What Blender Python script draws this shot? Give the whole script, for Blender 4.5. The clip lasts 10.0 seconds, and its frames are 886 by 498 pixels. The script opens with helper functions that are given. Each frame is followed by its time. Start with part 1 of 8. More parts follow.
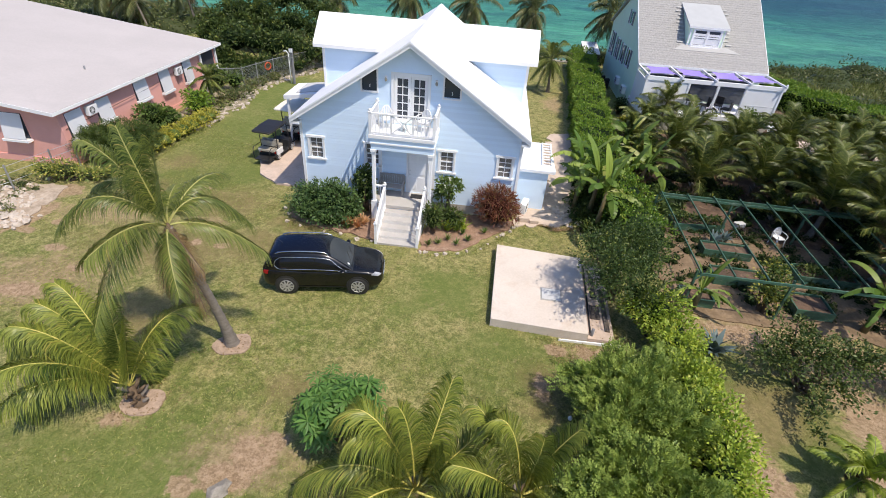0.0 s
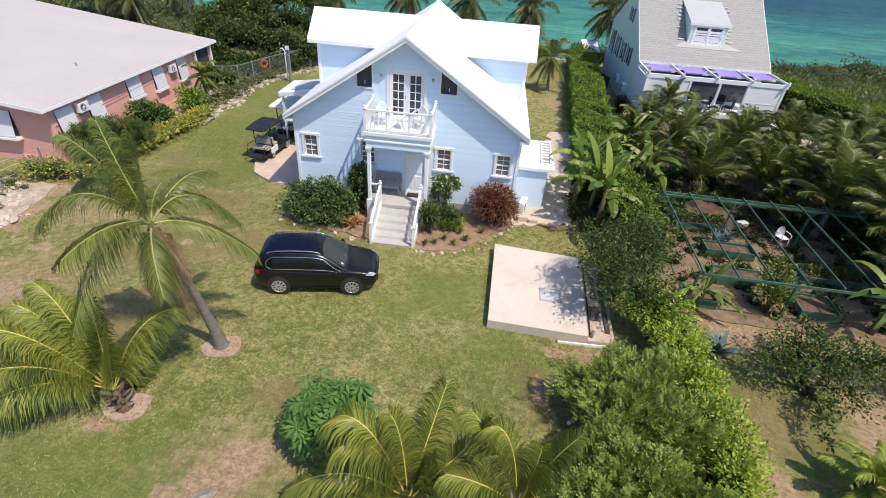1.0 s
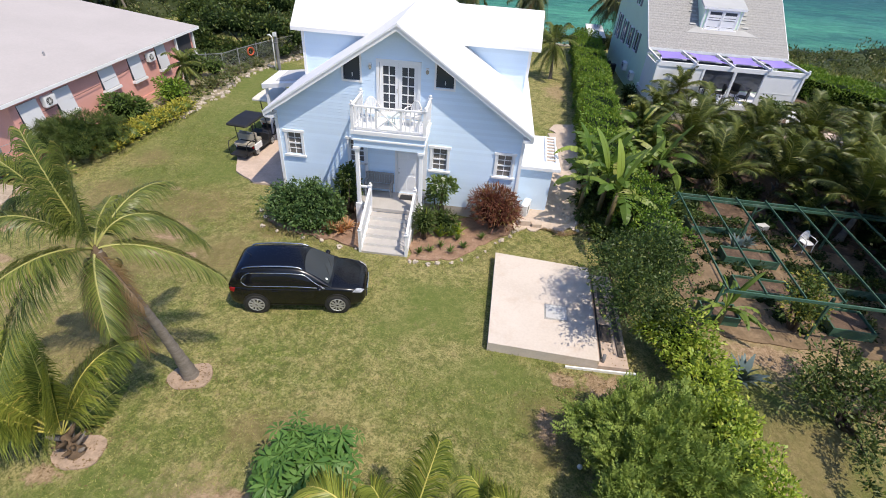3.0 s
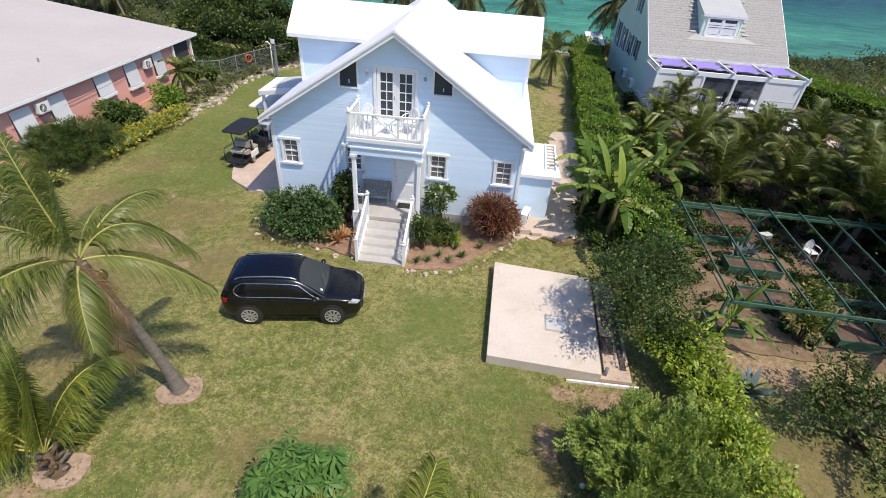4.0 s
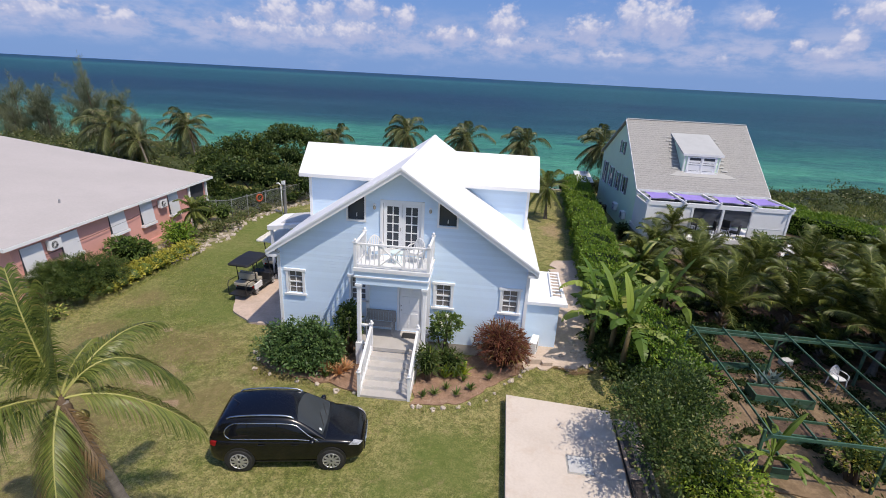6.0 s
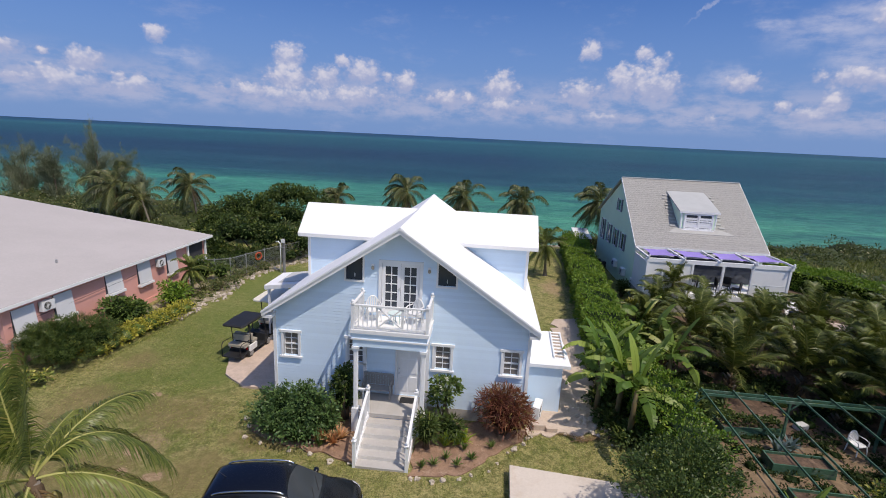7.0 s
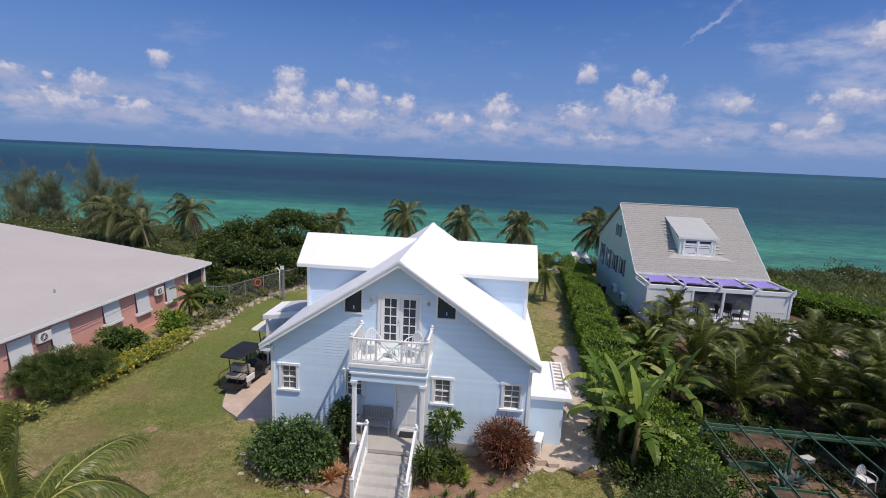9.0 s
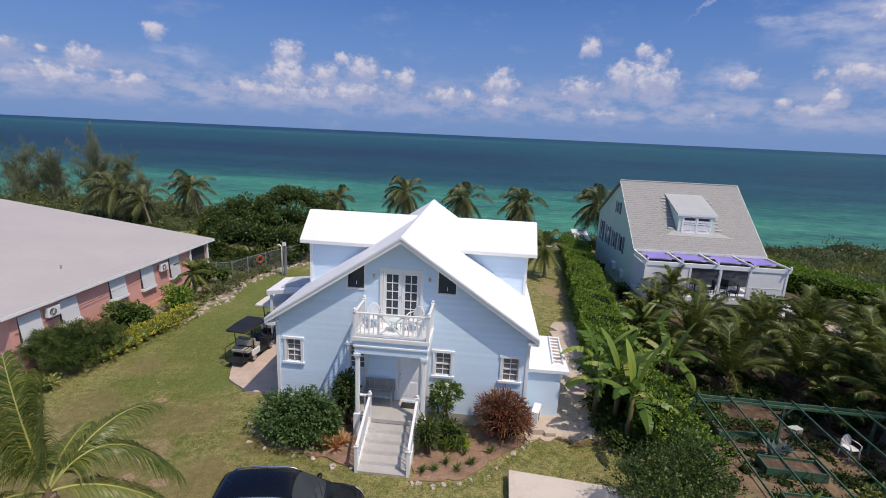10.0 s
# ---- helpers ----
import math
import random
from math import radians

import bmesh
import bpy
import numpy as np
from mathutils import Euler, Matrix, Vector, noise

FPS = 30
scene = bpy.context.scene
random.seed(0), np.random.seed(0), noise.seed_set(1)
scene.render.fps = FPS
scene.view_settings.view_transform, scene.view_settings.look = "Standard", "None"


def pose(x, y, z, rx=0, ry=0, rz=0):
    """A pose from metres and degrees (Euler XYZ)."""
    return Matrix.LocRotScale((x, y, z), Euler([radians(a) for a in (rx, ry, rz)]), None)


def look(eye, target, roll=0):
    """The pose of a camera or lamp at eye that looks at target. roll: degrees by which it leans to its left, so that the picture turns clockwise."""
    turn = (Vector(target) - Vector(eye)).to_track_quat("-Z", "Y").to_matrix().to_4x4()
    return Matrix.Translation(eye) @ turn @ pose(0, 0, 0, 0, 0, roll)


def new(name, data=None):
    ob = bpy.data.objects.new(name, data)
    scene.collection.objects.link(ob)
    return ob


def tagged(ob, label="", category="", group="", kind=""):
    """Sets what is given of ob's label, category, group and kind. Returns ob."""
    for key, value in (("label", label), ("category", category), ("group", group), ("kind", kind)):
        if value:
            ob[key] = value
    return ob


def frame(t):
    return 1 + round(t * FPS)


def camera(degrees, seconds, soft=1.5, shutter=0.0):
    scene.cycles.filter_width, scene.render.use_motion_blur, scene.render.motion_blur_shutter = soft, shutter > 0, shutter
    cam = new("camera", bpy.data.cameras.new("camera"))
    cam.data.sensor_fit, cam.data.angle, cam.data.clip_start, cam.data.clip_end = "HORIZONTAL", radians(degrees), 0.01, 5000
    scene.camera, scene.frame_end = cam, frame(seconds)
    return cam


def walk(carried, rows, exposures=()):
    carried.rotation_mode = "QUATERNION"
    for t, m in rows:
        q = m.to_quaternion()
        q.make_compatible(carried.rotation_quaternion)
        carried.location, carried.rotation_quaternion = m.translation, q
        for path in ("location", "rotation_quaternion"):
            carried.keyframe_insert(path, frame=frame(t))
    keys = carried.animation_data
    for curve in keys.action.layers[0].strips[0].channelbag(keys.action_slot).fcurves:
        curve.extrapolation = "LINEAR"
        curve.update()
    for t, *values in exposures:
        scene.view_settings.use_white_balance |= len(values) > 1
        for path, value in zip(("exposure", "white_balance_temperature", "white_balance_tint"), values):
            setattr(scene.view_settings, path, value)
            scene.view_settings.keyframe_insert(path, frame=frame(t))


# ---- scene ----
cam = camera(85.4, 10.0, soft=0.95)
PATH = [
    (0, (3.382, -20.588, 11.947), (3.267, -18.946, 10.812), 4.3),
    (0.5, (3.448, -20.46, 11.824), (3.332, -18.817, 10.688), 4.2),
    (1, (3.499, -20.213, 11.69), (3.384, -18.571, 10.555), 4.3),
    (1.5, (3.5, -19.847, 11.56), (3.385, -18.205, 10.424), 4.3),
    (2, (3.487, -19.291, 11.495), (3.373, -17.648, 10.36), 4.2),
    (3.5, (3.438, -18.009, 11.422), (3.333, -16.411, 10.224), 4.3),
    (4, (3.464, -17.929, 11.331), (3.356, -16.303, 10.172), 4.3),
    (4.5, (3.43, -17.902, 11.183), (3.308, -16.192, 10.152), 3.9),
    (5, (3.314, -17.85, 11.088), (3.182, -16.076, 10.173), 3.6),
    (5.5, (3.201, -17.809, 11.026), (3.059, -15.98, 10.231), 3.4),
    (5.7, (3.172, -17.761, 11.027), (3.025, -15.912, 10.278), 3.2),
    (6.8, (3.131, -17.43, 11.144), (2.965, -15.502, 10.641), 2.8),
    (7, (3.129, -17.405, 11.159), (2.961, -15.466, 10.699), 2.7),
    (7.5, (3.169, -17.31, 11.286), (2.996, -15.349, 10.935), 2.5),
    (8, (3.185, -17.291, 11.389), (3.01, -15.324, 11.07), 2.4),
    (8.5, (3.142, -17.242, 11.489), (2.967, -15.277, 11.158), 2.4),
    (9, (3.118, -17.297, 11.577), (2.946, -15.34, 11.201), 2.5),
    (9.5, (3.133, -17.463, 11.599), (2.962, -15.515, 11.178), 2.6),
    (10, (3.121, -17.613, 11.62), (2.954, -15.676, 11.151), 2.6),
]
walk(cam, [(t, look(eye, target, roll)) for t, eye, target, roll in PATH],
     exposures=[(0.0, 0.31, 6850, 12), (3.5, 0.26, 6850, 12), (4.5, 0.20, 6850, 12), (5.7, 0.06, 6850, 13), (7.0, -0.16, 6850, 14), (8.0, -0.21, 6850, 14), (10.0, -0.22, 6850, 14)])

# ---- sky and sun ----
SUN_TO = Vector((0.45, -0.33, 1.0)).normalized()
sun_data = bpy.data.lights.new("sun", "SUN")
sun_data.energy, sun_data.angle, sun_data.color = 3.7, radians(0.53), (1.0, 0.93, 0.82)
sun = new("sun", sun_data)
sun.matrix_world = look(SUN_TO * 60, (0, 0, 0))


class Nodes:
    """A short hand for node trees."""

    def __init__(self, tree):
        self.t = tree
        tree.nodes.clear()

    def put(self, kind, ins=(), **props):
        n = self.t.nodes.new(kind)
        for k, v in props.items():
            setattr(n, k, v)
        for k, v in dict(ins).items():
            self.feed(n.inputs[k], v)
        return n

    def feed(self, socket, v):
        if isinstance(v, bpy.types.NodeSocket):
            self.t.links.new(v, socket)
        elif isinstance(v, (tuple, list)) and len(v) == 3 and socket.type == "RGBA":
            socket.default_value = (*v, 1)
        else:
            socket.default_value = v

    def math(self, op, a, b=0.0, clamp=False):
        return self.put("ShaderNodeMath", {0: a, 1: b}, operation=op, use_clamp=clamp).outputs[0]

    def vec(self, op, a, b=(0, 0, 0)):
        n = self.put("ShaderNodeVectorMath", {0: a, 1: b}, operation=op)
        return n.outputs["Value"] if op in ("LENGTH", "DISTANCE", "DOT_PRODUCT") else n.outputs[0]

    def mix(self, f, a, b, blend="MIX"):
        return self.put("ShaderNodeMix", {0: f, 6: a, 7: b}, data_type="RGBA", blend_type=blend).outputs[2]

    def noise(self, scale, detail=3.0, rough=0.55, v=None, distort=0.0):
        ins = {"Scale": scale, "Detail": detail, "Roughness": rough, "Distortion": distort}
        if v is not None:
            ins["Vector"] = v
        return self.put("ShaderNodeTexNoise", ins).outputs["Fac"]

    def step(self, v, lo, hi):
        return self.put("ShaderNodeMapRange", {"Value": v, "From Min": lo, "From Max": hi}, interpolation_type="SMOOTHSTEP").outputs[0]

    def place(self):
        return self.put("ShaderNodeNewGeometry").outputs["Position"]


world = bpy.data.worlds.new("sky")
scene.world = world
world.use_nodes = True
W = Nodes(world.node_tree)
sky = W.put("ShaderNodeTexSky", sky_type="NISHITA", sun_disc=False, sun_elevation=math.asin(SUN_TO.z),
            sun_rotation=math.atan2(SUN_TO.x, SUN_TO.y), air_density=1.0, dust_density=0.6, ozone_density=2.5).outputs[0]
way = W.put("ShaderNodeTexCoord").outputs["Generated"]
sx = W.put("ShaderNodeSeparateXYZ", {0: way})
turn = W.math("MULTIPLY", W.math("ARCTAN2", sx.outputs[0], sx.outputs[1]), 57.3)
rise = W.math("MULTIPLY", W.math("ARCSINE", sx.outputs[2]), 57.3)
flat = W.put("ShaderNodeCombineXYZ", {0: turn, 1: rise}).outputs[0]
ripple = W.put("ShaderNodeTexNoise", {"Vector": flat, "Scale": 0.75, "Detail": 6.0, "Roughness": 0.6})
small = W.vec("SUBTRACT", ripple.outputs["Color"], (0.5, 0.5, 0.5))
bent = W.vec("ADD", flat, W.vec("MULTIPLY", small, (1.5, 1.2, 0)))
# cumulus over the sea: bearing, height, half width, half height in degrees
PUFFS = [(-46.8, 5.6, 1.5, 0.6), (-43.7, 5.6, 0.5, 0.3), (-41.0, 5.2, 1.6, 0.9), (-42.0, 3.1, 3.2, 1.2), (-43.6, 3.4, 1.4, 1.2), (-46.2, 3.4, 0.7, 0.4), (-37.0, 3.3, 1.9, 0.8), (-38.3, 4.2, 0.6, 0.4),
         (-35.0, 8.3, 0.9, 0.7), (-22.9, 7.3, 1.4, 1.3), (-22.7, 5.2, 2.0, 1.3), (-18.9, 5.6, 1.4, 1.3), (-17.0, 7.3, 0.7, 0.7), (-14.8, 6.4, 1.8, 1.2), (-12.1, 6.0, 0.7, 0.6), (-10.1, 5.6, 1.3, 1.0),
         (-21.0, 3.3, 6.5, 1.0), (-26.9, 3.6, 2.6, 0.8), (-15.8, 3.7, 4.3, 1.1), (-6.1, 4.2, 1.5, 0.8)]
PUFFS_EAST = [(-5.1, 3.9, 1.1, 1.0), (-2.8, 4.2, 0.8, 0.6), (0.7, 5.4, 1.9, 1.5), (1.5, 3.4, 3.6, 0.9), (10.1, 9.4, 1.0, 0.9), (9.4, 5.1, 2.3, 1.3), (13.2, 7.5, 0.8, 0.7), (15.6, 9.1, 0.8, 0.7), (17.2, 8.0, 1.2, 0.8),
              (14.4, 6.3, 1.9, 1.5), (17.1, 6.0, 2.6, 1.5), (12.5, 2.6, 3.4, 0.5), (25.0, 6.3, 1.4, 0.8), (32.3, 4.3, 0.9, 1.1), (31.0, 3.3, 1.7, 0.7), (28.6, 4.1, 0.7, 0.5), (22.8, 2.7, 0.8, 0.5), (34.9, 11.6, 1.0, 1.4),
              (33.8, 6.6, 2.6, 0.8), (50.0, 6.0, 5.0, 2.0), (-60.0, 5.0, 6.0, 2.0)]
cover, crest = None, None
for az, el, rx, ry in PUFFS + PUFFS_EAST:
    o = W.vec("MULTIPLY", W.vec("SUBTRACT", bent, (az, el, 0)), (1 / rx, 1 / ry, 0))
    one = W.math("SUBTRACT", 1.28, W.vec("LENGTH", o))
    lit = W.math("SUBTRACT", 1.0, W.vec("LENGTH", W.vec("SUBTRACT", W.vec("MULTIPLY", o, (0.9, 1.05, 0)), (-0.10, 0.55, 0))))
    cover = one if cover is None else W.put("ShaderNodeMath", {0: cover, 1: one, 2: 0.25}, operation="SMOOTH_MAX").outputs[0]
    crest = lit if crest is None else W.math("MAXIMUM", crest, lit)
cell = W.vec("ADD", W.vec("MULTIPLY", flat, (1.0, 1.2, 0)), W.vec("MULTIPLY", small, (0.8, 0.8, 0)))
billow = None
for size, weight in ((0.9, 0.45), (1.9, 0.33), (3.8, 0.22)):
    d = W.put("ShaderNodeTexVoronoi", {"Vector": cell, "Scale": size}, feature="SMOOTH_F1").outputs["Distance"]
    one = W.math("MULTIPLY", d, weight)
    billow = one if billow is None else W.math("ADD", billow, one)
lump = W.math("SUBTRACT", 0.42, billow)
# clear-cut tops, bases that dissolve in the haze
foot = W.step(W.math("ADD", rise, W.math("MULTIPLY", lump, 2.0)), 1.2, 4.6)
shape = W.math("ADD", cover, W.math("MULTIPLY", lump, 1.9))
cover = W.math("MULTIPLY", W.step(shape, -0.25, 0.75), W.math("ADD", 0.20, W.math("MULTIPLY", foot, 0.62)))
far_noise = W.noise(0.5, 6.0, 0.62, W.vec("MULTIPLY", flat, (0.55, 1.3, 0)))
band = W.math("MULTIPLY", W.step(rise, 0.8, 2.6), W.step(rise, 7.5, 3.4))
broken = W.math("MULTIPLY", W.math("MULTIPLY", W.step(far_noise, 0.34, 0.66), band), 0.70)
thin = W.math("MULTIPLY", W.math("MULTIPLY", W.step(W.noise(0.22, 6.0, 0.66, W.vec("MULTIPLY", flat, (0.6, 1.4, 0))), 0.52, 0.76), W.step(rise, 22.0, 9.0)), 0.26)
wisp = W.vec("ADD", flat, W.vec("MULTIPLY", small, (2.6, 1.4, 0)))
veil = None
for az, el, rx, ry, lean in [(31.6, 11.0, 6.6, 2.6, 0.22), (34.0, 8.6, 5.0, 2.2, 0.05), (23.0, 15.0, 4.4, 0.42, 0.85), (26.4, 11.4, 2.6, 0.9, -0.1), (-33.3, 6.5, 3.6, 1.1, 0.0), (23.1, 6.9, 2.8, 1.6, 0.1)]:
    o = W.put("ShaderNodeSeparateXYZ", {0: W.vec("SUBTRACT", wisp, (az, el, 0))})
    up = W.math("SUBTRACT", o.outputs[1], W.math("MULTIPLY", o.outputs[0], lean))
    d = W.vec("LENGTH", W.put("ShaderNodeCombineXYZ", {0: W.math("MULTIPLY", o.outputs[0], 1 / rx), 1: W.math("MULTIPLY", up, 1 / ry)}).outputs[0])
    one = W.math("SUBTRACT", 1.0, d, True)
    veil = one if veil is None else W.math("MAXIMUM", veil, one)
streak = W.noise(0.8, 6.0, 0.62, W.vec("MULTIPLY", flat, (0.35, 0.9, 0)))
veil = W.math("MULTIPLY", W.math("MULTIPLY", W.step(veil, 0.0, 0.8), 0.95), W.step(streak, 0.25, 0.72), True)
veil = W.math("MULTIPLY", veil, 0.72)
hazy = W.math("MULTIPLY", W.step(W.math("ABSOLUTE", rise), 22.0, 0.0), 0.92)
glow = W.step(W.vec("DOT_PRODUCT", W.vec("NORMALIZE", way), tuple(SUN_TO)), 0.15, 0.95)
sky_low = W.mix(hazy, W.mix(1.0, sky, W.mix(glow, (0.225, 0.49, 0.94), (1.8, 1.7, 1.6)), "MULTIPLY"), W.mix(glow, (1.6, 2.75, 5.4), (4.8, 5.2, 6.0)))
bright = W.step(W.math("ADD", W.math("ADD", crest, W.math("MULTIPLY", lump, 2.2)), W.math("MULTIPLY", rise, 0.05)), 0.1, 1.5)
white = W.mix(bright, (3.3, 3.8, 5.7), (6.2, 6.2, 7.0))
hazed = W.mix(W.math("MAXIMUM", broken, thin), sky_low, (3.9, 4.3, 6.0))
sky_all = W.mix(cover, W.mix(veil, hazed, (4.6, 5.0, 6.6)), white)
W.put("ShaderNodeOutputWorld", {0: W.put("ShaderNodeBackground", {"Color": sky_all, "Strength": 0.125}).outputs[0]})


# ---- materials ----
def material(name):
    m = bpy.data.materials.new(name)
    m.use_nodes = True
    return m, Nodes(m.node_tree)


def surface(name, a, b=None, scale=2.0, fine=30.0, rough=0.6, bump=0.1, metal=0.0, coat=0.0, grime=None, grime_amount=0.35, stretch=(1, 1, 1)):
    """A solid surface: colour a wanders to b at a large and a fine scale, with dirt and fine relief."""
    m, n = material(name)
    b = b or tuple(c * 0.8 for c in a)
    p = n.vec("MULTIPLY", n.place(), stretch)
    f = n.math("ADD", n.math("MULTIPLY", n.noise(scale, 4, 0.6, p), 0.6), n.math("MULTIPLY", n.noise(fine, 3, 0.6, p), 0.4))
    col = n.mix(n.step(f, 0.3, 0.7), a, b)
    if grime:
        col = n.mix(n.math("MULTIPLY", n.step(n.noise(scale * 1.7, 6, 0.7, p, 0.6), 0.5, 0.75), grime_amount), col, grime)
    hue = n.put("ShaderNodeHueSaturation", {"Color": col, "Value": n.math("ADD", 0.97, n.math("MULTIPLY", n.put("ShaderNodeObjectInfo").outputs["Random"], 0.06))}).outputs[0]
    bm_ = n.put("ShaderNodeBump", {"Strength": bump, "Distance": 0.02, "Height": n.noise(fine * 1.5, 4, 0.65, p)}).outputs[0]
    r = n.math("ADD", rough - 0.06, n.math("MULTIPLY", f, 0.12))
    s = n.put("ShaderNodeBsdfPrincipled", {"Base Color": hue, "Roughness": r, "Metallic": metal, "Coat Weight": coat, "Normal": bm_})
    n.put("ShaderNodeOutputMaterial", {0: s.outputs[0]})
    return m


def leaf(name, a, b, dry=None, dry_amount=0.12, rough=0.45, thin=0.25, gloss=0.3, whole=False):
    """Foliage: each leaf of its own shade between a and b, some of them dry; light shines through a little."""
    m, n = material(name)
    r = n.put("ShaderNodeNewGeometry").outputs["Random Per Island"]
    o = n.put("ShaderNodeObjectInfo").outputs["Random"]
    r = o if whole else r
    big = n.noise(0.9, 2, 0.5, n.place())
    f = n.math("ADD", n.math("MULTIPLY", r, 0.6), n.math("ADD", n.math("MULTIPLY", big, 0.5), n.math("MULTIPLY", o, 0.2)))
    col = n.mix(n.step(f, 0.15, 1.05), a, b)
    if dry:
        col = n.mix(n.step(r, 1 - dry_amount * 1.4, 1 - dry_amount * 0.7), col, dry)
    s = n.put("ShaderNodeBsdfPrincipled", {"Base Color": col, "Roughness": rough, "Specular IOR Level": gloss})
    t = n.put("ShaderNodeBsdfTranslucent", {"Color": n.mix(1.0, col, (1.2, 1.25, 0.7), "MULTIPLY")})
    n.put("ShaderNodeOutputMaterial", {0: n.put("ShaderNodeMixShader", {0: thin, 1: s.outputs[0], 2: t.outputs[0]}).outputs[0]})
    return m


def glass(name, tint, rough=0.05):
    m, n = material(name)
    wob = n.put("ShaderNodeBump", {"Strength": 0.03, "Height": n.noise(1.5, 1, 0.5, n.place())}).outputs[0]
    s = n.put("ShaderNodeBsdfPrincipled", {"Base Color": tint, "Roughness": rough, "Specular IOR Level": 0.4, "Normal": wob})
    n.put("ShaderNodeOutputMaterial", {0: s.outputs[0]})
    return m


M = {}
M["siding"] = surface("blue_painted_siding", (0.67, 0.815, 0.955), (0.64, 0.785, 0.93), 0.6, 14, 0.55, 0.05, grime=(0.55, 0.65, 0.75), grime_amount=0.12)
M["trim"] = surface("white_paint", (0.84, 0.84, 0.84), (0.78, 0.79, 0.80), 1.2, 20, 0.45, 0.04, grime=(0.6, 0.58, 0.54), grime_amount=0.15)
M["roof"] = surface("white_roof_coating", (0.88, 0.88, 0.89), (0.80, 0.81, 0.83), 0.4, 9, 0.6, 0.08, grime=(0.66, 0.66, 0.67), grime_amount=0.25)
M["concrete"] = surface("concrete", (0.42, 0.40, 0.37), (0.34, 0.33, 0.30), 1.0, 18, 0.85, 0.25, grime=(0.2, 0.19, 0.17))
M["slab"] = surface("pale_concrete", (0.64, 0.565, 0.49), (0.55, 0.48, 0.41), 0.7, 12, 0.85, 0.15, grime=(0.50, 0.38, 0.28), grime_amount=0.6)
# lighter than the treads, to offset the weaker light on upright faces
M["riser"] = surface("riser_offset_for_shade", (0.68, 0.66, 0.63), (0.60, 0.58, 0.55), 1.5, 20, 0.7, 0.1, grime=(0.42, 0.40, 0.37))
M["dark_plank"] = surface("weathered_dark_timber", (0.12, 0.10, 0.085), (0.06, 0.05, 0.042), 2.0, 22, 0.9, 0.3)
M["step"] = surface("grey_painted_deck", (0.47, 0.445, 0.42), (0.40, 0.38, 0.36), 1.5, 20, 0.7, 0.15, grime=(0.3, 0.28, 0.26))
M["bench_grey"] = surface("silvered_wood", (0.38, 0.37, 0.36), (0.28, 0.27, 0.26), 2, 40, 0.8, 0.3, stretch=(0.3, 1, 1))
M["grey_wood"] = surface("weathered_grey_wood", (0.22, 0.22, 0.23), (0.15, 0.15, 0.16), 2, 40, 0.8, 0.3, stretch=(0.3, 1, 1))
M["glass"] = glass("dark_window_glass", (0.062, 0.072, 0.088))
M["blind"] = glass("window_glass_over_grey_blinds", (0.17, 0.155, 0.145), 0.2)
M["pale_teal"] = surface("pale_teal_plastic", (0.62, 0.74, 0.73), (0.57, 0.69, 0.68), 4, 40, 0.5, 0.03)
M["car_paint"] = surface("black_car_paint", (0.004, 0.004, 0.005), (0.005, 0.005, 0.006), 1, 60, 0.22, 0.0, coat=0.25)
M["car_glass"] = glass("tinted_car_glass", (0.006, 0.007, 0.009), 0.03)
M["windscreen"] = glass("clear_windscreen_glass", (0.040, 0.046, 0.050), 0.02)
M["black_plastic"] = surface("black_plastic", (0.014, 0.014, 0.015), (0.02, 0.02, 0.02), 4, 60, 0.55, 0.05)
M["rubber"] = surface("tyre_rubber", (0.016, 0.016, 0.016), (0.03, 0.029, 0.027), 6, 60, 0.85, 0.2)
M["chrome"] = surface("bright_metal", (0.75, 0.75, 0.76), (0.62, 0.62, 0.63), 4, 40, 0.22, 0.02, metal=1.0)
M["alloy"] = surface("silver_alloy", (0.62, 0.62, 0.63), (0.5, 0.5, 0.5), 4, 40, 0.35, 0.02, metal=0.7)
M["red_lens"] = surface("red_lamp_lens", (0.35, 0.012, 0.012), (0.25, 0.01, 0.01), 8, 60, 0.2, 0.02)
M["lamp_lens"] = surface("clear_lamp_lens", (0.55, 0.57, 0.60), (0.16, 0.17, 0.18), 9, 40, 0.15, 0.02)
M["pink"] = surface("salmon_wall_paint", (0.76, 0.385, 0.33), (0.70, 0.35, 0.30), 0.7, 16, 0.8, 0.15, grime=(0.58, 0.30, 0.25))
M["pink_roof"] = surface("pale_grey_roof", (0.46, 0.425, 0.41), (0.41, 0.38, 0.365), 0.25, 8, 0.8, 0.1, grime=(0.37, 0.345, 0.335), grime_amount=0.35)
M["pale_grey"] = surface("pale_grey_dormer_roof", (0.44, 0.45, 0.45), (0.39, 0.40, 0.40), 1, 20, 0.7, 0.05)
M["shutter"] = surface("grey_shutter", (0.68, 0.69, 0.71), (0.62, 0.63, 0.66), 1, 20, 0.6, 0.05)
M["mint"] = surface("mint_wall_paint", (0.76, 0.93, 0.72), (0.72, 0.89, 0.68), 0.6, 14, 0.7, 0.08, grime=(0.56, 0.62, 0.55))
M["step_flash"] = surface("dull_flashing", (0.42, 0.415, 0.40), (0.36, 0.355, 0.34), 2, 20, 0.8, 0.05)
M["shingle"] = surface("grey_asphalt_shingle", (0.385, 0.375, 0.355), (0.25, 0.245, 0.235), 9.0, 14, 0.9, 0.4, grime=(0.20, 0.20, 0.19), grime_amount=0.35)
M["flash"] = surface("pale_flashing", (0.56, 0.56, 0.55), (0.5, 0.5, 0.49), 2, 20, 0.7, 0.05)
M["purple"] = surface("purple_canvas", (0.30, 0.235, 0.60), (0.25, 0.19, 0.53), 1, 30, 0.8, 0.08)
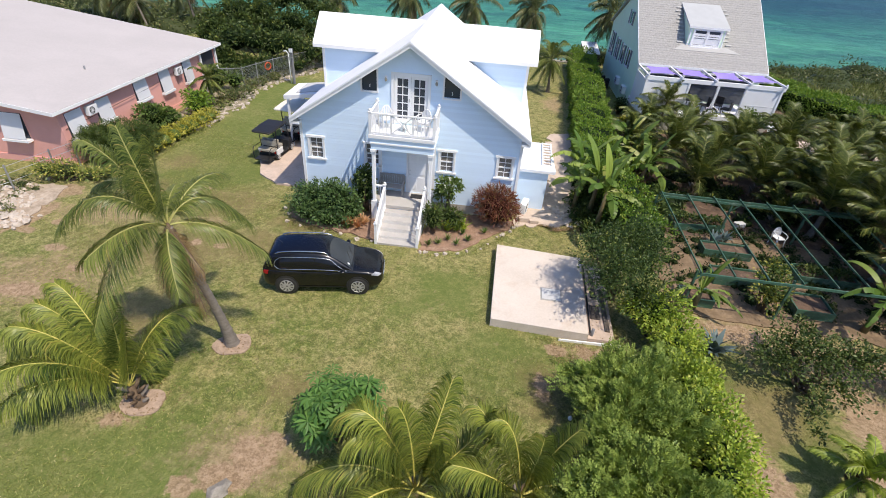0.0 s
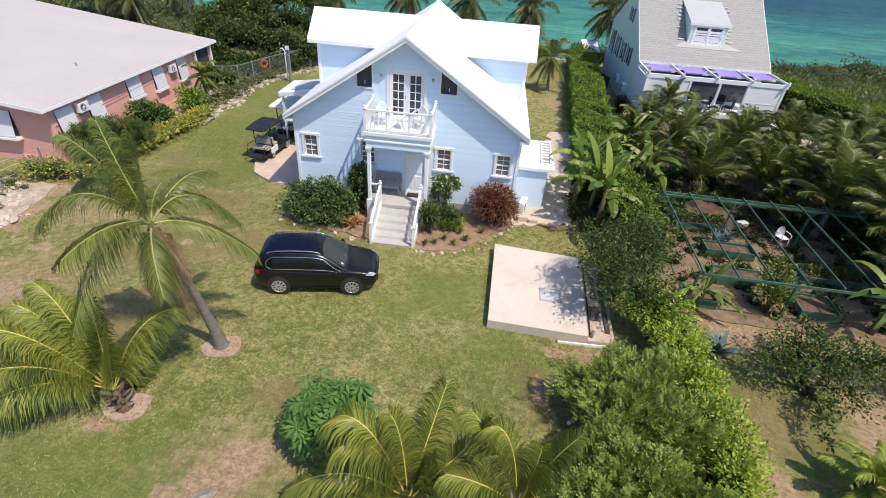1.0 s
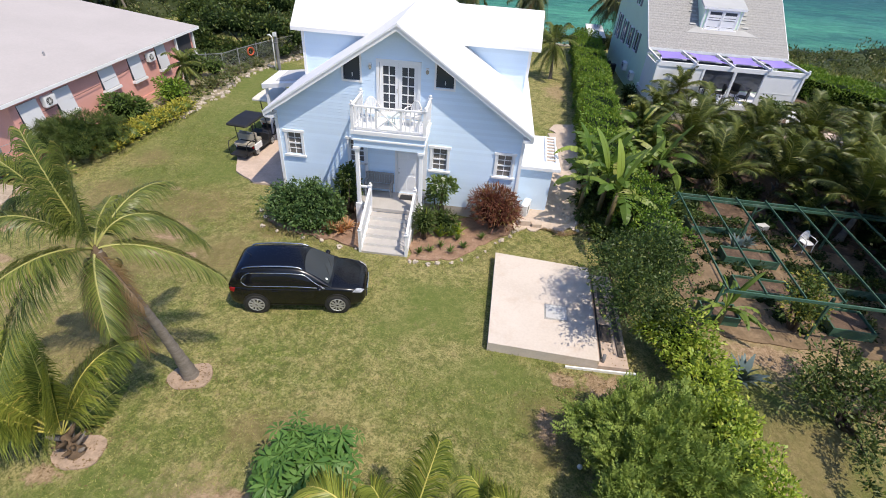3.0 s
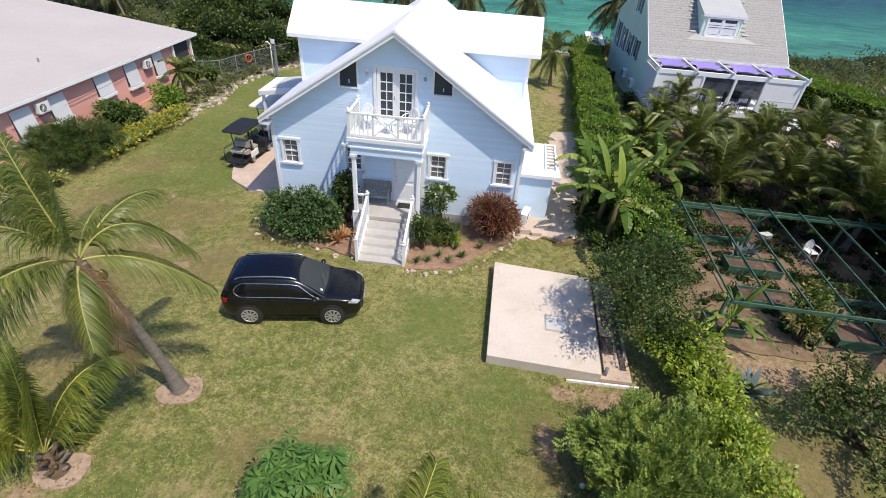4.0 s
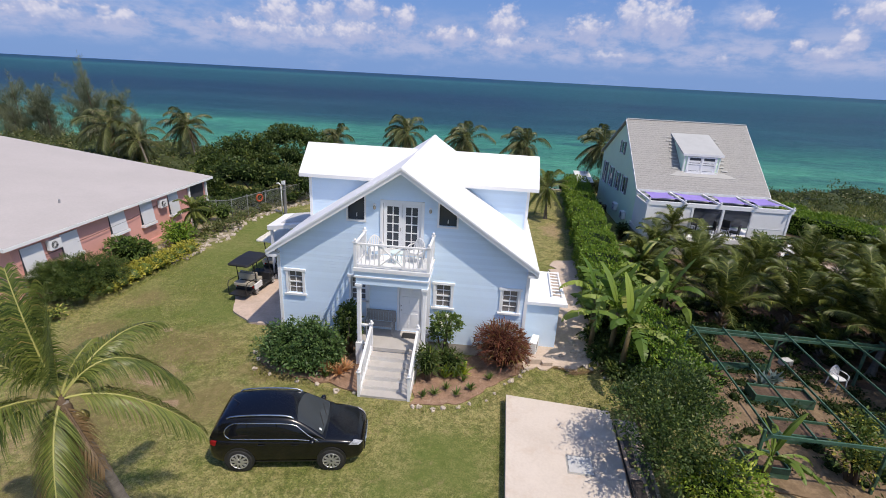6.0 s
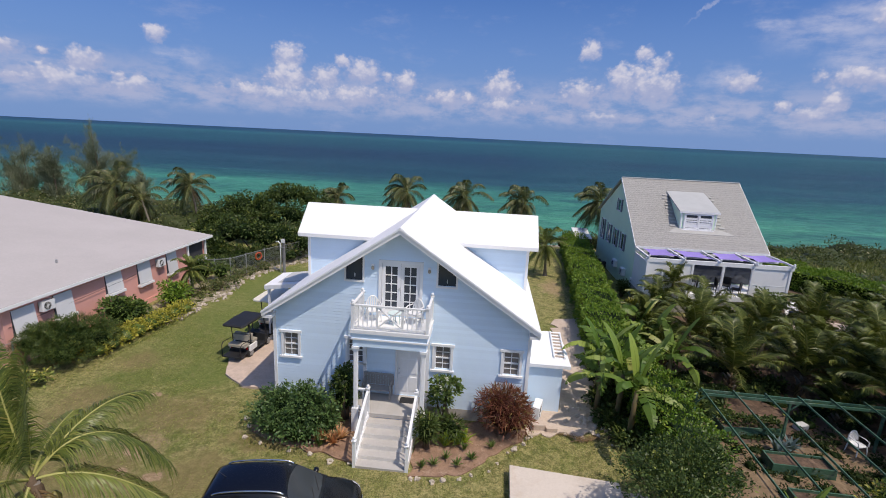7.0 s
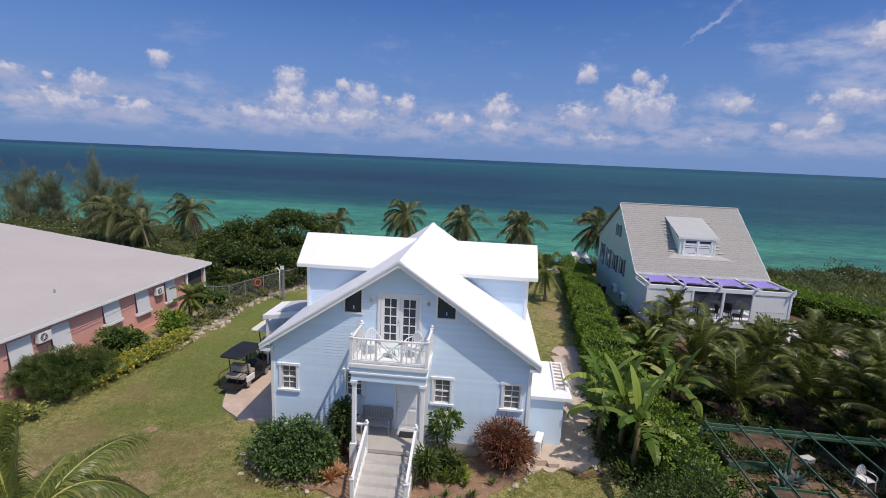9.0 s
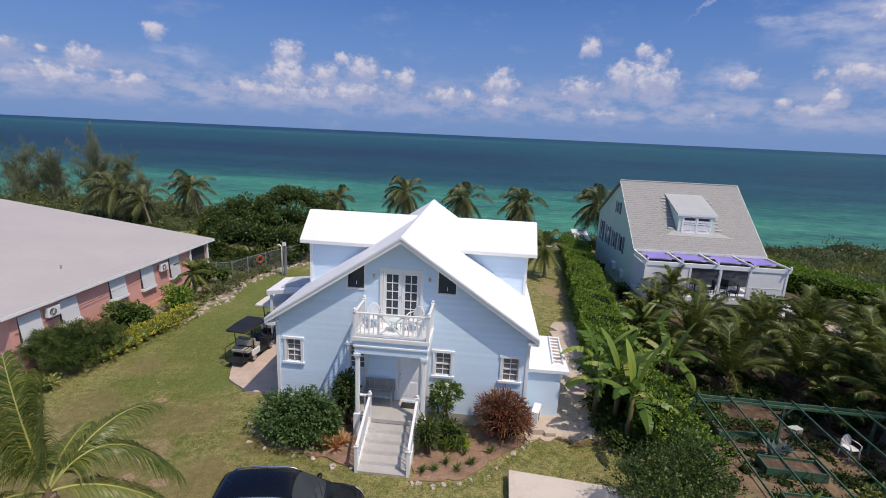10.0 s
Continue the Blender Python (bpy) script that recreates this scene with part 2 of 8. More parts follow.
M["green_paint"] = surface("dark_green_paint", (0.050, 0.130, 0.080), (0.034, 0.095, 0.058), 1.5, 20, 0.6, 0.15, grime=(0.24, 0.28, 0.22), grime_amount=0.6)
M["trunk"] = surface("palm_trunk_bark", (0.25, 0.215, 0.18), (0.14, 0.12, 0.10), 3, 16, 0.9, 0.5, stretch=(1, 1, 3))
M["bark"] = surface("brown_bark", (0.11, 0.08, 0.055), (0.07, 0.05, 0.035), 4, 20, 0.9, 0.5, stretch=(1, 1, 0.4))
M["banana_stem"] = surface("banana_stem", (0.16, 0.10, 0.05), (0.11, 0.12, 0.045), 2, 14, 0.7, 0.2, stretch=(1, 1, 0.4))
M["husk"] = surface("dry_brown_husk", (0.15, 0.10, 0.058), (0.09, 0.058, 0.034), 5, 30, 0.9, 0.4)
M["coconut"] = surface("green_coconut", (0.14, 0.15, 0.03), (0.20, 0.15, 0.05), 4, 30, 0.5, 0.05)
M["rachis"] = surface("yellow_frond_stalk", (0.60, 0.50, 0.13), (0.44, 0.42, 0.10), 3, 20, 0.5, 0.05)
M["olive_rachis"] = surface("pale_frond_stalk", (0.36, 0.34, 0.10), (0.27, 0.27, 0.08), 3, 20, 0.5, 0.05)
M["green_stalk"] = surface("olive_frond_stalk", (0.22, 0.22, 0.06), (0.15, 0.17, 0.05), 3, 20, 0.5, 0.05)
M["rock"] = surface("limestone", (0.31, 0.28, 0.24), (0.20, 0.18, 0.15), 3, 20, 0.9, 0.5, grime=(0.16, 0.15, 0.12))
M["pale_rock"] = surface("bleached_coral_rock", (0.58, 0.50, 0.42), (0.40, 0.34, 0.28), 3, 20, 0.9, 0.5, grime=(0.34, 0.30, 0.25))
M["soil"] = surface("red_brown_soil", (0.33, 0.205, 0.135), (0.19, 0.115, 0.075), 2.2, 14, 0.95, 0.8, grime=(0.50, 0.37, 0.27), grime_amount=0.6)
M["tilled_soil"] = surface("dry_tilled_soil", (0.25, 0.172, 0.100), (0.125, 0.085, 0.050), 1.4, 10, 0.95, 0.8, grime=(0.37, 0.27, 0.17), grime_amount=0.6)
# brown soil darkened so that its colour carries the plants' shade
M["garden_soil"] = surface("garden_soil_with_shade", (0.15, 0.092, 0.060), (0.050, 0.034, 0.023), 1.2, 10, 0.95, 0.8, grime=(0.31, 0.205, 0.14), grime_amount=0.7)
# near-black green: the shade inside crowns is put into the colour
M["shade_leaf"] = leaf("inner_leaves_painted_shade", (0.008, 0.018, 0.005), (0.018, 0.032, 0.009), thin=0.0, gloss=0.05)
M["rubble"] = surface("dry_earth_and_rubble", (0.42, 0.35, 0.26), (0.15, 0.14, 0.075), 2.2, 9, 0.95, 0.6, grime=(0.24, 0.19, 0.12), grime_amount=0.7)
M["pale_rubble"] = surface("pale_dry_rubble", (0.50, 0.405, 0.315), (0.30, 0.235, 0.17), 2.4, 10, 0.95, 0.7, grime=(0.20, 0.17, 0.10), grime_amount=0.5)
M["mulch"] = surface("pale_coconut_mulch", (0.46, 0.335, 0.245), (0.26, 0.19, 0.13), 4, 22, 0.95, 0.6)
M["sand"] = surface("pale_crushed_coral", (0.60, 0.49, 0.40), (0.46, 0.37, 0.30), 1.6, 11, 0.95, 0.3, grime=(0.36, 0.275, 0.20))
M["plastic"] = surface("white_plastic", (0.80, 0.80, 0.80), (0.74, 0.75, 0.76), 3, 30, 0.4, 0.02)
M["pad"] = surface("pinkish_worn_concrete", (0.58, 0.455, 0.37), (0.44, 0.345, 0.28), 1.3, 9, 0.95, 0.3, grime=(0.34, 0.26, 0.20), grime_amount=0.5)
M["cream"] = surface("cream_vinyl", (0.42, 0.38, 0.31), (0.34, 0.31, 0.25), 3, 30, 0.5, 0.05)
M["pale_cream"] = surface("pale_cream_plastic", (0.74, 0.70, 0.60), (0.68, 0.64, 0.54), 3, 30, 0.5, 0.03)
M["galv"] = surface("galvanised_steel", (0.42, 0.43, 0.44), (0.32, 0.33, 0.34), 4, 40, 0.45, 0.05, metal=0.6)
M["orange"] = surface("orange_plastic", (0.55, 0.10, 0.04), (0.48, 0.08, 0.03), 4, 40, 0.5, 0.03)
M["teal"] = surface("teal_canvas", (0.10, 0.33, 0.33), (0.08, 0.27, 0.28), 4, 40, 0.7, 0.05)
M["navy"] = surface("navy_plastic", (0.02, 0.035, 0.12), (0.016, 0.028, 0.09), 4, 40, 0.5, 0.03)
# dark grey that puts the shade of interiors into the colour
M["shade_dark"] = surface("interior_painted_shade", (0.05, 0.05, 0.055), (0.035, 0.035, 0.04), 2, 20, 0.8, 0.05)
M["palm_leaf"] = leaf("palm_leaflets", (0.036, 0.068, 0.015), (0.215, 0.245, 0.058), (0.30, 0.25, 0.08), 0.03, rough=0.36, thin=0.24)
M["palm_yellow"] = leaf("yellowing_palm_leaflets", (0.046, 0.086, 0.015), (0.30, 0.33, 0.062), (0.36, 0.31, 0.07), 0.04, rough=0.38, thin=0.22)
M["palm_lime"] = leaf("lime_green_palm_leaflets", (0.14, 0.21, 0.028), (0.36, 0.42, 0.07), thin=0.25)
M["palm_dark"] = leaf("deep_green_palm_leaflets", (0.016, 0.034, 0.008), (0.155, 0.185, 0.042), (0.30, 0.28, 0.07), 0.06, rough=0.36, thin=0.14, gloss=0.25)
M["palm_dry"] = leaf("dry_brown_leaflets", (0.15, 0.095, 0.045), (0.24, 0.16, 0.08))
M["palm_shore"] = leaf("windblown_palm_leaflets", (0.034, 0.052, 0.020), (0.15, 0.17, 0.065), (0.24, 0.20, 0.10), 0.08, rough=0.4, thin=0.2)
M["hedge"] = leaf("hedge_leaves", (0.065, 0.14, 0.015), (0.20, 0.31, 0.042), (0.28, 0.35, 0.05), 0.10, thin=0.22)
M["dark_leaf"] = leaf("dark_green_leaves", (0.020, 0.042, 0.011), (0.090, 0.128, 0.032), (0.17, 0.19, 0.04), 0.06, thin=0.12, gloss=0.2)
M["weed"] = leaf("dark_weed_leaves", (0.016, 0.030, 0.009), (0.065, 0.085, 0.022), thin=0.1, gloss=0.15)
M["gloss_leaf"] = leaf("glossy_dark_leaves", (0.022, 0.050, 0.012), (0.10, 0.145, 0.035), (0.20, 0.23, 0.05), 0.06, rough=0.45, thin=0.15, gloss=0.25)
M["mid_leaf"] = leaf("mid_green_leaves", (0.042, 0.085, 0.018), (0.15, 0.21, 0.05), thin=0.18)
M["front_leaf"] = leaf("blue_green_leaves", (0.030, 0.075, 0.022), (0.13, 0.205, 0.062), thin=0.16, gloss=0.35)
M["blue_leaf"] = leaf("feathery_green_leaves", (0.085, 0.150, 0.030), (0.31, 0.390, 0.095), thin=0.22, gloss=0.15)
M["lime_leaf"] = leaf("lime_green_leaves", (0.15, 0.24, 0.028), (0.37, 0.45, 0.06), (0.44, 0.46, 0.07), 0.12)
M["cassava"] = leaf("bright_palmate_leaves", (0.06, 0.15, 0.03), (0.14, 0.26, 0.06))
M["red_leaf"] = leaf("dark_red_croton_leaves", (0.10, 0.034, 0.024), (0.25, 0.095, 0.055), (0.24, 0.18, 0.06), 0.10)
# dark copy of the croton red that carries the shade inside the bush
M["dark_red"] = leaf("inner_red_painted_shade", (0.03, 0.010, 0.008), (0.05, 0.016, 0.012), thin=0.0, gloss=0.05)
M["orange_leaf"] = leaf("orange_bromeliad_leaves", (0.52, 0.24, 0.12), (0.66, 0.44, 0.24))
M["yellow_leaf"] = leaf("yellow_green_leaves", (0.20, 0.21, 0.032), (0.54, 0.48, 0.085))
M["pale_shrub"] = leaf("green_and_yellow_leaves", (0.085, 0.135, 0.028), (0.30, 0.335, 0.075), (0.52, 0.46, 0.12), 0.22)
M["agave"] = leaf("blue_grey_agave", (0.085, 0.13, 0.125), (0.14, 0.19, 0.185), thin=0.1)
M["banana"] = leaf("banana_leaves", (0.075, 0.145, 0.020), (0.27, 0.345, 0.070), (0.30, 0.32, 0.08), 0.08, thin=0.3, whole=True)
M["casuarina"] = leaf("grey_green_needles", (0.13, 0.155, 0.10), (0.25, 0.27, 0.18), thin=0.3)
M["scrub"] = leaf("coastal_scrub_leaves", (0.075, 0.105, 0.035), (0.19, 0.215, 0.08), (0.27, 0.24, 0.12), 0.14)
M["dune"] = leaf("dune_grass_blades", (0.13, 0.16, 0.055), (0.30, 0.32, 0.12), (0.36, 0.33, 0.16), 0.12, thin=0.3, gloss=0.1)
M["dark_scrub"] = leaf("dark_coastal_scrub_leaves", (0.038, 0.058, 0.020), (0.125, 0.150, 0.055), (0.20, 0.19, 0.09), 0.10)
# dark olive for filler blobs, with the scrub's inner shade in the colour
M["scrub_inside"] = leaf("scrub_core_painted_shade", (0.030, 0.042, 0.016), (0.055, 0.068, 0.028), thin=0.0, gloss=0.05)
M["flower"] = leaf("white_petals", (0.75, 0.75, 0.70), (0.85, 0.85, 0.80))
M["grass_blade"] = leaf("grass_blades", (0.125, 0.165, 0.038), (0.335, 0.335, 0.10), (0.42, 0.36, 0.16), 0.10)


def patches(n, p, spots, wobble, low=-0.35, high=0.65):
    """How far a place lies inside one of the round or oval spots (x, y, half width, half depth)."""
    best = None
    for x, y, rx, ry in spots:
        d = n.vec("LENGTH", n.vec("MULTIPLY", n.vec("SUBTRACT", p, (x, y, 0)), (1 / rx, 1 / ry, 0)))
        one = n.math("SUBTRACT", 1.0, d)
        best = one if best is None else n.math("MAXIMUM", best, one)
    return n.step(n.math("ADD", best, n.math("MULTIPLY", n.math("SUBTRACT", wobble, 0.5), 2.6)), low, high)


# worn patches of open earth in the lawn: x, y, half width, half depth
EARTH = [(-1.75, -13.85, 0.75, 0.75), (-1.3, -13.35, 0.55, 0.35), (-2.2, -14.45, 0.9, 0.5), (-3.1, -14.85, 0.5, 0.35), (-10.2, -0.3, 0.34, 0.2), (-8.45, -3.9, 0.55, 0.22), (-8.2, -4.85, 0.3, 0.3),
         (-7.05, -4.95, 0.4, 0.3), (-12.6, -8.9, 0.9, 0.5), (6.7, -8.55, 0.5, 0.3), (8.0, -8.6, 0.9, 0.5), (11.8, -11.6, 0.5, 1.0), (12.0, -12.8, 0.8, 1.2), (16.3, -10.6, 1.1, 2.8), (15.6, -12.4, 0.8, 1.2), (17.6, -7.6, 2.4, 1.1),
         (13.6, -6.6, 1.6, 0.6), (-5.9, -13.35, 0.5, 0.3), (6.1, -10.2, 0.3, 0.6), (-16.0, -4.3, 0.6, 1.6), (-16.3, -2.0, 0.9, 0.8), (-15.4, -5.4, 0.5, 0.3), (-14.6, -4.6, 0.4, 0.25), (-13.4, -6.3, 0.6, 0.3), (-11.6, -7.4, 0.5, 0.25)]
# dry, brown stretches of thin grass
DRY = [(-8.6, -1.4, 2.2, 1.5), (-12.7, -1.4, 1.5, 1.7), (-12.9, 2.4, 1.0, 1.2), (-9.5, -5.4, 3.6, 1.9), (-6.0, -4.6, 2.0, 1.4), (-4.8, -2.6, 1.4, 0.7), (6.2, -10.4, 1.0, 1.2), (-7.6, -9.2, 2.4, 1.4), (13.0, -10.2, 1.8, 1.5), (-0.5, -11.6, 1.8, 0.9)]


def lawn_material():
    m, n = material("lawn_and_earth")
    p = n.place()
    big, mid, fine = n.noise(0.16, 4, 0.6, p), n.noise(1.3, 6, 0.7, p), n.noise(17, 4, 0.75, p)
    tuft = n.noise(5.0, 5, 0.75, p)
    col = n.mix(n.step(n.math("ADD", n.math("MULTIPLY", big, 0.55), n.math("MULTIPLY", mid, 0.6)), 0.42, 0.68), (0.170, 0.205, 0.052), (0.385, 0.330, 0.142))
    col = n.mix(n.math("MULTIPLY", n.step(tuft, 0.48, 0.62), 0.60), col, (0.47, 0.42, 0.19))
    col = n.mix(n.math("MULTIPLY", n.step(fine, 0.47, 0.58), 0.62), col, (0.062, 0.094, 0.019))
    col = n.mix(n.math("MULTIPLY", n.step(n.noise(3.4, 7, 0.78, p, 0.3), 0.46, 0.60), 0.62), col, (0.085, 0.098, 0.028))
    # greener grass; the two spots past x 12 also carry shade in their colour
    lush = patches(n, p, [(-11.0, 8.0, 4.0, 8.0), (-9.4, 2.0, 2.6, 2.4), (-12.0, 0.6, 1.6, 1.4), (-5.0, -14.8, 4.5, 1.8), (-12.5, 14.0, 2.5, 8.0), (5.0, -9.2, 2.2, 1.4), (2.4, -6.4, 2.0, 1.6), (12.5, -8.6, 1.4, 1.2), (14.4, -11.2, 1.4, 1.4)], n.noise(0.5, 5, 0.65, p))
    col = n.mix(n.math("MULTIPLY", lush, 0.72), col, n.mix(tuft, (0.075, 0.115, 0.025), (0.18, 0.22, 0.055)))
    dry = patches(n, p, DRY, n.noise(0.9, 7, 0.72, p))
    col = n.mix(n.math("MULTIPLY", dry, n.math("ADD", 0.20, n.math("MULTIPLY", tuft, 0.75))), col, n.mix(fine, (0.11, 0.080, 0.034), (0.32, 0.235, 0.118)))
    bare = patches(n, p, [(-2.0, -13.9, 1.7, 1.0), (-12.4, -8.3, 2.6, 1.6), (-13.5, -3.6, 2.0, 0.9), (-8.6, -3.4, 1.0, 0.8), (11.6, -12.2, 0.8, 2.2), (14.2, -6.3, 3.4, 1.3), (17.6, -11.5, 1.8, 3.4), (17.2, -7.6, 3.6, 1.4),
                          (11.3, -13.6, 0.9, 1.4), (12.2, -4.6, 1.0, 1.2), (8.6, 19.0, 0.8, 2.0)], mid)
    earthy = n.mix(n.step(n.math("ADD", n.math("MULTIPLY", tuft, 0.5), n.math("MULTIPLY", fine, 0.5)), 0.38, 0.62), (0.25, 0.165, 0.10), (0.48, 0.340, 0.225))
    col = n.mix(n.math("MULTIPLY", bare, n.math("ADD", 0.30, n.math("MULTIPLY", tuft, 0.6))), col, earthy)
    col = n.mix(n.math("MULTIPLY", patches(n, p, EARTH, n.noise(2.2, 7, 0.75, p), 0.05, 0.35), 0.85), col, earthy)
    speck = n.step(n.noise(2.6, 7, 0.72, p, 0.5), 0.56, 0.70)
    col = n.mix(n.math("MULTIPLY", speck, 0.45), col, (0.36, 0.265, 0.155))
    beyond = n.step(n.put("ShaderNodeSeparateXYZ", {0: p}).outputs[1], 34.0, 40.0)
    col = n.mix(beyond, col, (0.42, 0.36, 0.26))
    h = n.math("ADD", n.math("MULTIPLY", fine, 0.6), n.math("MULTIPLY", tuft, 0.8))
    bump = n.put("ShaderNodeBump", {"Strength": 1.0, "Distance": 0.08, "Height": h}).outputs[0]
    s = n.put("ShaderNodeBsdfPrincipled", {"Base Color": col, "Roughness": 0.95, "Specular IOR Level": 0.15, "Normal": bump})
    n.put("ShaderNodeOutputMaterial", {0: s.outputs[0]})
    return m


def sea_material():
    m, n = material("shallow_sea_water")
    p = n.place()
    y = n.put("ShaderNodeSeparateXYZ", {0: p}).outputs[1]
    wide = n.vec("MULTIPLY", p, (0.3, 1.0, 0))
    drift = n.math("ADD", n.math("MULTIPLY", n.noise(0.012, 8, 0.70, wide), 0.75), n.math("MULTIPLY", n.noise(0.07, 8, 0.78, wide), 0.30))
    y2 = n.math("MULTIPLY", y, n.math("ADD", 0.475, drift))
    ramp = n.put("ShaderNodeValToRGB", {0: n.math("DIVIDE", n.math("LOGARITHM", n.math("MAXIMUM", y2, 10.0), 10.0), 4.0)})
    stops = [(0.40, (0.085, 0.215, 0.150)), (0.445, (0.050, 0.215, 0.145)), (0.50, (0.034, 0.180, 0.135)), (0.530, (0.015, 0.065, 0.085)),
             (0.62, (0.012, 0.036, 0.068)), (0.655, (0.012, 0.060, 0.082)), (0.73, (0.014, 0.074, 0.092)), (0.765, (0.026, 0.120, 0.130)),
             (0.795, (0.010, 0.050, 0.090)), (0.93, (0.007, 0.034, 0.080))]
    el = ramp.color_ramp.elements
    while len(el) < len(stops):
        el.new(0.5)
    for e, (at, c) in zip(el, stops):
        e.position, e.color = at, (*c, 1)
    reef = n.step(n.noise(0.03, 9, 0.76, wide), 0.50, 0.60)
    col = n.mix(n.math("MULTIPLY", reef, 0.55), ramp.outputs[0], (0.012, 0.046, 0.078))
    # the bed darkens with weed towards the east
    x = n.put("ShaderNodeSeparateXYZ", {0: p}).outputs[0]
    weed = n.math("MULTIPLY", n.step(x, 5.0, 70.0), n.step(n.noise(0.05, 6, 0.7, wide), 0.30, 0.62))
    col = n.mix(n.math("MULTIPLY", weed, 0.55), col, (0.014, 0.075, 0.085))
    # wind streaks and crests at three sizes, their light and dark put into the colour
    near = n.step(n.noise(0.55, 4, 0.65, n.vec("MULTIPLY", p, (0.6, 1.1, 1)), 0.4), 0.45, 0.58)
    mid = n.step(n.noise(0.13, 6, 0.75, n.vec("MULTIPLY", p, (0.55, 1.3, 1)), 0.3), 0.46, 0.56)
    far = n.step(n.noise(0.022, 8, 0.80, n.vec("MULTIPLY", p, (0.20, 1.6, 1))), 0.44, 0.60)
    fine = n.step(n.noise(0.30, 8, 0.82, n.vec("MULTIPLY", p, (0.30, 1.3, 1)), 0.3), 0.40, 0.62)
    mid = n.math("ADD", n.math("MULTIPLY", mid, 0.45), n.math("MULTIPLY", fine, 0.65))
    chop = n.math("ADD", n.math("MULTIPLY", near, 0.35), n.math("ADD", n.math("MULTIPLY", mid, 0.35), n.math("MULTIPLY", far, 0.30)))
    col = n.mix(1.0, col, n.mix(chop, (0.58, 0.64, 0.70), (2.0, 1.70, 1.50)), "MULTIPLY")
    wave = n.math("ADD", n.noise(0.55, 5, 0.65, n.vec("MULTIPLY", p, (0.5, 1, 1))), n.math("MULTIPLY", n.noise(2.6, 3, 0.6, p), 0.4))
    bump = n.put("ShaderNodeBump", {"Strength": 0.8, "Distance": 0.5, "Height": wave}).outputs[0]
    s = n.put("ShaderNodeBsdfPrincipled", {"Base Color": col, "Roughness": 0.45, "Specular IOR Level": 0.12, "Normal": bump})
    n.put("ShaderNodeOutputMaterial", {0: s.outputs[0]})
    return m


M["lawn"], M["sea"] = lawn_material(), sea_material()


# ---- mesh tools ----
class Mesh:
    """Collects vertices and faces of one mesh."""

    def __init__(self):
        self.v, self.f = [], []

    def add(self, verts, faces):
        o = len(self.v)
        self.v += [tuple(p) for p in verts]
        self.f += [tuple(i + o for i in f) for f in faces]
        return self

    def box(self, x0, x1, y0, y1, z0, z1, m=None, bevel=0.0):
        b = min(bevel, (x1 - x0) * 0.45, (y1 - y0) * 0.45)
        ring = [(x0 + b, y0), (x1 - b, y0), (x1, y0 + b), (x1, y1 - b), (x1 - b, y1), (x0 + b, y1), (x0, y1 - b), (x0, y0 + b)] if b > 0 else [(x0, y0), (x1, y0), (x1, y1), (x0, y1)]
        return self.prism(ring, z0, z1, m)

    def prism(self, ring, z0, z1, m=None):
        n = len(ring)
        vs = [Vector((x, y, z0)) for x, y in ring] + [Vector((x, y, z1)) for x, y in ring]
        if m:
            vs = [m @ p for p in vs]
        return self.add(vs, [tuple(range(n))[::-1], tuple(range(n, 2 * n))] + [(i, (i + 1) % n, n + (i + 1) % n, n + i) for i in range(n)])

    def slab(self, corners, thick):
        """A plate with its upper face at the four (or more) corners, thick measured straight down."""
        n = len(corners)
        vs = [Vector(c) for c in corners]
        vs = vs + [p - Vector((0, 0, thick)) for p in vs]
        return self.add(vs, [tuple(range(n)), tuple(range(n, 2 * n))[::-1]] + [(i, n + i, n + (i + 1) % n, (i + 1) % n) for i in range(n)])

    def tube(self, path, radii, sides=8, cap=True):
        pts = [Vector(p) for p in path]
        rad = radii if isinstance(radii, (list, tuple)) else [radii] * len(pts)
        vs, fs = [], []
        for i, p in enumerate(pts):
            d = (pts[min(i + 1, len(pts) - 1)] - pts[max(i - 1, 0)]).normalized()
            u = d.cross(Vector((0, 1, 0)) if abs(d.y) < 0.9 else Vector((1, 0, 0))).normalized()
            w = d.cross(u)
            vs += [p + (u * math.cos(2 * math.pi * k / sides) + w * math.sin(2 * math.pi * k / sides)) * rad[i] for k in range(sides)]
        for i in range(len(pts) - 1):
            for k in range(sides):
                a, b = i * sides + k, i * sides + (k + 1) % sides
                fs.append((a, b, b + sides, a + sides))
        if cap:
            fs += [tuple(range(sides))[::-1], tuple(range(len(vs) - sides, len(vs)))]
        return self.add(vs, fs)

    def bar(self, a, b, w, h):
        """A square bar from a to b, w wide and h high."""
        a, b = Vector(a), Vector(b)
        d = (b - a).normalized()
        s = d.cross(Vector((0, 0, 1)))
        s = (Vector((1, 0, 0)) if s.length < 1e-4 else s.normalized())
        u = s.cross(d)
        vs = [p + s * (w / 2 * i) + u * (h / 2 * j) for p in (a, b) for i, j in ((-1, -1), (1, -1), (1, 1), (-1, 1))]
        return self.add(vs, [(3, 2, 1, 0), (4, 5, 6, 7)] + [(i, (i + 1) % 4, 4 + (i + 1) % 4, 4 + i) for i in range(4)])

    def blob(self, c, r, seed=0, rough=0.25, rings=5, sides=8, scale=1.3):
        rr = Vector(r) if not isinstance(r, (int, float)) else Vector((r, r, r))
        vs, fs = [], []
        for i in range(rings + 1):
            th = math.pi * i / rings
            for k in range(sides):
                ph = 2 * math.pi * k / sides
                d = Vector((math.sin(th) * math.cos(ph), math.sin(th) * math.sin(ph), math.cos(th)))
                q = 1 + rough * noise.noise(d * scale + Vector((seed * 7.1, seed * 3.3, seed)))
